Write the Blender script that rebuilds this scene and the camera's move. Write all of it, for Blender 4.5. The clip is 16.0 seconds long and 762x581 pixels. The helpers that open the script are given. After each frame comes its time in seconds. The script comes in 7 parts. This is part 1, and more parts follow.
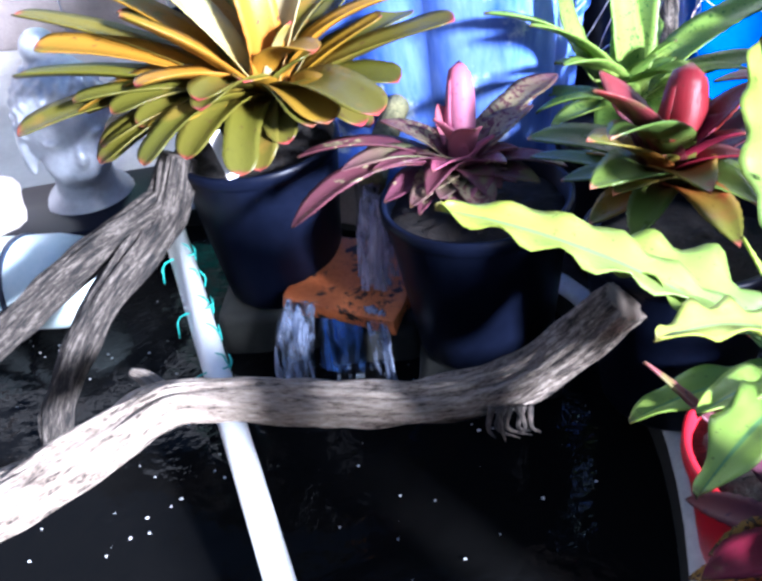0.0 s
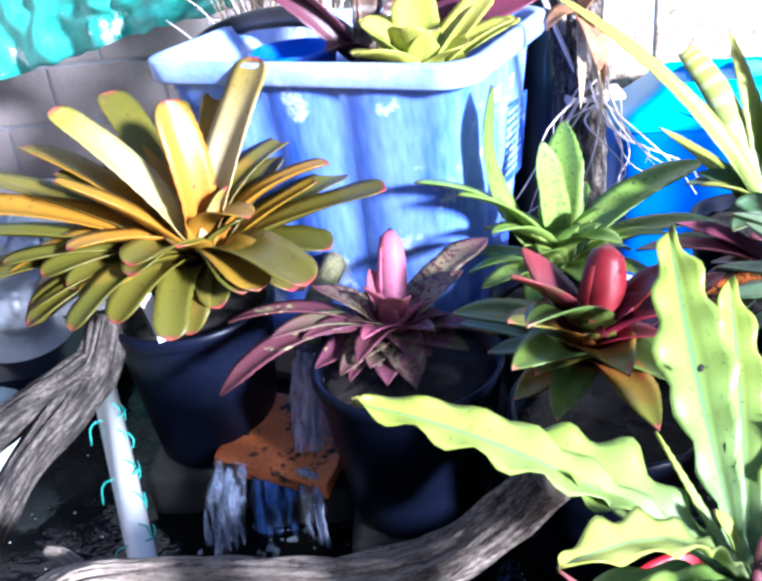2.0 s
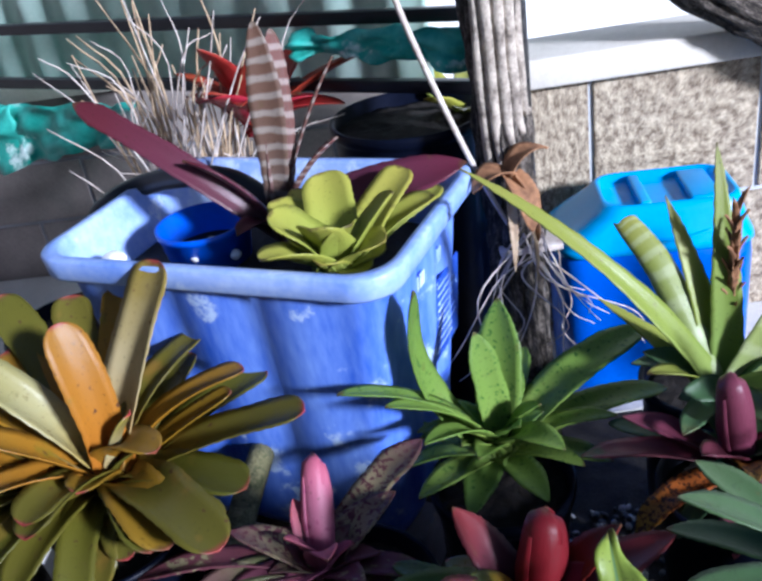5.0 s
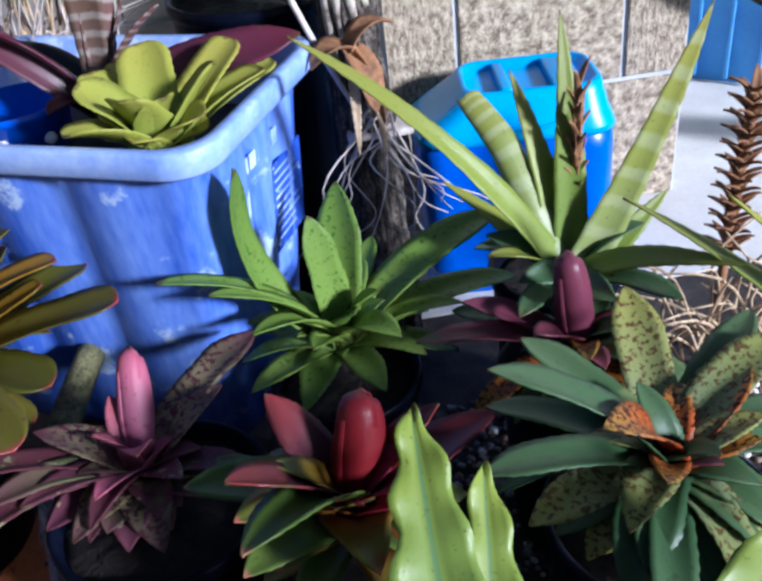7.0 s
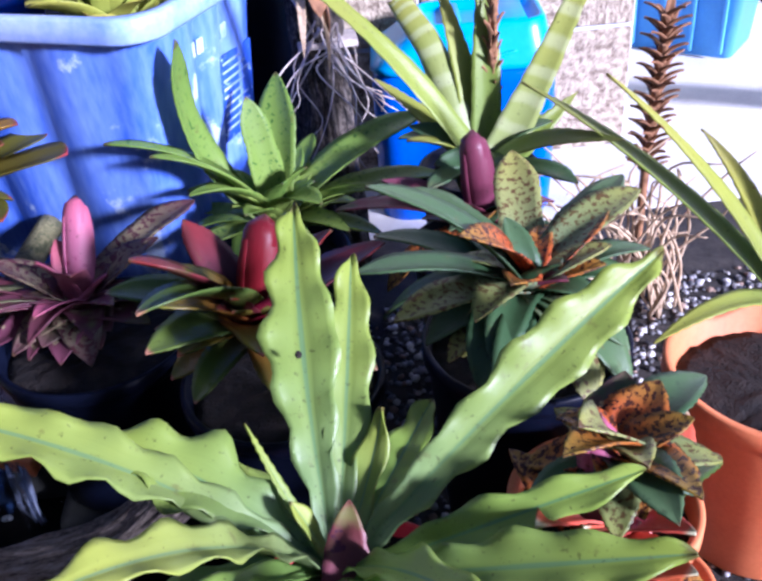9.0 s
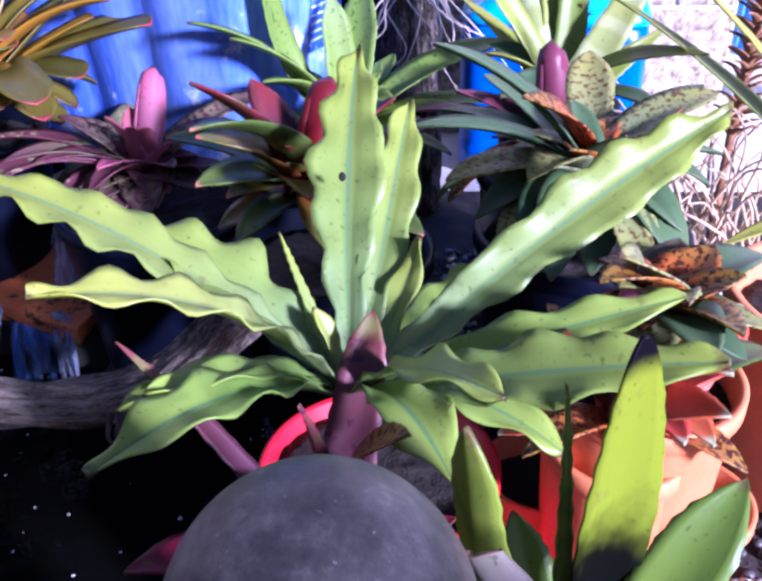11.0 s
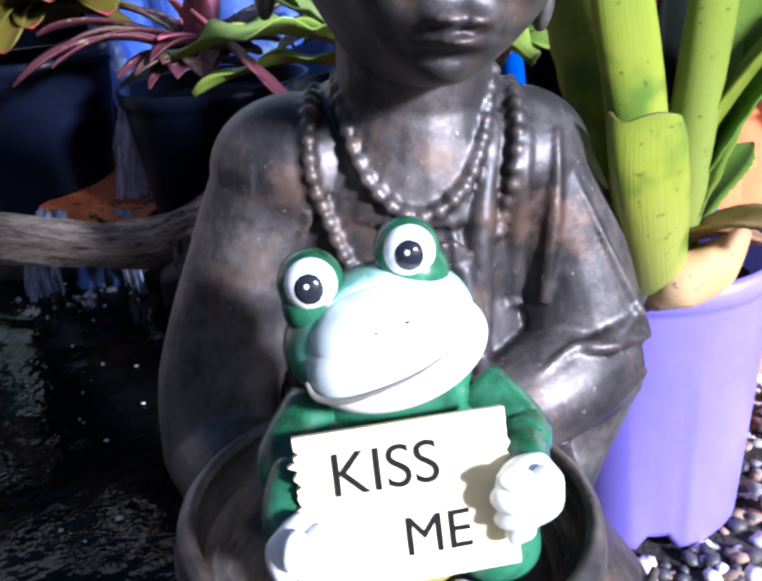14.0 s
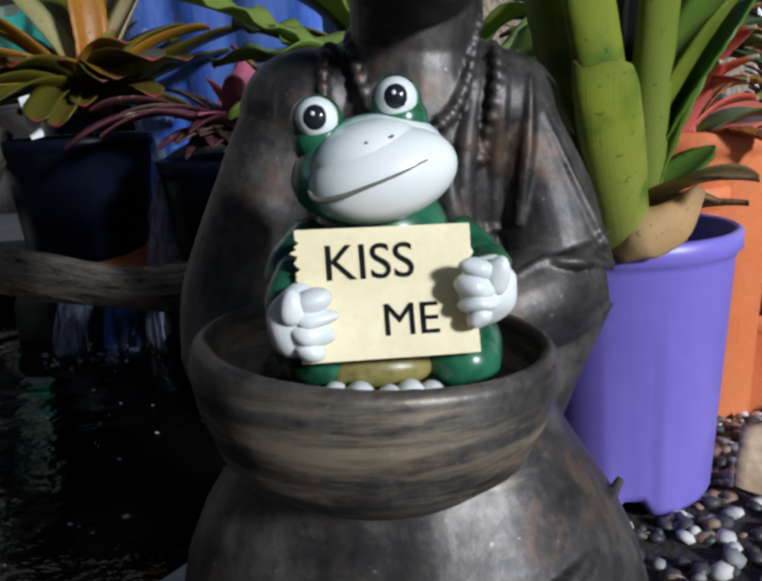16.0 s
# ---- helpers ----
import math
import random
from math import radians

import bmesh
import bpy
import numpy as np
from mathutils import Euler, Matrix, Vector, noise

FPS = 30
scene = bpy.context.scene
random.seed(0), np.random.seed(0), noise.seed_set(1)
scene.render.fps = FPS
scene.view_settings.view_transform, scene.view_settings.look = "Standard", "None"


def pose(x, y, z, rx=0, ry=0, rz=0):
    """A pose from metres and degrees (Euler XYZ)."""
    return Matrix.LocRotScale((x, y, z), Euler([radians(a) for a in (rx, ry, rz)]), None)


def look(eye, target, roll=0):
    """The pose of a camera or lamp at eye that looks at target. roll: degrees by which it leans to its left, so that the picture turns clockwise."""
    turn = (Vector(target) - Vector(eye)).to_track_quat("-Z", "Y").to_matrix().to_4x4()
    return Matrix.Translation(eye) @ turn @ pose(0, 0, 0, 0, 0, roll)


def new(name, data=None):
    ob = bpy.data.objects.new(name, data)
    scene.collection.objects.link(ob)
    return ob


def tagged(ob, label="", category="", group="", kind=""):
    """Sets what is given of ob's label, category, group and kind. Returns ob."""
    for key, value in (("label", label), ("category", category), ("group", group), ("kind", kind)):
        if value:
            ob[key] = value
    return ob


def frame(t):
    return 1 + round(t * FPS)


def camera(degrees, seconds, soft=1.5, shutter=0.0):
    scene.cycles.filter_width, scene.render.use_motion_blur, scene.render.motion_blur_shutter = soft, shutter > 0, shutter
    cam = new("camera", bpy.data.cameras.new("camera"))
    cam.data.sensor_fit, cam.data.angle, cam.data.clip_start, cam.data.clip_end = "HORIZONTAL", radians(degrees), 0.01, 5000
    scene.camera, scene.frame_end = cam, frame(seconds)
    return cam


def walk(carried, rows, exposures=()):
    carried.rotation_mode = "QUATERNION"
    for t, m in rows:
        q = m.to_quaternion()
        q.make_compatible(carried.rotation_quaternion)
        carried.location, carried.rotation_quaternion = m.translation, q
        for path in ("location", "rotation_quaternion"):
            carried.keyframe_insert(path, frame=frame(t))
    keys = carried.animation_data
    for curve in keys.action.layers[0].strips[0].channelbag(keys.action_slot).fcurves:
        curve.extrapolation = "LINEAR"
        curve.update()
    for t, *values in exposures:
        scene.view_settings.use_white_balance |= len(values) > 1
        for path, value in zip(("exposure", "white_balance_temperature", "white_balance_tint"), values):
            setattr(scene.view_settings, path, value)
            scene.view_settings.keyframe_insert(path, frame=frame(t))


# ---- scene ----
cam = camera(47.8, 16.0, soft=3.0)
PATH = [
    (0, (0.103, -0.009, 0.921), (-0.139, 1.612, -0.225), -8.9),
    (0.5, (0.114, -0.002, 0.913), (-0.06, 1.669, -0.172), -7.9),
    (1, (0.115, 0.009, 0.91), (-0.089, 1.664, -0.194), -7.9),
    (1.5, (0.128, 0.014, 0.911), (-0.041, 1.707, -0.14), -7.3),
    (2, (0.148, 0.035, 0.979), (0.021, 1.798, 0.044), -6.5),
    (2.5, (0.148, 0.053, 1.04), (-0.054, 1.761, 0.02), -8.1),
    (3, (0.202, 0.133, 1.124), (0.009, 1.901, 0.209), -10.6),
    (3.5, (0.231, 0.192, 1.172), (0.036, 1.967, 0.272), -11.7),
    (6, (0.267, 0.307, 1.199), (0.341, 2.022, 0.173), -7.2),
    (6.5, (0.323, 0.308, 1.137), (0.431, 1.992, 0.064), -7.1),
    (7, (0.349, 0.318, 1.097), (0.467, 1.962, -0.035), -7.0),
    (7.5, (0.367, 0.309, 1.076), (0.506, 1.946, -0.065), -6.6),
    (8, (0.407, 0.226, 1.032), (0.51, 1.875, -0.096), -7.1),
    (10.3, (0.448, 0.007, 0.92), (0.507, 1.675, -0.183), 0.2),
    (10.5, (0.445, -0.001, 0.893), (0.482, 1.671, -0.204), 0.8),
    (11, (0.462, -0.002, 0.819), (0.392, 1.706, -0.219), -0.9),
    (11.5, (0.46, -0.013, 0.742), (0.382, 1.688, -0.306), 2.1),
    (12, (0.454, -0.066, 0.719), (0.338, 1.634, -0.329), -0.0),
    (12.5, (0.439, -0.111, 0.68), (0.316, 1.631, -0.295), -1.9),
    (13, (0.43, -0.134, 0.605), (0.268, 1.61, -0.36), -2.2),
    (13.5, (0.429, -0.173, 0.555), (0.151, 1.635, -0.253), -5.5),
    (14, (0.425, -0.183, 0.485), (0.271, 1.653, -0.293), -5.4),
    (14.5, (0.419, -0.204, 0.444), (0.156, 1.69, -0.145), -5.6),
    (15, (0.422, -0.221, 0.402), (0.185, 1.708, -0.068), -4.2),
    (15.5, (0.424, -0.24, 0.386), (0.213, 1.694, -0.077), -3.5),
    (16, (0.437, -0.287, 0.382), (0.256, 1.655, -0.063), -3.2),
]
EXPOSURES = [(0, 2.65, 5080, 17), (3.5, 1.95, 5080, 19), (5.8, 0.52, 5120, 14), (8.0, 1.05, 5100, 19), (10.3, 1.55, 4920, 50), (11.5, 1.68, 4850, 50), (12.5, 1.75, 5050, 36), (13.6, 1.75, 5050, 30), (14.1, 1.35, 5300, 20), (14.6, 0.28, 5600, 13), (16.0, -0.25, 5550, 9)]
walk(cam, [(t, look(eye, target, roll)) for t, eye, target, roll in PATH], EXPOSURES)

# ---- daylight ----
SUN_AZ, SUN_EL = 134.0, 20.0      # compass-like: degrees clockwise from +y, and above the horizon
world = bpy.data.worlds.new("sky")
scene.world = world
world.use_nodes = True
wn = world.node_tree.nodes
sky = wn.new("ShaderNodeTexSky")
sky.sky_type, sky.sun_disc = "NISHITA", False
sky.sun_elevation, sky.sun_rotation = radians(SUN_EL), radians(SUN_AZ)
wn["Background"].inputs["Strength"].default_value = 0.038
world.node_tree.links.new(sky.outputs["Color"], wn["Background"].inputs["Color"])
sun = new("sun", bpy.data.lights.new("sun", "SUN"))
sun.data.energy, sun.data.angle, sun.data.color = 4.4, radians(7.0), (1.0, 0.95, 0.88)
sd = Vector((math.sin(radians(SUN_AZ)) * math.cos(radians(SUN_EL)), math.cos(radians(SUN_AZ)) * math.cos(radians(SUN_EL)), math.sin(radians(SUN_EL))))
sun.matrix_world = look(sd * 10, (0, 0, 0))


# ---- materials ----
def blank(name):
    m = bpy.data.materials.new(name)
    m.use_nodes = True
    return m, m.node_tree.nodes, m.node_tree.links, m.node_tree.nodes["Principled BSDF"]


def rgba(c):
    return (c[0], c[1], c[2], 1.0)


def ramp(nodes, stops):
    r = nodes.new("ShaderNodeValToRGB")
    e = r.color_ramp.elements
    e[0].position, e[0].color = stops[0][0], rgba(stops[0][1])
    e[1].position, e[1].color = stops[-1][0], rgba(stops[-1][1])
    for p, c in stops[1:-1]:
        x = e.new(p)
        x.color = rgba(c)
    return r


def mix(nodes, links, fac, a, b, mode="MIX"):
    n = nodes.new("ShaderNodeMix")
    n.data_type, n.blend_type = "RGBA", mode
    for i, v in ((0, fac), (6, a), (7, b)):
        if isinstance(v, (int, float)):
            n.inputs[i].default_value = v
        elif isinstance(v, tuple):
            n.inputs[i].default_value = rgba(v)
        else:
            links.new(v, n.inputs[i])
    return n.outputs[2]


def calc(nodes, links, op, a, b=0.0, c=0.0):
    n = nodes.new("ShaderNodeMath")
    n.operation = op
    for i, v in enumerate((a, b, c)):
        if isinstance(v, (int, float)):
            n.inputs[i].default_value = v
        else:
            links.new(v, n.inputs[i])
    return n.outputs[0]


def noise_tex(nodes, links, coord, scale, detail=4.0, rough=0.55, stretch=None):
    t = nodes.new("ShaderNodeTexNoise")
    t.inputs["Scale"].default_value, t.inputs["Detail"].default_value, t.inputs["Roughness"].default_value = scale, detail, rough
    if stretch:
        mp = nodes.new("ShaderNodeMapping")
        mp.inputs["Scale"].default_value = stretch
        links.new(coord, mp.inputs["Vector"])
        coord = mp.outputs["Vector"]
    links.new(coord, t.inputs["Vector"])
    return t.outputs["Fac"]


def step(nodes, links, v, lo, hi):
    n = nodes.new("ShaderNodeMapRange")
    n.interpolation_type = "SMOOTHSTEP"
    n.inputs["From Min"].default_value, n.inputs["From Max"].default_value = lo, hi
    links.new(v, n.inputs["Value"])
    return n.outputs["Result"]


def add_bump(nodes, links, b, height, strength, dist):
    n = nodes.new("ShaderNodeBump")
    n.inputs["Strength"].default_value, n.inputs["Distance"].default_value = strength, dist
    links.new(height, n.inputs["Height"])
    links.new(n.outputs["Normal"], b.inputs["Normal"])


def surface(name, dark, light, rough=0.6, metal=0.0, scale=8.0, fine=90.0, bump=0.25, dist=0.002, stretch=None, wear=None, rough_var=0.15, spec=0.5, contrast=(0.35, 0.65)):
    """A two-scale mottled surface: broad stains, fine grain, bump; wear: (colour, scale, threshold)."""
    m, n, l, b = blank(name)
    co = n.new("ShaderNodeTexCoord").outputs["Object"]
    broad = noise_tex(n, l, co, scale, 5.0, 0.6, stretch)
    grain = noise_tex(n, l, co, fine, 3.0, 0.6, stretch)
    f = calc(n, l, "ADD", calc(n, l, "MULTIPLY", broad, 0.7), calc(n, l, "MULTIPLY", grain, 0.3))
    r = ramp(n, [(contrast[0], dark), (contrast[1], light)])
    l.new(f, r.inputs["Fac"])
    col = r.outputs["Color"]
    if wear:
        w = noise_tex(n, l, co, wear[1], 6.0, 0.65)
        col = mix(n, l, step(n, l, w, wear[2], wear[2] + 0.08), col, wear[0])
    l.new(col, b.inputs["Base Color"])
    l.new(calc(n, l, "MULTIPLY_ADD", broad, rough_var, rough - rough_var * 0.5), b.inputs["Roughness"])
    b.inputs["Metallic"].default_value, b.inputs["Specular IOR Level"].default_value = metal, spec
    add_bump(n, l, b, f, bump, dist)
    return m


def leaf_surface(name, base, mid, tip, rough=0.38, spots=None, bands=None, end=None, rib=None, through_light=0.25, vary=0.25, patches=None, foot=None, spec=0.32):
    """Leaf skin. UV: x across, y from root to tip. spots: (colour, scale, threshold); bands: (colour, count); end:
    (colour, from);
    patches: (colour, scale, threshold) for broad old-leaf blotches; foot: (colour, up to) for shade painted on the
    lower leaf."""
    m, n, l, b = blank(name)
    uv = n.new("ShaderNodeUVMap")
    sep = n.new("ShaderNodeSeparateXYZ")
    l.new(uv.outputs["UV"], sep.inputs["Vector"])
    across, along = sep.outputs["X"], sep.outputs["Y"]
    co = n.new("ShaderNodeTexCoord").outputs["Object"]
    broad = noise_tex(n, l, co, 14.0, 4.0)
    shift = calc(n, l, "ADD", along, calc(n, l, "MULTIPLY_ADD", broad, 0.4, -0.2))
    r = ramp(n, [(0.05, base), (0.5, mid), (0.95, tip)])
    l.new(shift, r.inputs["Fac"])
    col = r.outputs["Color"]
    if patches:
        col = mix(n, l, step(n, l, noise_tex(n, l, co, patches[1], 3.0), patches[2], patches[2] + 0.12), col, patches[0])
    if rib:
        d = calc(n, l, "ABSOLUTE", calc(n, l, "SUBTRACT", across, 0.5))
        col = mix(n, l, step(n, l, calc(n, l, "SUBTRACT", 0.05, d), 0.0, 0.03), col, rib)
    if bands:
        wv = calc(n, l, "SINE", calc(n, l, "MULTIPLY", calc(n, l, "ADD", along, calc(n, l, "MULTIPLY", broad, 0.06)), bands[1] * 6.283))
        col = mix(n, l, calc(n, l, "MULTIPLY", step(n, l, wv, -0.2, 0.9), 0.5), col, bands[0])
    if spots:
        sp = noise_tex(n, l, co, spots[1], 3.0, 0.6)
        col = mix(n, l, step(n, l, sp, spots[2], spots[2] + 0.05), col, spots[0])
    lines = noise_tex(n, l, uv.outputs["UV"], 5.0, 4.0, 0.6, (16.0, 0.8, 1.0))
    col = mix(n, l, calc(n, l, "MULTIPLY", step(n, l, lines, 0.42, 0.72), 0.06), col, (0.01, 0.012, 0.004))
    old = noise_tex(n, l, co, 38.0, 5.0, 0.7)
    col = mix(n, l, calc(n, l, "MULTIPLY", step(n, l, old, 0.6, 0.72), 0.45), col, (0.12, 0.08, 0.03))
    fleck = noise_tex(n, l, co, 190.0, 2.0, 0.6)
    col = mix(n, l, calc(n, l, "MULTIPLY", step(n, l, fleck, 0.64, 0.72), 0.5), col, (0.03, 0.02, 0.01))
    dry = calc(n, l, "ADD", along, calc(n, l, "MULTIPLY_ADD", old, 0.14, -0.07))
    col = mix(n, l, calc(n, l, "MULTIPLY", step(n, l, dry, 0.965, 1.0), 0.8), col, (0.1, 0.055, 0.025))
    if end:
        col = mix(n, l, step(n, l, calc(n, l, "ADD", along, calc(n, l, "MULTIPLY_ADD", broad, 0.06, -0.03)), end[1] - 0.01, end[1] + 0.04), col, end[0])
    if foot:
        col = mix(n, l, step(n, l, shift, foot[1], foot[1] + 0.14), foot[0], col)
    info = n.new("ShaderNodeObjectInfo")
    hsv = n.new("ShaderNodeHueSaturation")
    l.new(col, hsv.inputs["Color"])
    l.new(calc(n, l, "MULTIPLY_ADD", info.outputs["Random"], vary, 1.0 - vary * 0.5), hsv.inputs["Value"])
    l.new(calc(n, l, "MULTIPLY_ADD", info.outputs["Random"], -0.03, 0.515), hsv.inputs["Hue"])
    col = hsv.outputs["Color"]
    l.new(col, b.inputs["Base Color"])
    l.new(calc(n, l, "MULTIPLY_ADD", broad, 0.2, rough - 0.1), b.inputs["Roughness"])
    b.inputs["Specular IOR Level"].default_value = spec
    veins = noise_tex(n, l, uv.outputs["UV"], 6.0, 3.0, 0.5, (14.0, 0.6, 1.0))
    add_bump(n, l, b, veins, 0.18, 0.003)
    tr = n.new("ShaderNodeBsdfTranslucent")
    l.new(col, tr.inputs["Color"])
    mx = n.new("ShaderNodeMixShader")
    mx.inputs["Fac"].default_value = through_light
    l.new(b.outputs["BSDF"], mx.inputs[1])
    l.new(tr.outputs["BSDF"], mx.inputs[2])
    l.new(mx.outputs["Shader"], n["Material Output"].inputs["Surface"])
    return m


BLACK_PLASTIC = surface("black_plastic", (0.002, 0.003, 0.008), (0.005, 0.007, 0.018), rough=0.36, scale=6, bump=0.12, wear=((0.03, 0.03, 0.035), 40, 0.68), spec=0.1)
PURPLE_PLASTIC = surface("purple_plastic", (0.2, 0.16, 0.62), (0.25, 0.2, 0.7), rough=0.4, scale=5, bump=0.08, wear=((0.5, 0.47, 0.6), 90, 0.74))
RED_PLASTIC = surface("red_plastic", (0.6, 0.01, 0.02), (0.7, 0.02, 0.04), rough=0.35, bump=0.1)
TERRACOTTA = surface("terracotta", (0.62, 0.16, 0.05), (0.78, 0.25, 0.09), rough=0.6, scale=7, fine=160, bump=0.2, wear=((0.75, 0.5, 0.35), 26, 0.68))
BRICK_CLAY = surface("brick_clay", (0.5, 0.12, 0.03), (0.72, 0.23, 0.07), rough=0.55, scale=14, fine=120, bump=0.8, dist=0.004, wear=((0.03, 0.018, 0.015), 38, 0.54))
TUB_BLUE = surface("tub_blue", (0.028, 0.1, 0.62), (0.21, 0.34, 0.83), rough=0.42, scale=4.5, fine=60, bump=0.25, stretch=(1.6, 1.6, 0.35), contrast=(0.38, 0.68), wear=((0.5, 0.63, 0.9), 9, 0.56))
TUB_LABEL = surface("tub_label", (0.015, 0.05, 0.36), (0.04, 0.11, 0.55), rough=0.4, scale=9, fine=140, bump=0.3, wear=((0.3, 0.45, 0.8), 60, 0.58))
TUB_RIM = surface("tub_rim_faded", (0.16, 0.28, 0.75), (0.42, 0.54, 0.86), rough=0.45, scale=6, fine=70, bump=0.2, wear=((0.55, 0.66, 0.88), 9, 0.55))
CAN_CYAN = surface("can_cyan", (0.01, 0.3, 0.76), (0.03, 0.4, 0.85), rough=0.3, bump=0.1, scale=4)
BUCKET_BLUE = surface("bucket_blue", (0.01, 0.08, 0.6), (0.02, 0.12, 0.75), rough=0.35, bump=0.1)
CAN_BLUE = surface("can_blue", (0.0, 0.085, 0.58), (0.0, 0.13, 0.72), rough=0.32, bump=0.1, scale=4)
BARK_PALE = surface("bark_pale", (0.12, 0.095, 0.075), (0.52, 0.45, 0.37), rough=0.85, scale=30, fine=140, bump=0.9, dist=0.006, contrast=(0.36, 0.6))
BARK_DARK = surface("bark_dark", (0.012, 0.01, 0.009), (0.15, 0.12, 0.1), rough=0.85, scale=32, fine=120, bump=1.0, dist=0.01, stretch=(2.2, 2.2, 0.3), contrast=(0.4, 0.62))
PVC = surface("pvc", (0.72, 0.73, 0.7), (0.85, 0.86, 0.84), rough=0.35, bump=0.06, scale=7, wear=((0.45, 0.5, 0.42), 24, 0.7))
TEAL_STRING = surface("teal_string", (0.02, 0.3, 0.25), (0.06, 0.45, 0.38), rough=0.7, scale=60)
POND_RIM = surface("pond_rim", (0.45, 0.47, 0.45), (0.7, 0.72, 0.7), rough=0.6, bump=0.2, wear=((0.2, 0.24, 0.16), 14, 0.62))
POND_LINER = surface("pond_liner", (0.006, 0.007, 0.006), (0.025, 0.026, 0.02), rough=0.7, bump=0.3)
SOIL = surface("soil", (0.004, 0.003, 0.003), (0.02, 0.013, 0.009), rough=0.95, scale=60, fine=250, bump=1.0, dist=0.01)
GROUND_EARTH = surface("ground_earth", (0.012, 0.01, 0.009), (0.06, 0.05, 0.042), rough=0.95, scale=20, fine=200, bump=0.8, dist=0.01)
SILVER_STATUE = surface("silver_statue", (0.42, 0.45, 0.5), (0.68, 0.71, 0.76), rough=0.35, metal=0.2, bump=0.2)
STONE_GREY = surface("stone_grey", (0.3, 0.26, 0.24), (0.5, 0.45, 0.42), rough=0.8, bump=0.4)
WHITE_STONE = surface("white_stone", (0.7, 0.7, 0.68), (0.88, 0.88, 0.86), rough=0.6, bump=0.3)
FOAM_WHITE = surface("white_float", (0.62, 0.78, 0.8), (0.8, 0.9, 0.9), rough=0.4, bump=0.08)
BLOCK_GREY = surface("block_grey", (0.15, 0.125, 0.118), (0.25, 0.215, 0.2), rough=0.9, scale=6, fine=90, bump=0.5)
AGGREGATE = surface("aggregate_block", (0.15, 0.11, 0.075), (0.56, 0.47, 0.34), rough=0.9, scale=42, fine=170, bump=0.9, dist=0.006, contrast=(0.4, 0.6))
MORTAR = surface("mortar", (0.42, 0.43, 0.45), (0.58, 0.6, 0.62), rough=0.9, bump=0.4)
MORTAR_GREY = surface("mortar_grey", (0.17, 0.17, 0.19), (0.25, 0.25, 0.28), rough=0.9, bump=0.4)
CAPPING = surface("capping", (0.6, 0.55, 0.47), (0.75, 0.7, 0.62), rough=0.85, bump=0.3)
SHADE_CLOTH = surface("shade_cloth", (0.02, 0.3, 0.23), (0.1, 0.55, 0.45), rough=0.5, scale=12, bump=0.5, wear=((0.8, 0.95, 0.9), 7, 0.56))
CORRUGATED = surface("corrugated_green", (0.5, 0.7, 0.6), (0.68, 0.84, 0.75), rough=0.5, bump=0.1)
RAIL_BLACK = surface("rail_black", (0.006, 0.006, 0.008), (0.015, 0.015, 0.018), rough=0.4, bump=0.1)
PANEL_BLUE = surface("panel_blue", (0.08, 0.3, 0.75), (0.12, 0.4, 0.85), rough=0.5, bump=0.1)
WHITE_WALL = surface("white_wall", (0.75, 0.75, 0.74), (0.85, 0.85, 0.84), rough=0.8, bump=0.2)
DRY_STEM = surface("dry_stem", (0.28, 0.18, 0.1), (0.62, 0.48, 0.32), rough=0.85, scale=30, bump=0.4)
ROOT_PALE = surface("root_pale", (0.45, 0.36, 0.3), (0.75, 0.68, 0.62), rough=0.8, scale=40, bump=0.4)
SIGN_CREAM = surface("sign_cream", (0.72, 0.62, 0.36), (0.85, 0.77, 0.52), rough=0.55, scale=20, fine=200, bump=0.15)
INK = surface("ink", (0.006, 0.006, 0.006), (0.012, 0.012, 0.012), rough=0.85, spec=0.1)
TAG_WHITE = surface("tag_white", (0.8, 0.8, 0.8), (0.88, 0.88, 0.88), rough=0.4, bump=0.05)
STRAP_DARK = surface("strap_dark", (0.01, 0.02, 0.04), (0.02, 0.03, 0.06), rough=0.5)
CONCRETE = surface("concrete", (0.52, 0.5, 0.47), (0.68, 0.66, 0.62), rough=0.85, scale=5, fine=120, bump=0.3, wear=((0.35, 0.32, 0.29), 3, 0.64))
MOSS = surface("moss", (0.05, 0.06, 0.02), (0.25, 0.22, 0.1), rough=0.9, scale=50, fine=200, bump=1.0, dist=0.006)
DEAD_BRACT = surface("dead_bract", (0.12, 0.05, 0.02), (0.4, 0.2, 0.09), rough=0.8, scale=30, bump=0.5)


def water_surface():
    m, n, l, b = blank("pond_water")
    co = n.new("ShaderNodeTexCoord").outputs["Object"]
    b.inputs["Base Color"].default_value = (0.005, 0.005, 0.005, 1)
    b.inputs["Roughness"].default_value = 0.03
    b.inputs["Specular IOR Level"].default_value = 0.1
    b.inputs["IOR"].default_value = 1.33
    w = noise_tex(n, l, co, 17.0, 3.0, 0.5)
    w2 = noise_tex(n, l, co, 60.0, 2.0, 0.5)
    add_bump(n, l, b, calc(n, l, "ADD", w, calc(n, l, "MULTIPLY", w2, 0.3)), 0.14, 0.02)
    return m


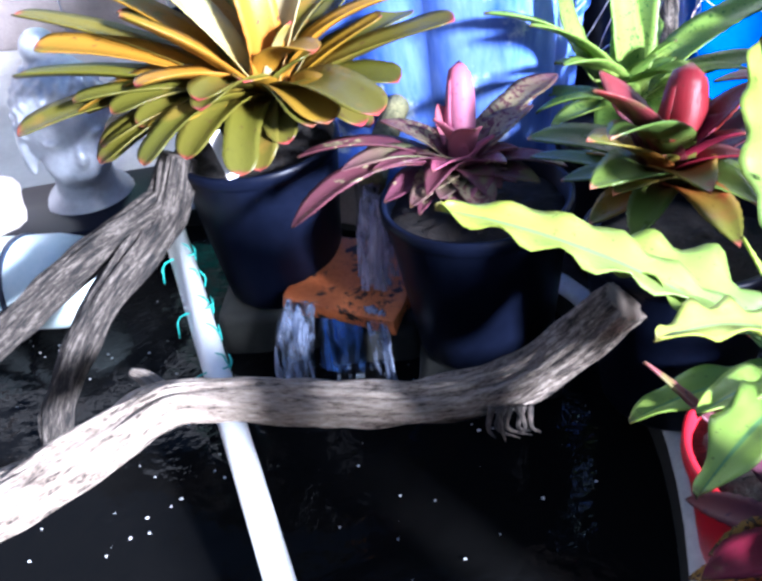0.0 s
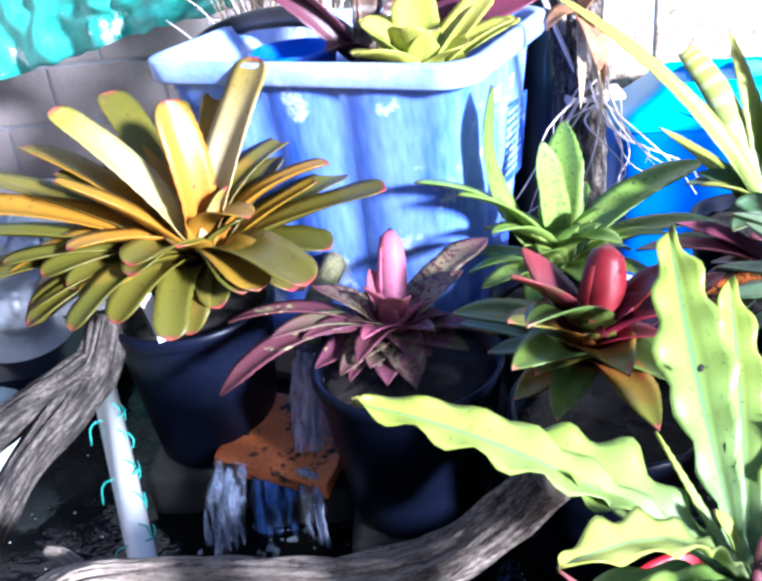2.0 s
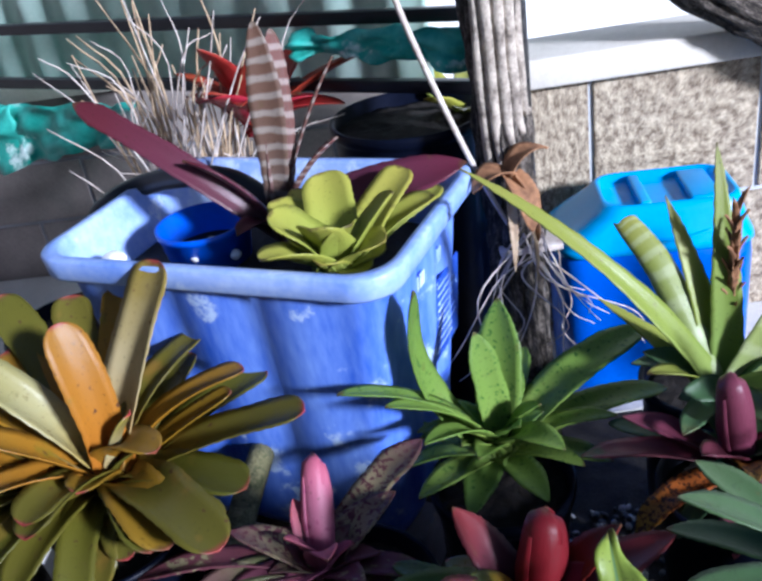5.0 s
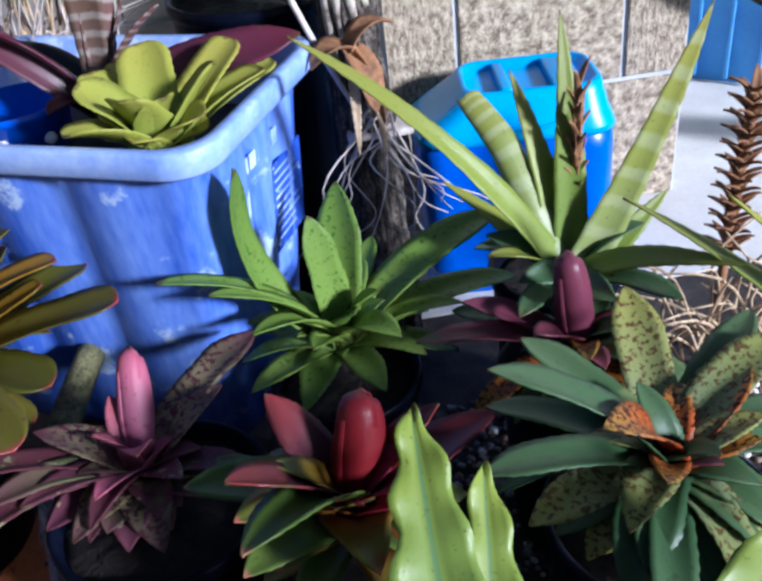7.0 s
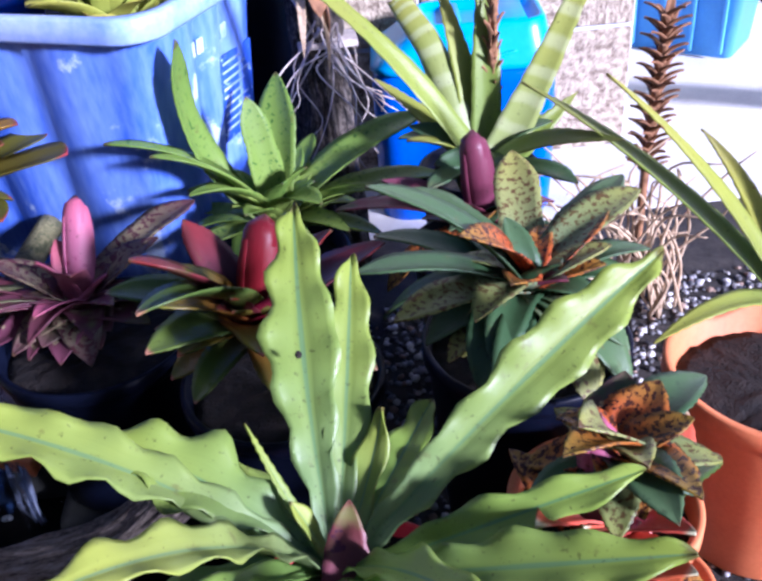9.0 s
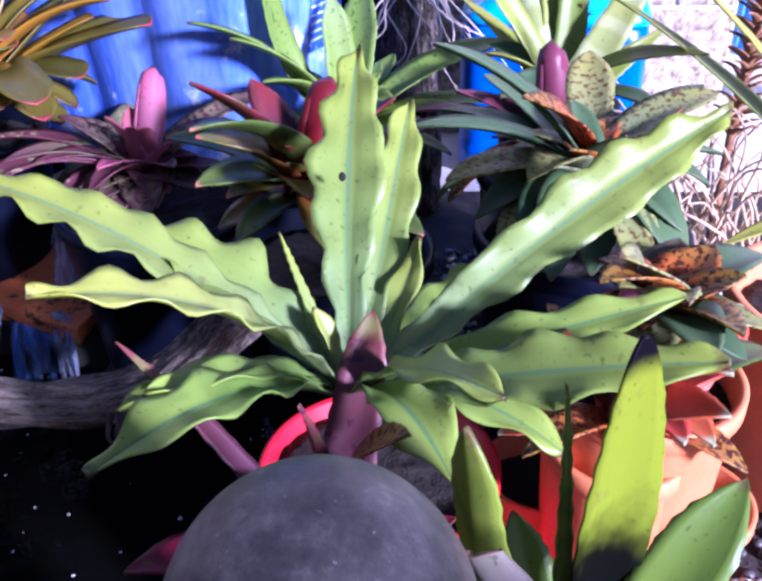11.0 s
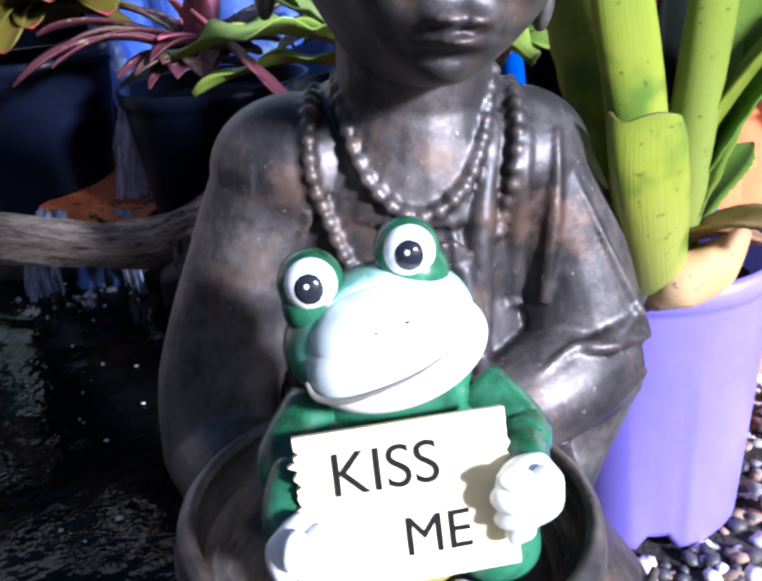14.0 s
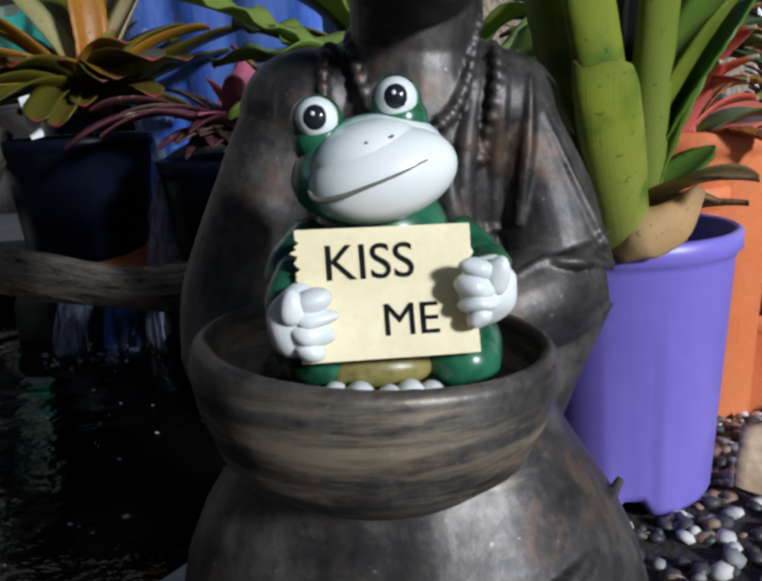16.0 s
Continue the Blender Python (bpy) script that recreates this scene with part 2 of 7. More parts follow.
def veil(name, tint, cover):
    """Thin running water: clear between, with bright ropy streaks along the fall."""
    m, n, l, b = blank(name)
    co = n.new("ShaderNodeTexCoord").outputs["Object"]
    rope = noise_tex(n, l, co, 38.0, 5.0, 0.62, (1.3, 1.0, 0.2))
    b.inputs["Base Color"].default_value = rgba(tint)
    b.inputs["Roughness"].default_value, b.inputs["IOR"].default_value = 0.12, 1.33
    add_bump(n, l, b, rope, 0.8, 0.01)
    clear = n.new("ShaderNodeBsdfTransparent")
    mx = n.new("ShaderNodeMixShader")
    l.new(calc(n, l, "MULTIPLY", step(n, l, rope, 0.4, 0.64), cover), mx.inputs["Fac"])
    l.new(clear.outputs["BSDF"], mx.inputs[1])
    l.new(b.outputs["BSDF"], mx.inputs[2])
    l.new(mx.outputs["Shader"], n["Material Output"].inputs["Surface"])
    return m


def glassy(name, tint, rough=0.06):
    m, n, l, b = blank(name)
    b.inputs["Base Color"].default_value = rgba(tint)
    b.inputs["Roughness"].default_value, b.inputs["IOR"].default_value = rough, 1.33
    b.inputs["Transmission Weight"].default_value = 0.86
    return m


def bark_log(name, line, k=1.0):
    """Weathered bark with dark fissures along the limb; pale below x = line, darker above."""
    m, n, l, b = blank(name)
    co = n.new("ShaderNodeTexCoord").outputs["Object"]
    uv = n.new("ShaderNodeUVMap").outputs["UV"]
    sep = n.new("ShaderNodeSeparateXYZ")
    l.new(co, sep.inputs["Vector"])
    streak = noise_tex(n, l, uv, 56.0, 7.0, 0.72, (2.6, 0.34, 1.0))
    fine = noise_tex(n, l, uv, 340.0, 4.0, 0.65, (1.6, 0.3, 1.0))
    f = calc(n, l, "ADD", calc(n, l, "MULTIPLY", streak, 0.7), calc(n, l, "MULTIPLY", fine, 0.3))
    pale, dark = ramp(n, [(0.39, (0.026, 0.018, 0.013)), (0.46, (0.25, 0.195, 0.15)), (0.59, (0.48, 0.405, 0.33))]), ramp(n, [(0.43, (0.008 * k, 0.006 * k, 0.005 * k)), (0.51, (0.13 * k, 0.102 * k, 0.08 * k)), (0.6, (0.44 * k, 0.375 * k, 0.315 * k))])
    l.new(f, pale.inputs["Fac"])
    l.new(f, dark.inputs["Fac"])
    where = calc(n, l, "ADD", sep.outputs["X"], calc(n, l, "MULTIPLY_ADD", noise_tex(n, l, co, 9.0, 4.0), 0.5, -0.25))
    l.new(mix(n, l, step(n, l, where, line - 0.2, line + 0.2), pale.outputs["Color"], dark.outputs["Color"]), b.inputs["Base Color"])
    b.inputs["Roughness"].default_value = 0.85
    add_bump(n, l, b, f, 1.0, 0.014)
    return m


def statue_glaze():
    """Dark weathered bronze glaze: mottled black and grey, rust-brown wear, pale smears for dust and painted
    reflections, golden streaks on the bowl strengthened to look lit, creases painted dark as shade.
    """
    m, n, l, b = blank("statue_glaze")
    co = n.new("ShaderNodeTexCoord").outputs["Object"]
    broad = noise_tex(n, l, co, 15.0, 8.0, 0.72)
    r = ramp(n, [(0.34, (0.008, 0.007, 0.008)), (0.5, (0.046, 0.042, 0.042)), (0.67, (0.155, 0.14, 0.128))])
    l.new(broad, r.inputs["Fac"])
    worn = noise_tex(n, l, co, 20.0, 7.0, 0.7)
    col = mix(n, l, calc(n, l, "MULTIPLY", step(n, l, worn, 0.53, 0.66), 0.48), r.outputs["Color"], (0.17, 0.1, 0.06))
    streak = noise_tex(n, l, co, 20.0, 8.0, 0.7, (0.5, 0.5, 4.2))
    sep = n.new("ShaderNodeSeparateXYZ")
    l.new(co, sep.inputs["Vector"])
    low = calc(n, l, "MULTIPLY", step(n, l, calc(n, l, "SUBTRACT", 0.215, sep.outputs["Z"]), 0.0, 0.02), step(n, l, sep.outputs["Z"], 0.112, 0.13))
    gap = n.new("ShaderNodeVectorMath")
    gap.operation = "DISTANCE"
    l.new(co, gap.inputs[0])
    gap.inputs[1].default_value = (-0.031, -0.135, 0.17)
    low = calc(n, l, "MULTIPLY", low, step(n, l, calc(n, l, "SUBTRACT", 0.108, gap.outputs["Value"]), 0.0, 0.008))
    # golden streaks of the bowl, brightened in colour to stand for light on its front
    col = mix(n, l, calc(n, l, "MULTIPLY", calc(n, l, "MULTIPLY", step(n, l, streak, 0.44, 0.66), low), 0.7), col, (0.42, 0.35, 0.24))
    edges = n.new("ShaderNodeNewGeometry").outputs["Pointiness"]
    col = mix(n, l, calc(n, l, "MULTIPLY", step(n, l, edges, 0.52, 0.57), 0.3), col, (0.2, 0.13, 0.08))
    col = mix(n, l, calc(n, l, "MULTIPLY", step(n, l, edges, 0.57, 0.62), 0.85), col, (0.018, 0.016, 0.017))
    # crease shade painted in: hollows of face and robe go near black
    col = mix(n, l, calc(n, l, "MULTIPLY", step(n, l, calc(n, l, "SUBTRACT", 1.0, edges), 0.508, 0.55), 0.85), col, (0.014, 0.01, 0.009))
    # upright pale smears: dust, and streaky reflections painted into the colour
    smear = noise_tex(n, l, co, 26.0, 6.0, 0.75, (2.0, 2.0, 0.32))
    col = mix(n, l, calc(n, l, "MULTIPLY", step(n, l, smear, 0.56, 0.76), 0.4), col, (0.22, 0.2, 0.21))
    speck = noise_tex(n, l, co, 210.0, 2.0, 0.5)
    col = mix(n, l, calc(n, l, "MULTIPLY", step(n, l, speck, 0.7, 0.78), 0.4), col, (0.42, 0.4, 0.38))
    l.new(col, b.inputs["Base Color"])
    b.inputs["Metallic"].default_value = 0.45
    l.new(calc(n, l, "MULTIPLY_ADD", worn, 0.35, 0.32), b.inputs["Roughness"])
    b.inputs["Specular IOR Level"].default_value = 0.7
    add_bump(n, l, b, calc(n, l, "ADD", worn, calc(n, l, "MULTIPLY", speck, 0.25)), 0.28, 0.002)
    return m


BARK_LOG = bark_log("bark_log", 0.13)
BARK_FORK = bark_log("bark_fork", -1.1, 0.36)
BARK_POST = bark_log("bark_post", -1.5, 0.5)
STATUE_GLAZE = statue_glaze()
WATER = water_surface()
WATER_VEIL = veil("water_veil", (0.5, 0.58, 0.78), 0.6)
WATER_ROPES = veil("water_ropes", (0.62, 0.56, 0.68), 0.7)
# blue seen in and through the clear water is put into its colour
WATER_BLUE = veil("water_blue", (0.16, 0.32, 0.8), 0.5)
FALLING_WATER = glassy("falling_water", (0.8, 0.9, 1.0), 0.08)

LEAF_A = leaf_surface("leaf_gold_green", (0.36, 0.15, 0.012), (0.35, 0.165, 0.012), (0.29, 0.155, 0.016), rough=0.34, end=((0.4, 0.045, 0.06), 0.98), spots=((0.1, 0.05, 0.02), 60, 0.66), patches=((0.2, 0.16, 0.014), 13, 0.58), vary=0.35)
LEAF_A_GREEN = leaf_surface("leaf_olive_green", (0.22, 0.12, 0.014), (0.13, 0.115, 0.014), (0.11, 0.1, 0.014), rough=0.32, end=((0.42, 0.05, 0.06), 0.98), spots=((0.08, 0.04, 0.02), 60, 0.66), patches=((0.2, 0.13, 0.02), 12, 0.58), vary=0.4)
LEAF_A_TOP = leaf_surface("leaf_gold_silver", (0.44, 0.26, 0.03), (0.46, 0.4, 0.2), (0.27, 0.22, 0.04), rough=0.3, end=((0.4, 0.04, 0.05), 0.976), spots=((0.16, 0.09, 0.03), 50, 0.64))
LEAF_B = leaf_surface("leaf_mauve", (0.28, 0.07, 0.11), (0.13, 0.042, 0.06), (0.17, 0.055, 0.075), rough=0.36, spots=((0.32, 0.27, 0.15), 48, 0.6), patches=((0.17, 0.15, 0.06), 14, 0.57), vary=0.4)
LEAF_B_SPOT = leaf_surface("leaf_mauve_speckled", (0.3, 0.1, 0.13), (0.34, 0.28, 0.15), (0.13, 0.06, 0.07), rough=0.4, spots=((0.12, 0.04, 0.05), 130, 0.52), vary=0.3)
LEAF_B_PINK = leaf_surface("leaf_pink_cone", (0.34, 0.08, 0.13), (0.43, 0.14, 0.2), (0.42, 0.1, 0.14), rough=0.5, vary=0.1, spots=((0.32, 0.07, 0.13), 60, 0.6), through_light=0.1)
LEAF_C = leaf_surface("leaf_red_green", (0.3, 0.045, 0.015), (0.22, 0.11, 0.015), (0.13, 0.15, 0.02), rough=0.3, end=((0.5, 0.16, 0.1), 0.96), patches=((0.24, 0.06, 0.015), 11, 0.58), vary=0.4)
LEAF_C_GREEN = leaf_surface("leaf_dark_green", (0.13, 0.08, 0.018), (0.085, 0.14, 0.025), (0.11, 0.16, 0.03), rough=0.3, end=((0.5, 0.22, 0.14), 0.97), patches=((0.14, 0.06, 0.02), 12, 0.62), vary=0.4)
LEAF_C_RED = leaf_surface("leaf_crimson", (0.13, 0.008, 0.008), (0.145, 0.008, 0.013), (0.125, 0.01, 0.016), rough=0.42, spec=0.2, vary=0.15, through_light=0.1)
LEAF_C_PLUM = leaf_surface("leaf_plum", (0.12, 0.016, 0.02), (0.095, 0.028, 0.042), (0.22, 0.03, 0.036), rough=0.32, patches=((0.08, 0.09, 0.03), 12, 0.6), vary=0.4)
LEAF_H = leaf_surface("leaf_fresh_green", (0.28, 0.37, 0.08), (0.22, 0.33, 0.055), (0.19, 0.3, 0.05), rough=0.4, spots=((0.07, 0.16, 0.025), 120, 0.6), through_light=0.3, vary=0.35)
LEAF_G = leaf_surface("leaf_banded_green", (0.28, 0.36, 0.14), (0.24, 0.29, 0.06), (0.3, 0.3, 0.055), rough=0.35, bands=((0.42, 0.47, 0.26), 9))
LEAF_G_PLAIN = leaf_surface("leaf_lime", (0.22, 0.31, 0.07), (0.23, 0.3, 0.045), (0.28, 0.3, 0.06), rough=0.35)
LEAF_D = leaf_surface("leaf_blue_green", (0.035, 0.075, 0.03), (0.05, 0.105, 0.04), (0.085, 0.145, 0.06), rough=0.4, through_light=0.15, spots=((0.05, 0.09, 0.04), 120, 0.62), patches=((0.16, 0.19, 0.07), 12, 0.62), vary=0.45)
LEAF_D_SPOT = leaf_surface("leaf_speckled_green", (0.13, 0.19, 0.13), (0.2, 0.24, 0.09), (0.26, 0.27, 0.06), rough=0.4, spots=((0.1, 0.06, 0.02), 150, 0.53), through_light=0.15, vary=0.35)
LEAF_D_RUST = leaf_surface("leaf_rust", (0.36, 0.09, 0.02), (0.46, 0.12, 0.02), (0.34, 0.2, 0.03), rough=0.4, spots=((0.06, 0.02, 0.01), 170, 0.5), vary=0.4)
LEAF_F = leaf_surface("leaf_maroon", (0.18, 0.04, 0.07), (0.15, 0.035, 0.06), (0.2, 0.05, 0.08), rough=0.35, patches=((0.07, 0.09, 0.04), 13, 0.58), vary=0.4)
LEAF_FERN = leaf_surface("frond_green", (0.22, 0.33, 0.14), (0.28, 0.38, 0.08), (0.34, 0.41, 0.055), rough=0.36, spec=0.5, rib=(0.2, 0.33, 0.12), through_light=0.36, vary=0.18)
LEAF_FERN_DARK = leaf_surface("frond_deep_green", (0.14, 0.25, 0.06), (0.2, 0.33, 0.055), (0.28, 0.4, 0.06), rough=0.36, spec=0.5, rib=(0.13, 0.28, 0.09), through_light=0.3)
LEAF_SPIKE = leaf_surface("leaf_purple_red", (0.12, 0.03, 0.05), (0.14, 0.05, 0.075), (0.2, 0.06, 0.05), rough=0.35, patches=((0.17, 0.16, 0.05), 18, 0.56), spots=((0.08, 0.02, 0.05), 60, 0.6))
LEAF_V = leaf_surface("leaf_yellow_green", (0.3, 0.35, 0.07), (0.26, 0.32, 0.032), (0.2, 0.28, 0.03), rough=0.32, through_light=0.25, vary=0.3, patches=((0.1, 0.19, 0.022), 16, 0.52))
# black tip is its own colour; near-black foot paints the shadow inside the cup
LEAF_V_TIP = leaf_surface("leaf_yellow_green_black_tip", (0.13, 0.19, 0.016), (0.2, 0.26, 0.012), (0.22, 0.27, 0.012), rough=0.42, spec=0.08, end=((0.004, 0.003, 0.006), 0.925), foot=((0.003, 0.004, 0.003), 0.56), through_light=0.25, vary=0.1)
LEAF_V_DEEP = leaf_surface("leaf_deep_green", (0.22, 0.3, 0.05), (0.14, 0.24, 0.03), (0.12, 0.22, 0.03), rough=0.28, through_light=0.3, vary=0.2)
DRY_HUSK = leaf_surface("dry_husk", (0.75, 0.52, 0.28), (0.62, 0.38, 0.16), (0.4, 0.24, 0.12), rough=0.6, through_light=0.2)
LEAF_V_PURPLE = leaf_surface("leaf_grey_purple", (0.13, 0.15, 0.04), (0.075, 0.062, 0.066), (0.17, 0.16, 0.12), rough=0.4)
LEAF_CORAL = leaf_surface("leaf_coral", (0.72, 0.2, 0.16), (0.7, 0.2, 0.13), (0.55, 0.1, 0.04), rough=0.35, patches=((0.2, 0.16, 0.2), 10, 0.57), end=((0.5, 0.5, 0.3), 0.95))
LEAF_T1 = leaf_surface("leaf_pale_yellow", (0.3, 0.36, 0.08), (0.42, 0.45, 0.07), (0.48, 0.46, 0.08), rough=0.35, spots=((0.3, 0.16, 0.03), 26, 0.68), through_light=0.35)
LEAF_T2 = leaf_surface("leaf_brown_banded", (0.2, 0.13, 0.11), (0.16, 0.085, 0.065), (0.16, 0.075, 0.055), rough=0.45, bands=((0.5, 0.45, 0.4), 13))
LEAF_T2_PURPLE = leaf_surface("leaf_purple_strap", (0.16, 0.09, 0.11), (0.13, 0.035, 0.065), (0.12, 0.022, 0.04), rough=0.3)
LEAF_T3 = leaf_surface("leaf_blood_red", (0.35, 0.02, 0.02), (0.42, 0.03, 0.03), (0.4, 0.05, 0.03), rough=0.35)
LEAF_B_GREEN = leaf_surface("leaf_mauve_green", (0.2, 0.08, 0.09), (0.15, 0.16, 0.07), (0.2, 0.09, 0.1), rough=0.36, spots=((0.3, 0.27, 0.15), 48, 0.6), vary=0.4)


# ---- building blocks ----
def part(name, bm, material, parent=None, label="", smooth=True):
    """Links a bmesh as one mesh object, under a thing or a part."""
    me = bpy.data.meshes.new(name)
    for f in bm.faces:
        f.smooth = smooth
    bm.to_mesh(me)
    bm.free()
    for m in (material if isinstance(material, (list, tuple)) else [material]):
        me.materials.append(m)
    ob = new(name, me)
    ob.parent = parent
    return tagged(ob, label)


def thing(name, place, label, category, group="", kind="", turn=(0, 0, 0)):
    ob = new(name)
    ob.empty_display_size = 0.05
    ob.matrix_world = pose(*place, *turn)
    return tagged(ob, label, category, group, kind)


def box(bm, x0, x1, y0, y1, z0, z1, bevel=0.0):
    r = bmesh.ops.create_cube(bm, size=1, matrix=Matrix.Translation(((x0 + x1) / 2, (y0 + y1) / 2, (z0 + z1) / 2)) @ Matrix.Diagonal((x1 - x0, y1 - y0, z1 - z0, 1)))
    if bevel:
        es = list({e for v in r["verts"] for e in v.link_edges})
        bmesh.ops.bevel(bm, geom=es, offset=bevel, segments=2, affect="EDGES", profile=0.6)


def lathe(bm, profile, n=48, wobble=0.0, seed=0):
    """Turns (radius, height) pairs round z into a closed or open skin."""
    rnd = random.Random(seed)
    ph = rnd.random() * 6
    rings = []
    for r, z in profile:
        if r < 1e-6:
            rings.append([bm.verts.new((0, 0, z))])
        else:
            rings.append([bm.verts.new((r * (1 + wobble * math.sin(2 * a + ph)) * math.cos(a), r * (1 - wobble * math.sin(2 * a + ph)) * math.sin(a), z)) for a in (2 * math.pi * i / n for i in range(n))])
    for a, b in zip(rings, rings[1:]):
        for i in range(n):
            j = (i + 1) % n
            if len(a) == 1 and len(b) > 1:
                bm.faces.new((a[0], b[i], b[j]))
            elif len(b) == 1 and len(a) > 1:
                bm.faces.new((a[i], b[0], a[j]))
            elif len(a) > 1:
                bm.faces.new((a[i], b[i], b[j], a[j]))
    bmesh.ops.recalc_face_normals(bm, faces=bm.faces[:])


def spline(points, n):
    """n + 1 points of a smooth curve through the given ones."""
    P = [Vector(p) for p in points]
    P = [P[0] * 2 - P[1]] + P + [P[-1] * 2 - P[-2]]
    res = []
    spans = len(P) - 3
    for k in range(n + 1):
        s = min(k / n * spans, spans - 1e-6)
        i, u = int(s), s - int(s)
        a, b, c, d = P[i], P[i + 1], P[i + 2], P[i + 3]
        res.append(0.5 * ((2 * b) + (c - a) * u + (2 * a - 5 * b + 4 * c - d) * u * u + (3 * b - a - 3 * c + d) * u ** 3))
    return res


def tube(bm, points, radii, n=40, ring=12, rough=0.0, ridges=0.0, seed=0.0, smooth_path=True):
    """A limb along a smooth path, with tapered radius, lumps and lengthwise ridges."""
    pts = spline(points, n) if smooth_path else [Vector(p) for p in points]
    n = len(pts) - 1
    uv = bm.loops.layers.uv.verify() if ridges else None
    run = [0.0]
    for a, b in zip(pts, pts[1:]):
        run.append(run[-1] + (b - a).length)
    rings, ref = [], Vector((0.3, 0.2, 1)).normalized()
    for k, p in enumerate(pts):
        d = (pts[min(k + 1, n)] - pts[max(k - 1, 0)]).normalized()
        u = (ref - d * ref.dot(d)).normalized()
        ref = u
        v = d.cross(u)
        s = k / n * (len(radii) - 1)
        i = min(int(s), len(radii) - 2) if len(radii) > 1 else 0
        r0 = radii[i] + (radii[min(i + 1, len(radii) - 1)] - radii[i]) * (s - i)
        row = []
        for j in range(ring):
            a = 2 * math.pi * j / ring
            w = u * math.cos(a) + v * math.sin(a)
            r = r0
            if rough:
                r *= 1 + rough * noise.noise(p * 9 + w * 1.2 + Vector((seed, 0, 0)))
            if ridges:
                r *= 1 + ridges * noise.noise(Vector((math.cos(a) * 4.5 + seed, math.sin(a) * 4.5, run[k] * 9))) + ridges * 0.7 * noise.noise(Vector((math.cos(a) * 9, math.sin(a) * 9 + seed, run[k] * 16)))
            row.append(bm.verts.new(p + w * r))
        rings.append(row)
    for k, (a, b) in enumerate(zip(rings, rings[1:])):
        for j in range(ring):
            f = bm.faces.new((a[j], a[(j + 1) % ring], b[(j + 1) % ring], b[j]))
            if uv:
                for lp, (q, v) in zip(f.loops, ((j, run[k]), (j + 1, run[k]), (j + 1, run[k + 1]), (j, run[k + 1]))):
                    lp[uv].uv = (abs(q / ring * 2 - 1) * 0.09, v)
    bm.faces.new(rings[0][::-1])
    bm.faces.new(rings[-1])


def ball(bm, c, r, seg=20, turn=None):
    m = Matrix.Translation(c) @ (turn.to_4x4() if turn else Matrix()) @ Matrix.Diagonal((r[0], r[1], r[2], 1) if isinstance(r, tuple) else (r, r, r, 1))
    globe(bm, seg, max(6, seg * 2 // 3), m)


def globe(bm, nu, nv, m=Matrix()):
    """A unit globe of quads, its new vertices in order at the end of the mesh."""
    top = bm.verts.new(m @ Vector((0, 0, 1)))
    rows = [[bm.verts.new(m @ Vector((math.sin(math.pi * i / nv) * math.cos(2 * math.pi * j / nu), math.sin(math.pi * i / nv) * math.sin(2 * math.pi * j / nu), math.cos(math.pi * i / nv)))) for j in range(nu)] for i in range(1, nv)]
    low = bm.verts.new(m @ Vector((0, 0, -1)))
    for j in range(nu):
        q = (j + 1) % nu
        bm.faces.new((top, rows[0][j], rows[0][q]))
        bm.faces.new((low, rows[-1][q], rows[-1][j]))
        for a, b in zip(rows, rows[1:]):
            bm.faces.new((a[j], b[j], b[q], a[q]))


def stone_mesh(name, seed, size, flat=0.6, sub=2):
    """A lumpy rounded stone as mesh data."""
    bm = bmesh.new()
    bmesh.ops.create_icosphere(bm, subdivisions=sub, radius=1)
    rnd = random.Random(seed)
    sx, sy = rnd.uniform(0.75, 1.2), rnd.uniform(0.75, 1.2)
    for v in bm.verts:
        k = 1 + 0.22 * noise.noise(v.co * 1.3 + Vector((seed * 7.3, 0, 0)))
        v.co = Vector((v.co.x * sx, v.co.y * sy, v.co.z * flat)) * k * size
    for f in bm.faces:
        f.smooth = True
    me = bpy.data.meshes.new(name)
    bm.to_mesh(me)
    bm.free()
    return me


STRAP, TAPER, POINTED, FROND, BLADE = "strap", "taper", "pointed", "frond", "blade"


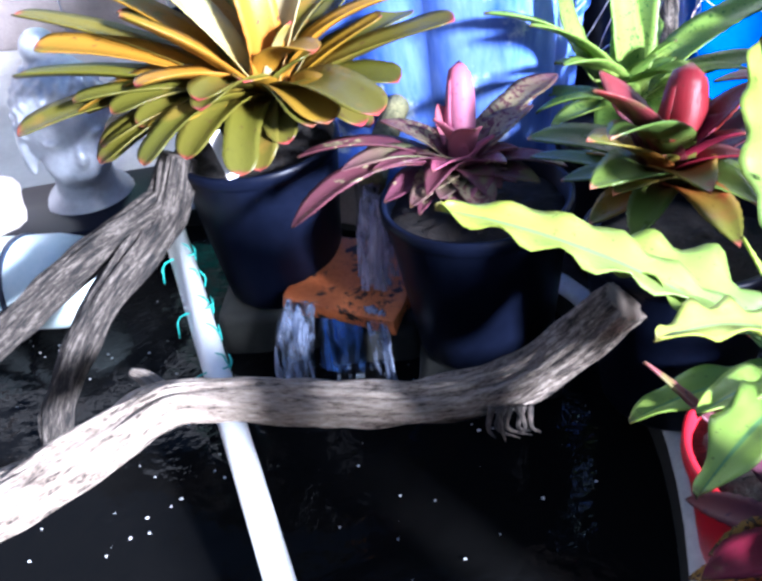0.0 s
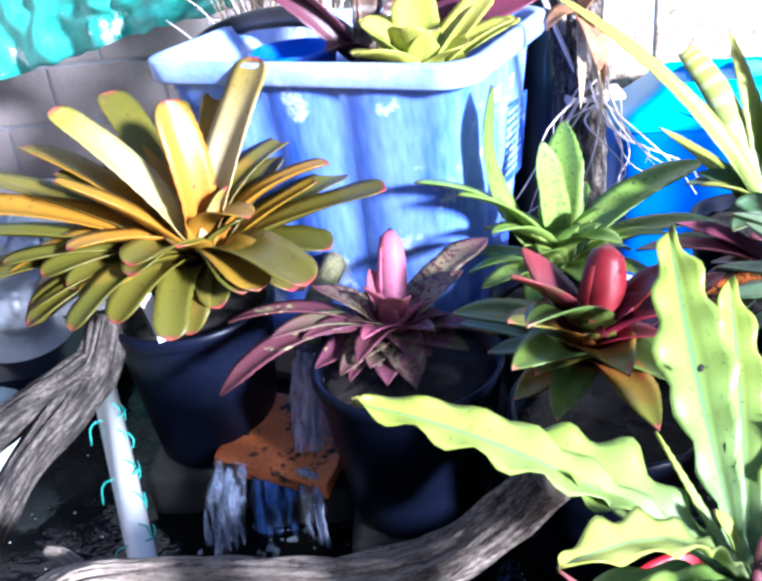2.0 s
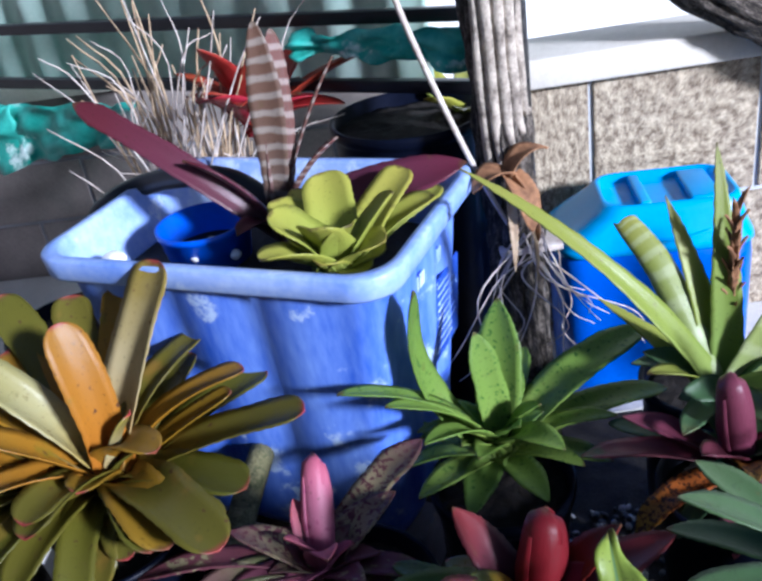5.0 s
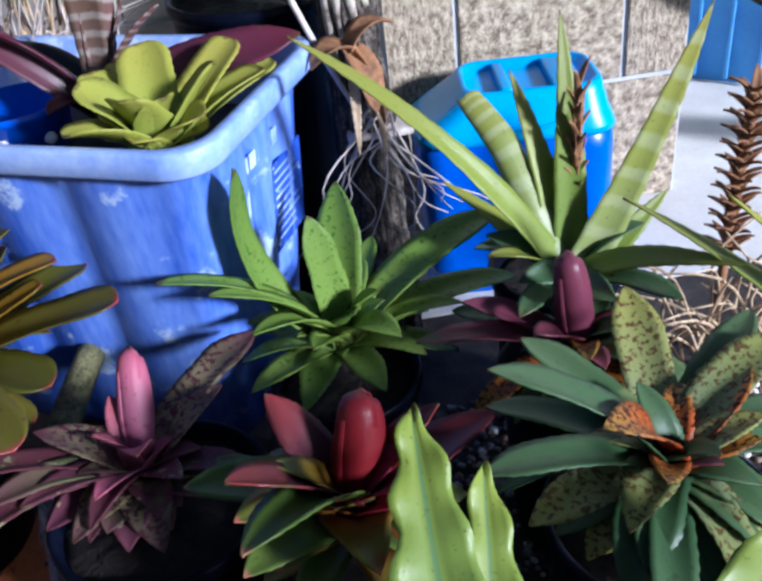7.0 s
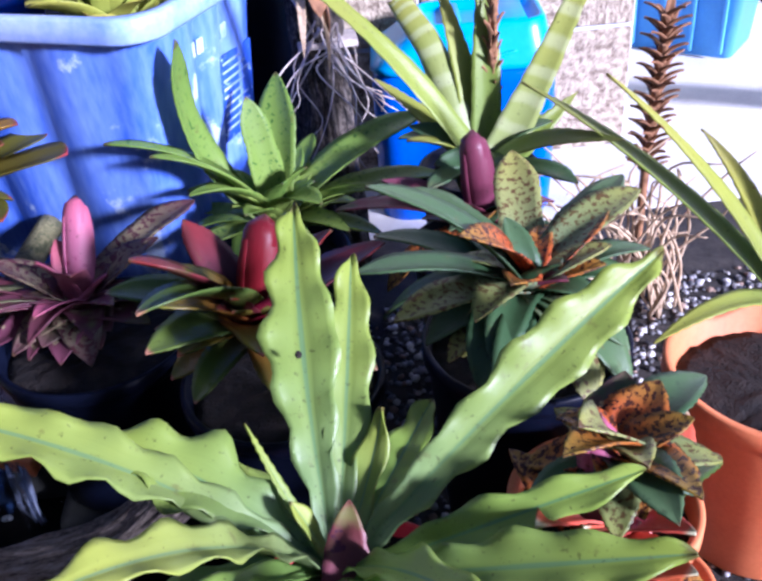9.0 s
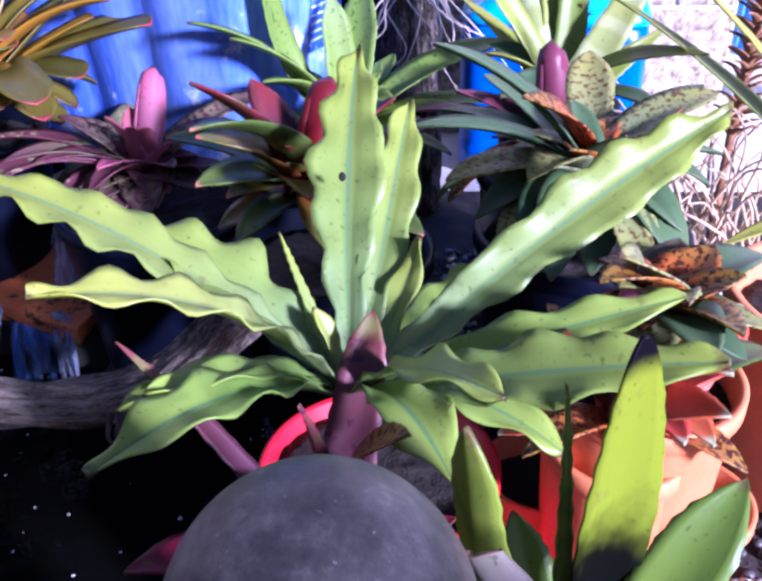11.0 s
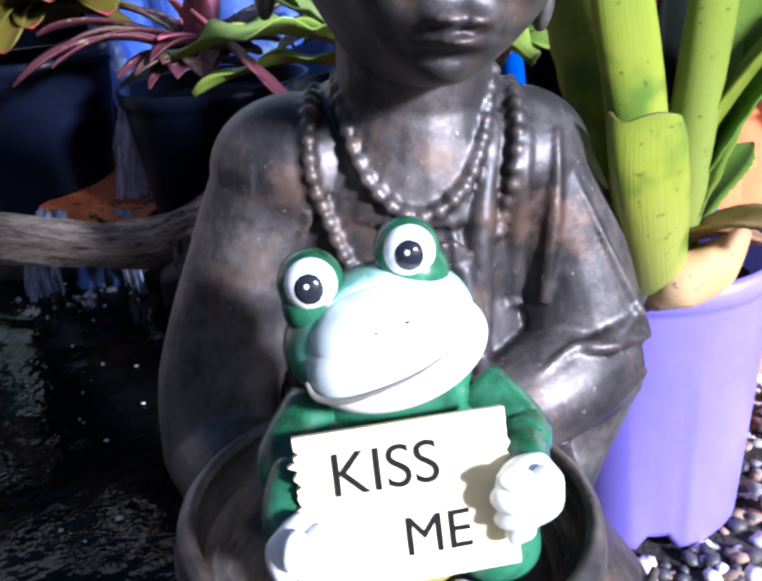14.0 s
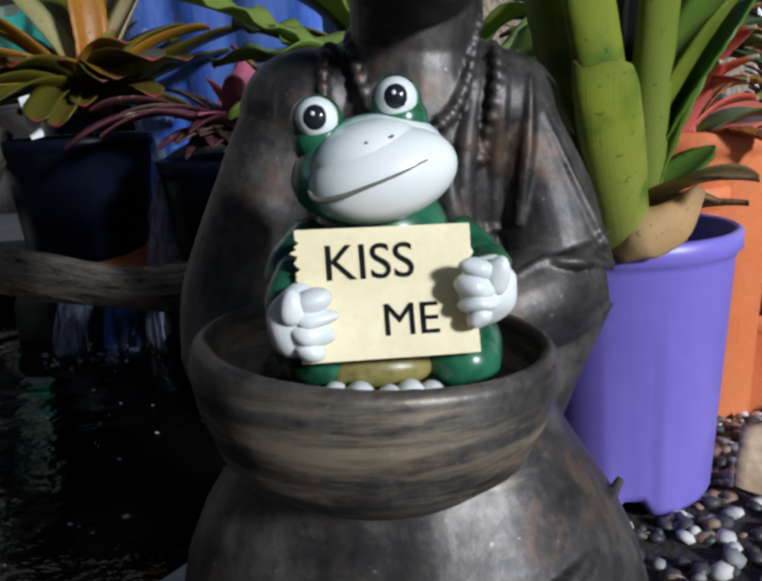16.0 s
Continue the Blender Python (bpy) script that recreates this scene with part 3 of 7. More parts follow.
def leaf_bmesh(tip, lift, width, shape, seed, cup=0.22, roll=0):
    """One leaf from the root at the origin to tip: arching spine, channelled section, both faces, real thickness."""
    rnd = random.Random(seed)
    bm = bmesh.new()
    uv = bm.loops.layers.uv.new("UVMap")
    tip = Vector(tip)
    L = tip.length
    chord = tip / L
    up = Vector((0, 0, 1)) - chord * chord.z
    if up.length < 0.12:
        up = Vector((-chord.x, -chord.y, 0.0)) + Vector((0.01, 0.02, 0))
        up = up - chord * up.dot(chord)
    up.normalize()
    up = Matrix.Rotation(radians(roll), 3, chord) @ up
    side0 = chord.cross(up)
    ctrl = tip * 0.5 + up * lift * L * 1.6 + side0 * rnd.uniform(-0.04, 0.04) * L
    fr = shape == FROND
    nl, nc = (34, 8) if fr else (30, 6)
    twist = rnd.uniform(-0.25, 0.25)
    ph, ph2 = rnd.random() * 6.28, rnd.random() * 6.28
    thick = 0.0016 if fr else 0.0022
    top, bot = [], []
    runs = [1 - (1 - i / nl) ** 1.5 for i in range(nl + 1)]
    for i in range(nl + 1):
        s = 1 - (1 - i / nl) ** 1.5
        p = ctrl * (2 * s * (1 - s)) + tip * (s * s)
        d = (ctrl * (2 - 4 * s) + tip * (2 * s)).normalized()
        n = (up - d * up.dot(d)).normalized()
        q = Matrix.Rotation(twist * s, 3, d)
        n = q @ n
        side = d.cross(n)
        if shape == STRAP:
            e = min(0.4, 0.42 * width / L)
            w = (0.74 + 0.26 * min(1.0, s / 0.5)) * (1 - 0.2 * s * s) * max(0.0, 1 - max(0.0, (s - 1 + e) / e) ** 2.4) ** 0.5
        elif shape == TAPER:
            e = min(0.6, 1.1 * width / L)
            w = (0.7 + 0.3 * min(1.0, s / 0.45)) * (1 - 0.18 * s * s) * max(0.0, 1 - max(0.0, (s - 1 + e) / e) ** 1.9) ** 0.8
        elif shape == BLADE:
            w = (0.72 + 0.28 * min(1.0, s / 0.6) ** 1.3) * (1 - 0.5 * s ** 6) * (max(0.0, 1 - s ** 14) ** 0.5)
        elif shape == POINTED:
            w = (1 - 0.2 * s) * max(0.0, 1 - s ** 2.5) ** 0.85
        else:
            w = min(1.0, 0.16 + 1.5 * s ** 1.15) * max(0.0, 1 - s ** 5) ** 0.75
        w = max(w, 0.03) * width * (1 + 0.05 * math.sin(9 * s + ph) + (0.22 if fr else 0.07) * noise.noise(Vector((s * 7 + ph * 3, ph2, 0))))
        rowt, rowb = [], []
        for j in range(nc + 1):
            a = j / nc * 2 - 1
            off = side * (a * w * 0.5) + n * (cup * w * (abs(a) ** 1.6) * (1 - 0.6 * s))
            if fr:
                k = abs(a) ** 2.2
                off += n * (k * width * 0.085 * math.sin(34 * s * L / 0.3 + (ph if a > 0 else ph2)) * min(1, 3 * s))
                off += side * (math.copysign(k, a) * width * 0.05 * math.sin(31 * s * L / 0.3 + (ph2 if a > 0 else ph)))
                off -= n * (0.05 * width * math.exp(-(a * 5) ** 2))
            elif abs(a) == 1 and i % 2 and s < 0.93:
                off += side * (a * 0.0013)
            rowt.append(bm.verts.new(p + off + n * (thick * 0.5)))
            rowb.append(bm.verts.new(p + off - n * (thick * (0.5 + 0.8 * (1 - abs(a))))))
        top.append(rowt)
        bot.append(rowb)

    def quad(a, b, c, d, us):
        f = bm.faces.new((a, b, c, d))
        for lp, u in zip(f.loops, us):
            lp[uv].uv = u
        return f

    for i in range(nl):
        for j in range(nc):
            u0, u1, v0, v1 = j / nc, (j + 1) / nc, runs[i], runs[i + 1]
            quad(top[i][j], top[i][j + 1], top[i + 1][j + 1], top[i + 1][j], ((u0, v0), (u1, v0), (u1, v1), (u0, v1)))
            quad(bot[i][j + 1], bot[i][j], bot[i + 1][j], bot[i + 1][j + 1], ((u1, v0), (u0, v0), (u0, v1), (u1, v1)))
        v0, v1 = runs[i], runs[i + 1]
        quad(bot[i][0], top[i][0], top[i + 1][0], bot[i + 1][0], ((0, v0), (0, v0), (0, v1), (0, v1)))
        quad(top[i][nc], bot[i][nc], bot[i + 1][nc], top[i + 1][nc], ((1, v0), (1, v0), (1, v1), (1, v1)))
    for j in range(nc):
        quad(top[nl][j], top[nl][j + 1], bot[nl][j + 1], bot[nl][j], ((0.5, 1),) * 4)
    return bm


leaf_count = [0]


def leaves(plant, material, width, rows, shape=TAPER, at=None, name="leaf"):
    """Leaves of one kind on a plant: rows of azimuth, elevation (degrees), length (m) and arch."""
    for az, el, length, lift, *roll in rows:
        leaf_count[0] += 1
        a, e = radians(az), radians(el)
        tip = Vector((math.cos(a) * math.cos(e), math.sin(a) * math.cos(e), math.sin(e))) * length
        part("frond" if shape == FROND else name, leaf_bmesh(tip, lift, width * (1.28 if shape in (STRAP, TAPER) else 1.0), shape, leaf_count[0], 0.3 if shape == STRAP else 0.24 if shape == TAPER else 0.17, roll[0] if roll else 0), material, plant).location = at or (0, 0, 0)


def infill(plant, materials, count, length, width, low, high, seed, span=(0, 360), shape=TAPER):
    """Younger leaves that close the heart of a rosette."""
    q = random.Random(seed)
    for k in range(count):
        az = span[0] + (span[1] - span[0]) * (k + q.uniform(-0.3, 0.3)) / count
        leaves(plant, materials[k % len(materials)], width * q.uniform(0.85, 1.15), [(az, q.uniform(low, high), length * q.uniform(0.75, 1.15), q.uniform(0.1, 0.25))], shape)


def heart(plant, tip, radius, material, name="flower_cone", label="", turns=3):
    """The rolled heart of a rosette: overlapping sheaths wrapped into a blunt cone."""
    tip = Vector(tip)
    L = tip.length
    bm = bmesh.new()
    uv = bm.loops.layers.uv.new("UVMap")
    d = tip.normalized()
    u = d.orthogonal().normalized()
    v = d.cross(u)
    for k in range(turns):
        a0 = k * 2.4
        Lk = L * (1 - 0.035 * k)
        grid = []
        for i in range(15):
            s = i / 14
            r = radius * (1.02 + 0.1 * math.sin(min(1, s * 1.25) * 2.4)) * (max(0.0, 1 - s ** 13) ** 0.5) * (1 + 0.03 * math.sin(11 * s + k)) * (0.9 + 0.05 * k)
            row = []
            for j in range(13):
                a = a0 + j / 12 * 4.6
                rr = r * (1 + 0.05 * math.sin(j / 12 * math.pi) + 0.06 * noise.noise(Vector((math.cos(a) * 2, math.sin(a) * 2, s * 5 + k)))) + 0.002 * (j / 12)
                row.append(bm.verts.new(d * (Lk * s) + (u * math.cos(a) + v * math.sin(a)) * max(rr, 0.002)))
            grid.append(row)
        for i in range(14):
            for j in range(12):
                f = bm.faces.new((grid[i][j], grid[i][j + 1], grid[i + 1][j + 1], grid[i + 1][j]))
                for lp, c in zip(f.loops, ((j / 12, i / 14), ((j + 1) / 12, i / 14), ((j + 1) / 12, (i + 1) / 14), (j / 12, (i + 1) / 14))):
                    lp[uv].uv = c
    ob = part(name, bm, material, plant, label)
    s = ob.modifiers.new("thickness", "SOLIDIFY")
    s.thickness = 0.0016
    return ob


def tank_leaf(plant, path, radii, material, name="rolled_leaf", label="", lean=-1):
    """A fat rolled leaf: a wrapped sheath with an open seam and a blunt lip, along a smooth path from the plant's base."""
    bm = bmesh.new()
    uv = bm.loops.layers.uv.new("UVMap")
    n, m = 22, 20
    fine = spline(path, 200)
    pts = [fine[round(200 * (1 - (1 - k / n) ** 1.8))] for k in range(n + 1)]
    ref, grid = Vector((0.0, -1.0, 0.1)), []
    for k, p in enumerate(pts):
        d = (pts[min(k + 1, n)] - pts[max(k - 1, 0)]).normalized()
        u = (ref - d * ref.dot(d)).normalized()
        ref = u
        v = d.cross(u)
        s = 1 - (1 - k / n) ** 1.8
        q = s * (len(radii) - 1)
        i = min(int(q), len(radii) - 2)
        r = (radii[i] + (radii[i + 1] - radii[i]) * (q - i)) * (1 - 0.12 * s ** 9)
        row = []
        for j in range(m + 1):
            a = math.pi + 1.05 + j / m * (2 * math.pi - 2.1)
            rr = r * (1 + 0.07 * math.sin(3 * a + 5 * s) + 0.05 * noise.noise(p * 40))
            slant = d * (s ** 8 * r * (0.9 * max(0.0, math.cos(a)) ** 0.8 + 0.9 * max(0.0, lean * math.sin(a)) ** 6 - 0.7))
            row.append(bm.verts.new(p + u * (math.cos(a) * rr * 0.62) + v * (math.sin(a) * rr) + slant))
        grid.append(row)
    for i in range(n):
        for j in range(m):
            f = bm.faces.new((grid[i][j], grid[i][j + 1], grid[i + 1][j + 1], grid[i + 1][j]))
            for lp, c in zip(f.loops, ((j / m, i / n), ((j + 1) / m, i / n), ((j + 1) / m, (i + 1) / n), (j / m, (i + 1) / n))):
                lp[uv].uv = c
    ob = part(name, bm, material, plant, label)
    s = ob.modifiers.new("thickness", "SOLIDIFY")
    s.thickness = 0.0018
    return ob


def plant_pot(name, place, top_r, base_r, height, material, label, lip=0.012, soil_drop=0.03, turn=(0, 0, 0), notches=0, group=""):
    """A tapered nursery pot with a rolled lip, real wall and a fill of soil."""
    pot = thing(name, place, label, "plant pot", group, "", turn)
    bm = bmesh.new()
    t = 0.003
    h = height
    lathe(bm, [(0, 0.004), (base_r - t, 0.004), (top_r - t, h - 0.004), (top_r + lip * 0.5 - t, h - 0.002), (top_r + lip * 0.5, h - 0.004), (top_r + lip * 0.5, h - lip * 1.8), (top_r + 0.0015, h - lip * 2.1), (top_r - 0.0005, h - lip * 2.6), (base_r + 0.004, 0.01), (base_r, 0.003), (base_r - 0.006, 0), (0, 0)], 56)
    if notches:
        for v in bm.verts:
            a = math.atan2(v.co.y, v.co.x) * notches
            if v.co.z < 0.012 and v.co.xy.length > base_r * 0.8 and math.cos(a) > 0.8:
                v.co.z += 0.012
    part("pot_wall", bm, material, pot)
    bm = bmesh.new()
    zs = h - soil_drop
    rs = base_r + (top_r - base_r) * zs / h - 0.004
    lathe(bm, [(0, zs + 0.006), (rs * 0.5, zs + 0.004), (rs, zs), (rs, zs - 0.02), (0, zs - 0.02)], 32)
    bmesh.ops.subdivide_edges(bm, edges=bm.edges[:], cuts=2, use_grid_fill=True)
    for v in bm.verts:
        if v.co.z > zs - 0.01:
            v.co.z += 0.006 * noise.noise(v.co * 60)
    part("soil", bm, SOIL, pot, "dark potting mix")
    return pot


# ---- ground, pond, walls ----
POND = (-0.55, 0.85, 0.885, 0.78, 1.06)      # centre x, y; half width; half depth towards the back and the front


def pond_outline(a):
    """The pond's edge: a slightly uneven round basin."""
    return Vector((POND[0] + POND[2] * math.cos(a), POND[1] + (POND[3] if math.sin(a) > 0 else POND[4]) * math.sin(a), 0))


def rise(x, y):
    """The pebble bed climbs a little towards the statue and the purple pot."""
    k = min(1.0, max(0.0, (0.72 - y) / 0.3))
    e = min(1.0, max(0.0, (((x - POND[0]) / POND[2]) ** 2 + ((y - POND[1]) / (POND[3] if y > POND[1] else POND[4])) ** 2) ** 0.5 - 1.03) / 0.05)
    far = min(1.0, max(0.0, (1.5 - x) / 0.5))
    return 0.063 * k * k * (3 - 2 * k) * e * far


def ground_sheet():
    bm = bmesh.new()
    n = 192
    inner = [bm.verts.new(pond_outline(2 * math.pi * i / n) * 1.0) for i in range(n)]
    last = inner
    edge = [v.co.copy() for v in inner]
    for k in range(1, 30):
        r = 1.6 if k < 24 else (2.2, 3.5, 6, 14, 60, 400)[k - 24]
        ring = []
        for i in range(n):
            p = Vector((-0.3 + r * math.cos(2 * math.pi * i / n), 0.9 + r * math.sin(2 * math.pi * i / n), 0))
            if k < 24:
                p = edge[i].lerp(p, k / 23)
                p.z = rise(p.x, p.y)
            ring.append(bm.verts.new(p))
        for i in range(n):
            j = (i + 1) % n
            bm.faces.new((last[i], ring[i], ring[j], last[j]))
        last = ring
    ob = part("ground", bm, GROUND_EARTH, None, "dark earth and fine gravel ground around the pond")
    tagged(ob, category="ground", kind="structure")


ground_sheet()

pond = thing("pond_basin", (-0.55, 0.85, 0), "round moulded pond basin with a pale worn rim", "pond", "", "structure")
bm = bmesh.new()
n = 96
prof = [(1.0, -0.45), (1.0, 0.02), (1.004, 0.03), (1.016, 0.034), (1.036, 0.034), (1.046, 0.026), (1.048, 0.0), (1.048, -0.05)]
rings = [[bm.verts.new((*(pond_outline(2 * math.pi * i / n) * k - Vector(POND[:2] + (0,)) * k).xy, z)) for i in range(n)] for k, z in prof[1:]]
for a, b in zip(rings, rings[1:]):
    for i in range(n):
        bm.faces.new((a[i], b[i], b[(i + 1) % n], a[(i + 1) % n]))
part("rim", bm, POND_RIM, pond, "pale grey moulded rim")
bm = bmesh.new()
rings = [[bm.verts.new((*(pond_outline(2 * math.pi * i / n) * k - Vector(POND[:2] + (0,)) * k).xy, z)) for i in range(n)] for k, z in ((1.0, 0.02), (0.98, -0.12), (0.9, -0.45))]
c = bm.verts.new((0, 0, -0.46))
for a, b in zip(rings, rings[1:]):
    for i in range(n):
        bm.faces.new((a[i], b[i], b[(i + 1) % n], a[(i + 1) % n]))
for i in range(n):
    bm.faces.new((rings[-1][i], c, rings[-1][(i + 1) % n]))
part("liner", bm, POND_LINER, pond, "black inner wall")

bm = bmesh.new()
N = 120
grid = [[bm.verts.new((POND[0] + 0.885 * x, POND[1] + (POND[3] if y > 0 else POND[4]) * y, -0.02)) if x * x + y * y < 1.02 else None for x in (i / (N / 2) - 1 for i in range(N + 1))] for y in (j / (N / 2) - 1 for j in range(N + 1))]
for j in range(N):
    for i in range(N):
        q = (grid[j][i], grid[j][i + 1], grid[j + 1][i + 1], grid[j + 1][i])
        if all(q):
            bm.faces.new(q)
for v in bm.verts:
    d = (v.co.xy - Vector((-0.2, 1.05))).length
    v.co.z += 0.003 * math.exp(-d * 5) * math.sin(d * 70) + 0.0008 * noise.noise(v.co * 14)
tagged(part("water", bm, WATER, None, "black rippled pond water"), category="water", kind="structure")


def block_wall(name, origin, turn, length, height, bw, bh, face, label, cap=None, depth=0.14, joint=0.012, mortar=None):
    """A wall of blocks laid in stretcher bond, each block a piece of its own over a mortar core."""
    wall = thing(name, origin, label, "wall", "", "structure", (0, 0, turn))
    bm = bmesh.new()
    box(bm, 0, length, 0.008, depth, 0, height)
    part("mortar", bm, mortar or MORTAR, wall, "mortar", False)
    bm = bmesh.new()
    box(bm, joint / 2, bw - joint / 2, 0, 0.05, joint / 2, bh - joint / 2, 0.004)
    first = part("block", bm, face, wall, "", False)
    row = 0
    pieces = []
    z = 0.0
    while z + bh <= height + 0.001:
        x = -(bw / 2 if row % 2 else 0)
        while x < length - 0.01:
            x0, x1 = max(0, x), min(length, x + bw)
            if x1 - x0 > 0.05:
                pieces.append((x0, z, (x1 - x0 - joint) / (bw - joint)))
            x += bw
        z += bh
        row += 1
    for k, (x, z, sx) in enumerate(pieces):
        ob = first if k == 0 else first.copy()
        if k:
            scene.collection.objects.link(ob)
        ob.parent = wall
        ob.matrix_basis = Matrix.Translation((x + joint / 2 - joint / 2 * sx, 0, z)) @ Matrix.Diagonal((sx, 1, 1, 1))
    if cap:
        bm = bmesh.new()
        box(bm, -0.02, length + 0.02, -0.03, depth + 0.03, height, height + cap[0], 0.006)
        part("capping", bm, cap[1], wall, "pale coping course")
    return wall
block_wall("wall_right", (0.52, 2.13, 0), 0, 0.72, 0.64, 0.38, 0.32, AGGREGATE, "exposed aggregate block wall with pale flush joints", (0.065, CAPPING))
block_wall("wall_back", (-2.9, 3.05, 0), -4, 3.3, 0.6, 0.4, 0.2, BLOCK_GREY, "grey concrete block wall with bluish joints", (0.1, CAPPING), mortar=MORTAR_GREY)


# ---- pots ----
plant_pot("plant_pot", (-0.255, 1.27, 0.06), 0.132, 0.1, 0.28, BLACK_PLASTIC, "large black plastic nursery pot standing in the pond", group="black pots")
plant_pot("plant_pot", (0.098, 1.105, 0.035), 0.137, 0.104, 0.265, BLACK_PLASTIC, "round black plastic nursery pot beside the brick spout", group="black pots")
plant_pot("plant_pot", (0.36, 0.95, 0.036), 0.125, 0.095, 0.27, BLACK_PLASTIC, "black plastic nursery pot at the pond's edge", group="black pots")
plant_pot("plant_pot", (0.56, 0.372, 0.065), 0.083, 0.066, 0.212, PURPLE_PLASTIC, "purple plastic pot standing on pebbles beside the statue", lip=0.009, soil_drop=0.035, notches=4)
plant_pot("plant_pot", (0.43, 0.665, 0.006), 0.12, 0.088, 0.2, RED_PLASTIC, "bright red plastic pot of the nest fern", soil_drop=0.02)
plant_pot("plant_pot", (0.765, 0.70, 0.002), 0.07, 0.052, 0.13, TERRACOTTA, "small terracotta-coloured plastic pot on pebbles", lip=0.01, notches=4)
plant_pot("plant_pot", (0.985, 0.87, 0.002), 0.14, 0.105, 0.29, TERRACOTTA, "large terracotta-coloured pot on pebbles", lip=0.016, soil_drop=0.05, notches=4)
plant_pot("plant_pot", (0.61, 0.72, 0.002), 0.065, 0.05, 0.15, TERRACOTTA, "small empty terracotta-coloured pot on pebbles", lip=0.01, notches=4)
plant_pot("plant_pot", (0.655, 0.62, 0.01), 0.06, 0.05, 0.27, TERRACOTTA, "slim terracotta-coloured pot of the coral bromeliad")
plant_pot("plant_pot", (0.66, 0.90, 0.002), 0.12, 0.09, 0.36, BLACK_PLASTIC, "black pot of the speckled bromeliad")
plant_pot("plant_pot", (0.68, 0.66, 0.002), 0.09, 0.07, 0.33, TERRACOTTA, "terracotta-coloured pot of the rusty bromeliad")
plant_pot("plant_pot", (0.674, 1.20, 0.002), 0.11, 0.085, 0.31, BLACK_PLASTIC, "black pot of the maroon bromeliad")
plant_pot("plant_pot", (0.71, 1.43, 0.002), 0.1, 0.08, 0.33, BLACK_PLASTIC, "black pot of the strappy bromeliad")
# added dark filler: stands in for the shadow between gold bromeliad and tub
plant_pot("plant_pot", (-0.425, 1.82, 0.002), 0.14, 0.11, 0.39, BLACK_PLASTIC, "added black pot shape standing in for the dark shadow behind the gold bromeliad")
plant_pot("plant_pot", (0.354, 1.336, 0.002), 0.11, 0.085, 0.26, BLACK_PLASTIC, "black pot of the green bromeliad beside the tub")



# ---- plants ----
plant = thing("gold_bromeliad", (-0.225, 1.30, 0.375), "large gold and olive-green bromeliad with red leaf tips", "bromeliad")
leaves(plant, LEAF_A_TOP, 0.07, [(45, 61, 0.351, 0.03)], STRAP)
leaves(plant, LEAF_A, 0.054, [(121, 83, 0.278, 0.1), (-155, 46, 0.278, 0.06)], STRAP)
leaves(plant, LEAF_A_TOP, 0.056, [(174, 55, 0.342, 0.08)], STRAP)
leaves(plant, LEAF_A, 0.058, [(-141, 28, 0.235, 0.16), (144, 50, 0.266, 0.08), (-177, 23, 0.381, 0.1), (164, 35, 0.363, 0.1)], STRAP)
leaves(plant, LEAF_A, 0.066, [(-58, 13, 0.242, 0.22)], STRAP)
leaves(plant, LEAF_A_GREEN, 0.066, [(-50, 14, 0.323, 0.16)], STRAP)
leaves(plant, LEAF_A_GREEN, 0.058, [(-31, 17, 0.274, 0.12), (-10, 23, 0.342, 0.06), (23, 22, 0.282, 0.06), (-108, 24, 0.207, 0.22), (-151, 0, 0.283, 0.16), (-113, 6, 0.227, 0.22), (-87, -5, 0.187, 0.28)], STRAP)
leaves(plant, LEAF_A, 0.036, [(9, 32, 0.234, 0.05), (83, 53, 0.304, 0.05)], STRAP)
leaves(plant, LEAF_A_GREEN, 0.058, [(133, 49, 0.350, 0.05), (106, 48, 0.313, 0.05), (48, 35, 0.230, 0.05), (172, 38, 0.284, 0.08), (172, 24, 0.448, 0.06), (-174, 16, 0.407, 0.08), (-165, 6, 0.401, 0.12)], STRAP)
leaves(plant, LEAF_A_TOP, 0.034, [(-18, 66, 0.159, 0.08)], STRAP)
leaves(plant, LEAF_A, 0.056, [(-38, 42, 0.176, 0.3)], STRAP)
leaves(plant, LEAF_A_GREEN, 0.058, [(-146, 17, 0.261, 0.16), (-112, 28, 0.196, 0.2), (-63, 13, 0.230, 0.22), (-42, 6, 0.224, 0.18), (-147, 6, 0.279, 0.16), (-142, 3, 0.293, 0.18)], STRAP)
infill(plant, [LEAF_A_GREEN, LEAF_A], 9, 0.15, 0.042, 20, 55, 1, shape=STRAP)
infill(plant, [LEAF_A_GREEN], 11, 0.19, 0.044, -8, 10, 2, shape=STRAP)
infill(plant, [LEAF_A_GREEN, LEAF_A_GREEN, LEAF_A], 10, 0.27, 0.05, -4, 22, 31, (140, 250), STRAP)
infill(plant, [LEAF_A, LEAF_A_GREEN], 6, 0.24, 0.052, 25, 50, 32, (20, 160), STRAP)
plant = thing("mauve_bromeliad", (0.08, 1.125, 0.315), "mauve speckled bromeliad with a pink central cone", "bromeliad")
leaves(plant, LEAF_B_SPOT, 0.045, [(48, 17, 0.246, 0.12), (174, 40, 0.147, 0.14), (34, 27, 0.150, 0.12)])
leaves(plant, LEAF_B_GREEN, 0.036, [(-163, 14, 0.179, 0.2), (-159, 18, 0.189, 0.2)])
leaves(plant, LEAF_B, 0.036, [(-174, 16, 0.244, 0.18), (-152, 2, 0.269, 0.24), (-17, 9, 0.157, 0.18), (-156, 7, 0.215, 0.25), (-148, 23, 0.155, 0.2)])
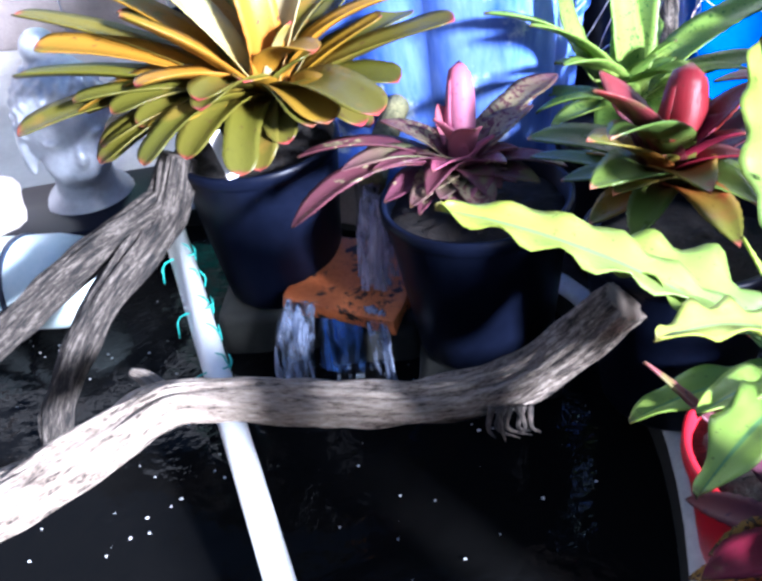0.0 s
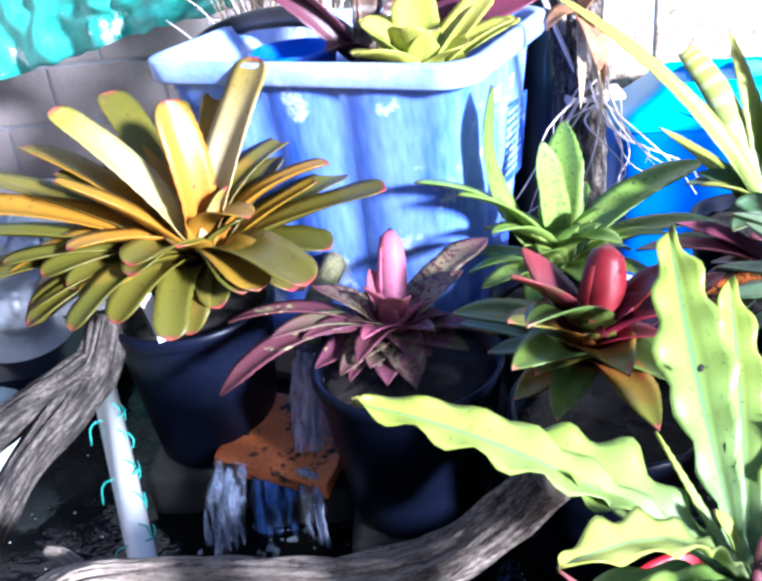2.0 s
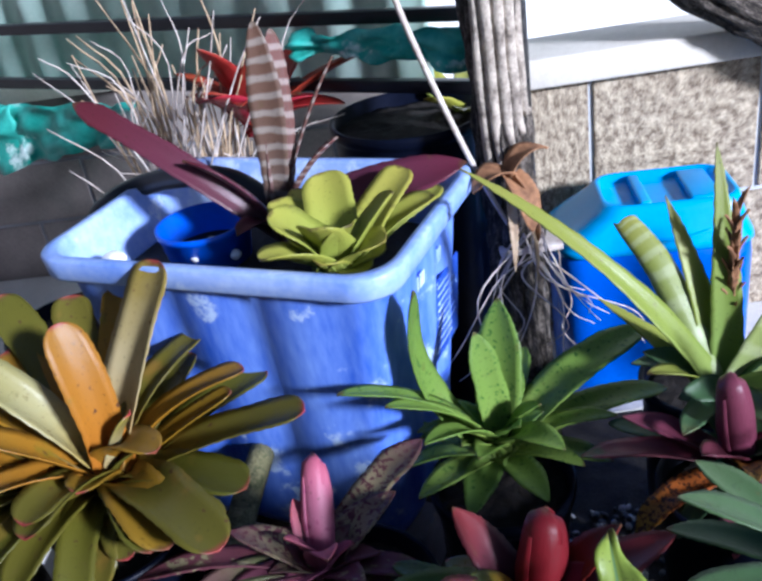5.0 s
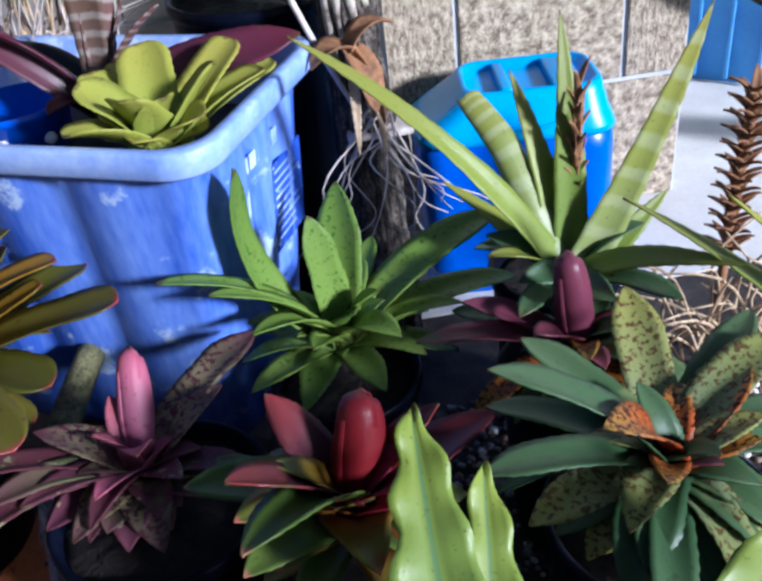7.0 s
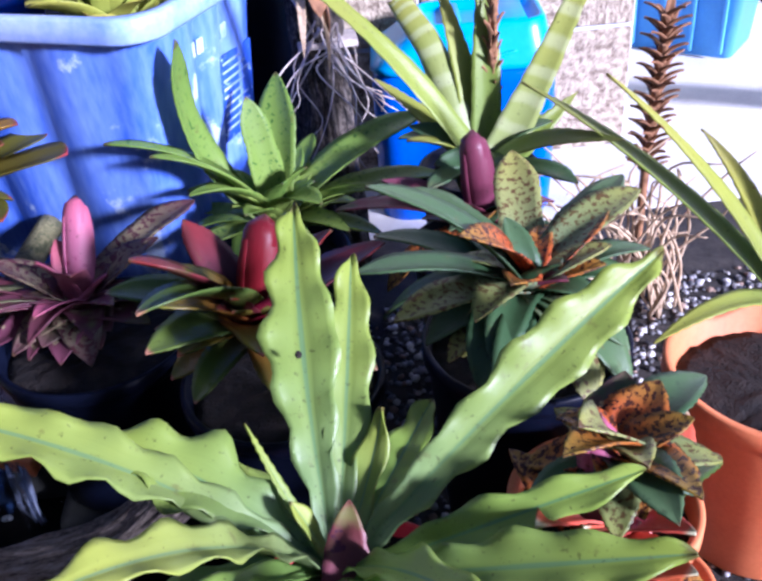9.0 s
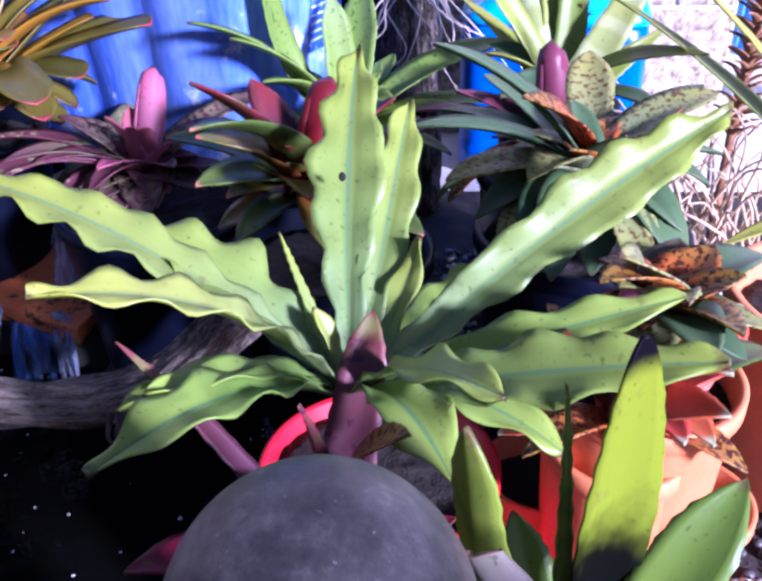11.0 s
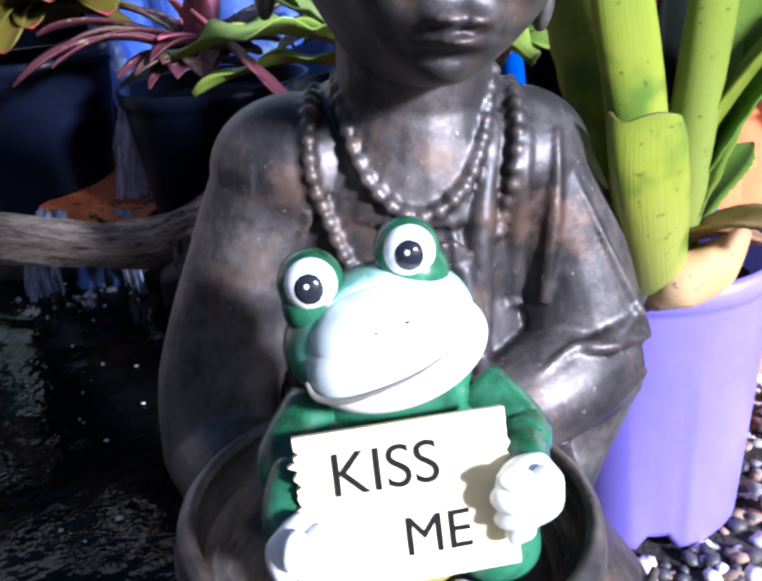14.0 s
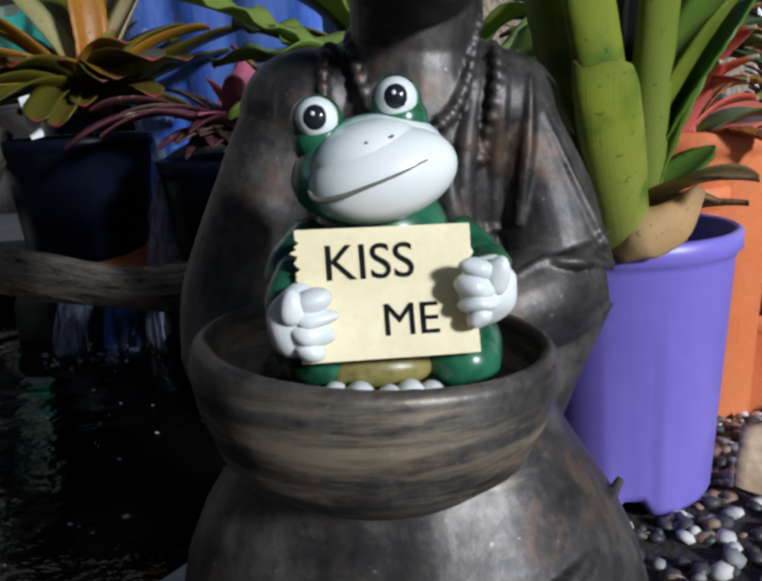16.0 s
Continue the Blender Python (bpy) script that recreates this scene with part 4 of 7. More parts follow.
leaves(plant, LEAF_B, 0.042, [(-130, -9, 0.100, 0.3), (-68, 6, 0.103, 0.3), (-117, 13, 0.109, 0.3)])
leaves(plant, LEAF_B_PINK, 0.034, [(114, 51, 0.114, 0.08), (-142, 69, 0.115, 0.1), (-6, 52, 0.082, 0.1), (-72, 54, 0.134, 0.2)])
heart(plant, (0.007, 0.095, 0.140), 0.0185, LEAF_B_PINK, "flower_cone", "pink rolled cone")
infill(plant, [LEAF_B, LEAF_B_SPOT, LEAF_B_PINK], 7, 0.095, 0.034, 15, 50, 3)
infill(plant, [LEAF_B, LEAF_B_GREEN], 4, 0.1, 0.034, -10, 6, 4)
infill(plant, [LEAF_B, LEAF_B_SPOT, LEAF_B_GREEN], 8, 0.115, 0.05, -2, 14, 41, (210, 370))
plant = thing("red_bromeliad", (0.338, 0.955, 0.365), "crimson and green bromeliad with a glossy red cone", "bromeliad")
leaves(plant, LEAF_C_PLUM, 0.05, [(-141, 52, 0.225, 0.1)])
leaves(plant, LEAF_C_PLUM, 0.05, [(133, 49, 0.170, 0.06), (9, 30, 0.194, 0.06)])
leaves(plant, LEAF_C_GREEN, 0.056, [(175, 24, 0.189, 0.14)])
leaves(plant, LEAF_C, 0.046, [(-146, 40, 0.176, 0.12), (-161, 59, 0.149, 0.1)])
leaves(plant, LEAF_C_GREEN, 0.056, [(-124, 40, 0.230, 0.2), (-137, 24, 0.167, 0.16), (-51, 11, 0.124, 0.2)])
leaves(plant, LEAF_C, 0.06, [(-83, 26, 0.137, 0.2), (-134, 21, 0.128, 0.22)])
leaves(plant, LEAF_C_RED, 0.042, [(14, 49, 0.163, 0.1), (-107, 59, 0.111, 0.15), (-40, 48, 0.128, 0.15)])
leaves(plant, LEAF_C_GREEN, 0.028, [(138, -4, 0.218, 0.08)])
heart(plant, (0.027, 0.047, 0.142), 0.024, LEAF_C_RED, "flower_cone", "glossy crimson cone")
infill(plant, [LEAF_C_RED, LEAF_C_PLUM, LEAF_C], 7, 0.1, 0.042, 25, 60, 5)
infill(plant, [LEAF_C_GREEN, LEAF_C], 9, 0.15, 0.04, -14, 6, 6)
plant = thing("green_bromeliad", (0.354, 1.336, 0.30), "fresh green bromeliad with toothed leaves beside the blue tub", "bromeliad")
leaves(plant, LEAF_H, 0.042, [(-165, 73, 0.348, -0.2, -40)])
leaves(plant, LEAF_H, 0.058, [(24, 23, 0.323, 0.1), (74, 65, 0.252, 0.02)])
leaves(plant, LEAF_H, 0.045, [(128, 82, 0.224, 0.03), (16, 5, 0.303, 0.12), (-140, 40, 0.194, 0.2), (-56, 35, 0.172, 0.22)])
leaves(plant, LEAF_H, 0.032, [(-166, 41, 0.308, 0.16), (-159, 40, 0.171, 0.2), (65, 27, 0.202, 0.05), (-155, 46, 0.255, 0.15), (1, 15, 0.192, 0.15)])
infill(plant, [LEAF_H], 10, 0.14, 0.036, 20, 65, 7)
infill(plant, [LEAF_H], 10, 0.17, 0.036, -10, 12, 8)
plant = thing("strappy_billbergia", (0.70, 1.33, 0.355), "tall strappy lime-green bromeliad with pale bands", "bromeliad")
leaves(plant, LEAF_G_PLAIN, 0.052, [(82, 72, 0.390, 0.02, -1)], POINTED)
leaves(plant, LEAF_G, 0.058, [(10, 63, 0.429, 0.02, 75)], POINTED)
leaves(plant, LEAF_G_PLAIN, 0.042, [(161, 46, 0.539, 0.12, -24), (146, 37, 0.242, 0.1, -25)], POINTED)
tank_leaf(plant, [(0, 0, 0), (-0.035, 0.035, 0.09), (-0.07, 0.09, 0.19), (-0.112, 0.133, 0.262)], [0.018, 0.024, 0.023, 0.019], LEAF_G, "curled_leaf", "pale banded leaf rolled into a tube")
leaves(plant, LEAF_G_PLAIN, 0.05, [(111, 64, 0.325, 0.04, -9)], POINTED)
leaves(plant, LEAF_G_PLAIN, 0.045, [(14, 35, 0.200, 0.1, 60), (-57, 29, 0.300, 0.15, 33)], POINTED)
leaves(plant, LEAF_D, 0.035, [(166, 37, 0.150, 0.2, -28), (-82, 24, 0.150, 0.25, 31), (-150, 29, 0.120, 0.25, -33)])
infill(plant, [LEAF_D, LEAF_G_PLAIN], 9, 0.16, 0.03, 0, 40, 17)
plant = thing("speckled_bromeliad", (0.66, 0.90, 0.42), "blue-green bromeliad with speckled and rusty leaves", "bromeliad")
leaves(plant, LEAF_D_SPOT, 0.046, [(82, 23, 0.222, 0.03, -3)])
leaves(plant, LEAF_D, 0.04, [(170, 39, 0.230, 0.14), (124, 20, 0.206, 0.08), (44, 14, 0.235, 0.05), (155, 16, 0.194, 0.12)])
leaves(plant, LEAF_D_RUST, 0.046, [(-160, 50, 0.138, 0.2), (31, 24, 0.15, 0.08)])
leaves(plant, LEAF_D_RUST, 0.034, [(-13, 25, 0.096, 0.12)])
leaves(plant, LEAF_D, 0.038, [(-120, -5, 0.128, 0.2), (-171, 20, 0.215, 0.14), (-42, 14, 0.092, 0.16), (17, 3, 0.173, 0.12)])
leaves(plant, LEAF_D_SPOT, 0.042, [(-160, 8, 0.174, 0.14), (-129, 18, 0.136, 0.2), (31, 19, 0.203, 0.12)])
leaves(plant, LEAF_F, 0.03, [(-48, 36, 0.066, 0.1)])
infill(plant, [LEAF_D_SPOT, LEAF_D_RUST, LEAF_D], 6, 0.1, 0.03, 25, 60, 9)
infill(plant, [LEAF_D, LEAF_D_SPOT], 9, 0.17, 0.036, -18, 5, 10)
infill(plant, [LEAF_D, LEAF_D_SPOT, LEAF_D], 7, 0.15, 0.046, -24, -6, 47, (195, 345))
plant = thing("maroon_bromeliad", (0.674, 1.20, 0.325), "small maroon bromeliad with a dark red heart", "bromeliad")
leaves(plant, LEAF_F, 0.04, [(177, 16, 0.231, 0.14), (155, 25, 0.180, 0.1), (-141, 45, 0.156, 0.12)])
leaves(plant, LEAF_D, 0.04, [(139, 5, 0.201, 0.12), (-70, 45, 0.121, 0.12)])
leaves(plant, LEAF_D_RUST, 0.03, [(-50, 46, 0.094, 0.15), (-105, 37, 0.130, 0.2)])
heart(plant, (-0.016, 0.02, 0.165), 0.021, LEAF_F, "flower_cone", "dark maroon cone")
infill(plant, [LEAF_F, LEAF_D], 8, 0.1, 0.032, 10, 50, 11)
infill(plant, [LEAF_D, LEAF_F, LEAF_D_RUST], 10, 0.15, 0.034, -25, 5, 12)
plant = thing("rusty_bromeliad", (0.68, 0.64, 0.40), "brown-speckled rusty old bromeliad above the terracotta pot", "bromeliad")
leaves(plant, LEAF_D_SPOT, 0.05, [(-148, 54, 0.102, 0.2), (87, 21, 0.077, 0.1), (-124, 59, 0.064, 0.2)])
leaves(plant, LEAF_D_RUST, 0.045, [(-144, 39, 0.109, 0.25)])
leaves(plant, LEAF_D_RUST, 0.05, [(43, 31, 0.090, 0.1)])
leaves(plant, LEAF_D_RUST, 0.035, [(-71, 26, 0.115, 0.14), (-75, 50, 0.051, 0.2)])
leaves(plant, LEAF_D, 0.04, [(34, 9, 0.141, 0.15), (-83, 16, 0.096, 0.2), (-84, 18, 0.115, 0.18)])
leaves(plant, LEAF_F, 0.05, [(68, 23, 0.096, 0.05)])
infill(plant, [LEAF_D_RUST, LEAF_D_SPOT], 9, 0.075, 0.034, 10, 50, 13)
infill(plant, [LEAF_D_SPOT, LEAF_D_RUST, LEAF_D], 9, 0.085, 0.034, -15, 8, 14)
plant = thing("nest_fern", (0.41, 0.60, 0.34), "bird's nest fern with wavy bright green fronds", "fern")
leaves(plant, LEAF_FERN, 0.075, [(91, 38, 0.375, 0.03)], FROND)
leaves(plant, LEAF_FERN, 0.056, [(79, 36, 0.319, 0.02)], FROND)
leaves(plant, LEAF_FERN, 0.036, [(59, 43, 0.160, -0.06)], FROND)
leaves(plant, LEAF_FERN, 0.068, [(24, 30, 0.430, 0.05, 40)], FROND)
leaves(plant, LEAF_FERN_DARK, 0.046, [(-9, 27, 0.296, 0.08, 40)], FROND)
leaves(plant, LEAF_FERN, 0.056, [(-26, 25, 0.326, 0.1, 45)], FROND)
leaves(plant, LEAF_FERN, 0.066, [(165, 26, 0.402, 0.1)], FROND)
leaves(plant, LEAF_FERN, 0.085, [(157, 29, 0.265, 0.1)], FROND)
leaves(plant, LEAF_FERN, 0.056, [(-144, 39, 0.309, 0.14)], FROND)
leaves(plant, LEAF_FERN_DARK, 0.06, [(-133, 17, 0.255, 0.18)], FROND)
leaves(plant, LEAF_FERN_DARK, 0.046, [(-146, 24, 0.196, 0.16), (-50, 32, 0.214, 0.16)], FROND)
leaves(plant, LEAF_FERN, 0.042, [(135, 22, 0.183, 0.06)], FROND)
leaves(plant, LEAF_FERN_DARK, 0.06, [(-62, 15, 0.188, 0.24)], FROND)
leaves(plant, LEAF_FERN_DARK, 0.05, [(59, 6, 0.234, 0.05)], FROND)
leaves(plant, LEAF_FERN, 0.012, [(128, 48, 0.164, 0.02)], POINTED)
leaves(plant, LEAF_FERN, 0.022, [(147, 66, 0.092, 0.05)], FROND)
leaves(plant, LEAF_FERN_DARK, 0.05, [(-30, 8, 0.2, 0.2), (-165, 8, 0.2, 0.2)], FROND)
bm = bmesh.new()
ball(bm, (0, 0, 0), (0.0035, 0.0012, 0.0048), 12)
part("hole_mark", bm, SOIL, plant, "small dark hole chewed in a frond").location = (-0.013, 0.139, 0.153)
plant = thing("spiky_bromeliad", (0.40, 0.50, 0.20), "slim purple-red spiky bromeliad in front of the fern", "bromeliad")
leaves(plant, LEAF_SPIKE, 0.03, [(164, 53, 0.295, 0.06)], POINTED)
leaves(plant, LEAF_SPIKE, 0.036, [(75, 63, 0.254, 0.05)])
leaves(plant, LEAF_SPIKE, 0.026, [(-119, 82, 0.240, 0.1)], POINTED)
leaves(plant, LEAF_D_RUST, 0.03, [(-39, 71, 0.243, 0.2), (-139, 62, 0.196, 0.25)])
leaves(plant, LEAF_C_RED, 0.034, [(-57, 76, 0.202, 0.2), (-151, 36, 0.206, 0.2)])
infill(plant, [LEAF_SPIKE, LEAF_D_RUST, LEAF_C_RED, LEAF_SPIKE], 11, 0.15, 0.03, -5, 40, 19, (150, 390))
infill(plant, [LEAF_D_RUST, LEAF_C_RED, LEAF_SPIKE], 9, 0.17, 0.036, 30, 62, 43, (200, 350))
plant = thing("yellow_vriesea", (0.55, 0.33, 0.262), "yellow-green bromeliad with thick upright leaves in the purple pot", "bromeliad")
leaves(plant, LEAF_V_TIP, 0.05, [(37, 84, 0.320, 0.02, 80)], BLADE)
leaves(plant, LEAF_V, 0.014, [(101, 84, 0.282, 0.02)], POINTED)
leaves(plant, LEAF_V, 0.032, [(165, 77, 0.270, -0.06, 60)])
leaves(plant, LEAF_V_DEEP, 0.036, [(21, 61, 0.234, 0.2, 30), (-13, 63, 0.190, 0.1, 30)])
leaves(plant, LEAF_V, 0.03, [(-43, 63, 0.197, 0.08, 20), (143, 58, 0.094, 0.05)])
leaves(plant, LEAF_V_DEEP, 0.03, [(107, 63, 0.164, 0.05), (-135, 57, 0.078, 0.06), (39, 31, 0.130, 0.05)])
leaves(plant, DRY_HUSK, 0.012, [(-38, 24, 0.100, 0.15)], POINTED)
leaves(plant, DRY_HUSK, 0.024, [(-41, 29, 0.085, 0.25), (-54, 28, 0.127, 0.2)])
leaves(plant, DRY_HUSK, 0.03, [(-77, 26, 0.070, 0.25)])
tank_leaf(plant, [(0.0, -0.030, 0.004), (-0.012, -0.062, 0.050), (-0.022, -0.088, 0.095), (-0.026, -0.096, 0.130)], [0.02, 0.021, 0.0205, 0.0195], LEAF_V)
tank_leaf(plant, [(0.003, -0.012, 0.008), (-0.018, -0.05, 0.105), (-0.036, -0.07, 0.203)], [0.018, 0.0165, 0.0155], LEAF_V)
tank_leaf(plant, [(0.002, 0.0, 0.018), (-0.020, -0.035, 0.138), (-0.034, -0.055, 0.210), (-0.055, -0.06, 0.256)], [0.013, 0.013, 0.012, 0.009], LEAF_V_PURPLE, label="grey-purple rolled leaf with a bleached tip")
tank_leaf(plant, [(0.012, -0.010, 0.008), (0.012, -0.040, 0.098), (0.014, -0.060, 0.178), (0.018, -0.07, 0.245)], [0.016, 0.0135, 0.012, 0.0105], LEAF_V)
tank_leaf(plant, [(-0.008, -0.046, 0.008), (0.006, -0.052, 0.02), (0.026, -0.052, 0.03), (0.045, -0.045, 0.048)], [0.008, 0.018, 0.015, 0.005], DRY_HUSK, "husk", "pale papery husk at the foot of the leaves")
plant = thing("coral_bromeliad", (0.655, 0.60, 0.30), "coral-red and grey-purple bromeliad beside the fern", "bromeliad")
leaves(plant, LEAF_CORAL, 0.042, [(47, 11, 0.220, 0.06, 25)])
leaves(plant, LEAF_D_RUST, 0.026, [(60, 6, 0.200, 0.05)])
leaves(plant, LEAF_CORAL, 0.036, [(92, -15, 0.180, 0.2), (-53, 55, 0.150, 0.2)])
leaves(plant, LEAF_CORAL, 0.045, [(-61, 44, 0.140, 0.2, 30)])
leaves(plant, LEAF_CORAL, 0.034, [(-142, 56, 0.180, 0.2), (78, 2, 0.160, 0.1)])
leaves(plant, LEAF_CORAL, 0.038, [(-127, 65, 0.130, 0.15)])
leaves(plant, LEAF_CORAL, 0.04, [(-69, 36, 0.130, 0.3), (-47, 68, 0.100, 0.1)])
leaves(plant, LEAF_C_GREEN, 0.03, [(33, 5, 0.200, 0.2)])
heart(plant, (0.01, 0.055, 0.15), 0.018, LEAF_B_PINK, "offset", "pale pink young offset")
infill(plant, [LEAF_CORAL, LEAF_D_RUST], 8, 0.13, 0.032, 0, 45, 15)
plant = thing("pale_bromeliad", (0.15, 1.43, 0.595), "pale yellow-green bromeliad growing in the blue tub", "bromeliad")
leaves(plant, LEAF_T1, 0.068, [(92, 52, 0.178, 0.05), (174, 54, 0.151, 0.12), (-114, 65, 0.132, 0.12), (-149, 37, 0.146, 0.15)], STRAP)
leaves(plant, LEAF_T1, 0.056, [(12, 52, 0.162, 0.05), (42, 38, 0.207, 0.05), (37, 21, 0.230, 0.06), (133, 43, 0.167, 0.08), (-43, 68, 0.117, 0.1), (-33, 43, 0.126, 0.15), (107, 33, 0.188, 0.06), (24, 28, 0.196, 0.1)], STRAP)
infill(plant, [LEAF_T1], 7, 0.1, 0.05, 20, 55, 16, shape=STRAP)
plant = thing("banded_billbergia", (0.05, 1.63, 0.60), "tall brown bromeliad with silver bands and purple straps", "bromeliad")
leaves(plant, LEAF_T2_PURPLE, 0.037, [(170, 41, 0.400, 0.12, -40)])
leaves(plant, LEAF_T2_PURPLE, 0.062, [(-14, 19, 0.346, 0.12, 45)])
leaves(plant, LEAF_T2_PURPLE, 0.032, [(-167, 52, 0.211, 0.1)])
leaves(plant, LEAF_T2, 0.02, [(13, 64, 0.312, 0.05)], POINTED)
leaves(plant, LEAF_T2, 0.03, [(-14, 53, 0.211, 0.1)])
leaves(plant, LEAF_T2_PURPLE, 0.04, [(-116, 26, 0.136, 0.2)])
leaves(plant, LEAF_T2, 0.054, [(23, 86, 0.356, 0.02, 75), (42, 80, 0.340, 0.02, 75)], BLADE)
plant = thing("red_tub_bromeliad", (0.0, 1.95, 0.68), "dark red bromeliad behind the blue tub", "bromeliad")
leaves(plant, LEAF_T3, 0.06, [(-114, 57, 0.250, 0.1), (58, 32, 0.250, 0.1), (-113, 35, 0.220, 0.15)])
leaves(plant, LEAF_T3, 0.05, [(5, 27, 0.287, 0.1), (-74, 59, 0.200, 0.1)])
leaves(plant, LEAF_T3, 0.055, [(-18, 16, 0.200, 0.15)])
infill(plant, [LEAF_T3], 8, 0.18, 0.045, 15, 50, 18)
plant = thing("lime_tub_bromeliad", (0.42, 2.0, 0.62), "lime-yellow bromeliad behind the blue tub", "bromeliad")
leaves(plant, LEAF_T1, 0.04, [(143, 29, 0.240, 0.1), (83, 18, 0.240, 0.1), (-97, 26, 0.200, 0.1), (120, 30, 0.240, 0.1), (-133, 37, 0.160, 0.1)])


# ---- branches, pipe, brick, tub ----
def branch(name, paths, material, label):
    b = thing(name, (0, 0, 0), label, "branch")
    for k, (pts, radii) in enumerate(paths):
        bm = bmesh.new()
        tube(bm, pts, radii, 150, 72, 0.12, 0.24, 3.1 * k + len(pts))
        part("limb" if k == 0 else "side_limb", bm, material, b)
    return b


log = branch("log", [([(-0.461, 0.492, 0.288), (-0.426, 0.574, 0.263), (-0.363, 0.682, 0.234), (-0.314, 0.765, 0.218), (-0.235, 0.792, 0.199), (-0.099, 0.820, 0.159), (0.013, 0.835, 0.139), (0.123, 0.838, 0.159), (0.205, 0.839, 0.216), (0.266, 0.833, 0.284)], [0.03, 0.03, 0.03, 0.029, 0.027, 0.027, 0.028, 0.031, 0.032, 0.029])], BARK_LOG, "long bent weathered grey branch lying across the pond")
rnd = random.Random(3)
bm = bmesh.new()
tube(bm, [(-0.345, 0.835, 0.185), (-0.36, 0.84, 0.205), (-0.378, 0.845, 0.212)], [0.016, 0.011, 0.006], 10, 12, 0.2, 0.1, 4)
part("twig", bm, BARK_LOG, log, "broken pale stub")
for k in range(7):
    x = 0.1 + 0.008 * k
    bm = bmesh.new()
    tube(bm, [(x, 0.8, 0.155), (x + rnd.uniform(-0.012, 0.012), 0.79, 0.128), (x + rnd.uniform(-0.025, 0.025), 0.785, rnd.uniform(0.108, 0.128))], [0.005, 0.003, 0.0012], 8, 6)
    part("twig", bm, BARK_DARK, log, "thin dark twig")
branch("forked_branch", [([(-0.36, 1.19, 0.36), (-0.40, 1.15, 0.27), (-0.50, 1.05, 0.18), (-0.58, 0.95, 0.05), (-0.60, 0.92, -0.1)], [0.026, 0.032, 0.026, 0.025, 0.022]), ([(-0.39, 1.16, 0.29), (-0.55, 1.10, 0.22), (-0.75, 1.0, 0.1), (-0.95, 0.9, 0.02)], [0.03, 0.027, 0.026, 0.024])], BARK_FORK, "dark forked branch leaning on the black pot")

pipe = thing("pvc_pipe", (0, 0, 0), "white plastic pipe with teal string tied round it", "pipe")
bm = bmesh.new()
tube(bm, [(-0.43, 1.25, 0.225), (-0.13, 0.53, 0.02)], [0.0195], 2, 24)
part("tube", bm, PVC, pipe)

brick = thing("broken_brick", (-0.12, 1.17, 0.10), "broken orange clay brick under the water spout", "brick", turn=(10, 4, -20))
bm = bmesh.new()
box(bm, -0.1, 0.105, -0.07, 0.1, -0.016, 0.016, 0.005)
bmesh.ops.subdivide_edges(bm, edges=bm.edges[:], cuts=4, use_grid_fill=True)
for v in bm.verts:
    v.co += Vector((noise.noise(v.co * 40), noise.noise(v.co * 40 + Vector((5, 0, 0))), noise.noise(v.co * 40 + Vector((0, 9, 0))))) * 0.006
part("clay", bm, BRICK_CLAY, brick)

TUB = pose(0.03, 1.587, 0.0, 0, 0, -24.5)
tub = thing("storage_tub", (0.03, 1.587, 0.12), "large sun-bleached blue plastic tub planted with bromeliads", "tub", turn=(0, 0, -24.5))


def rounded(w, d, r, n=6):
    pts = []
    for cx, cy, a0 in ((w - r, -d + r, -90), (w - r, d - r, 0), (-w + r, d - r, 90), (-w + r, -d + r, 180)):
        pts += [(cx + r * math.cos(radians(a0 + 90 * i / n)), cy + r * math.sin(radians(a0 + 90 * i / n))) for i in range(n + 1)]
    return pts


def loft(bm, loops):
    rows = [[bm.verts.new(p) for p in lp] for lp in loops]
    for a, b in zip(rows, rows[1:]):
        m = len(a)
        for i in range(m):
            bm.faces.new((a[i], a[(i + 1) % m], b[(i + 1) % m], b[i]))
    return rows


H = 0.555


def fluted(w, d, r, z, depth):
    """A rounded rectangle whose sides swell in broad shallow flutes."""
    out = []
    for x, y in rounded(w, d, r, 8):
        out.append((x, y, z))
    full = []
    for k, a in enumerate(out):
        b = out[(k + 1) % len(out)]
        m = 24 if (Vector(b) - Vector(a)).length > 0.1 else 1
        for i in range(m):
            p = Vector(a).lerp(Vector(b), i / m)
            if m > 1:
                side = (Vector(b) - Vector(a)).normalized().cross(Vector((0, 0, 1)))
                p += side * depth * abs(math.sin(i / m * math.pi * 3)) ** 1.1
            full.append(tuple(p))
    return full


bm = bmesh.new()
secs = [(0.226, 0.14, 0.05, 0.0, 0.004), (0.232, 0.145, 0.05, 0.03, 0.014), (0.28, 0.188, 0.055, H - 0.055, 0.014), (0.292, 0.2, 0.06, H - 0.032, 0.0), (0.292, 0.2, 0.06, H - 0.015, 0.0)]
rows = loft(bm, [fluted(*q) for q in secs])
bm.faces.new(rows[0][::-1])
part("shell", bm, TUB_BLUE, tub)
bm = bmesh.new()
secs = [(0.29, 0.198, 0.06, H - 0.038), (0.304, 0.212, 0.062, H - 0.038), (0.307, 0.215, 0.064, H - 0.034), (0.31, 0.218, 0.066, H - 0.004), (0.307, 0.215, 0.064, H), (0.292, 0.2, 0.06, H), (0.288, 0.196, 0.058, H - 0.005), (0.24, 0.145, 0.05, 0.3)]
loft(bm, [[(x, y, z) for x, y in rounded(w, d, r, 8)] for w, d, r, z in secs])
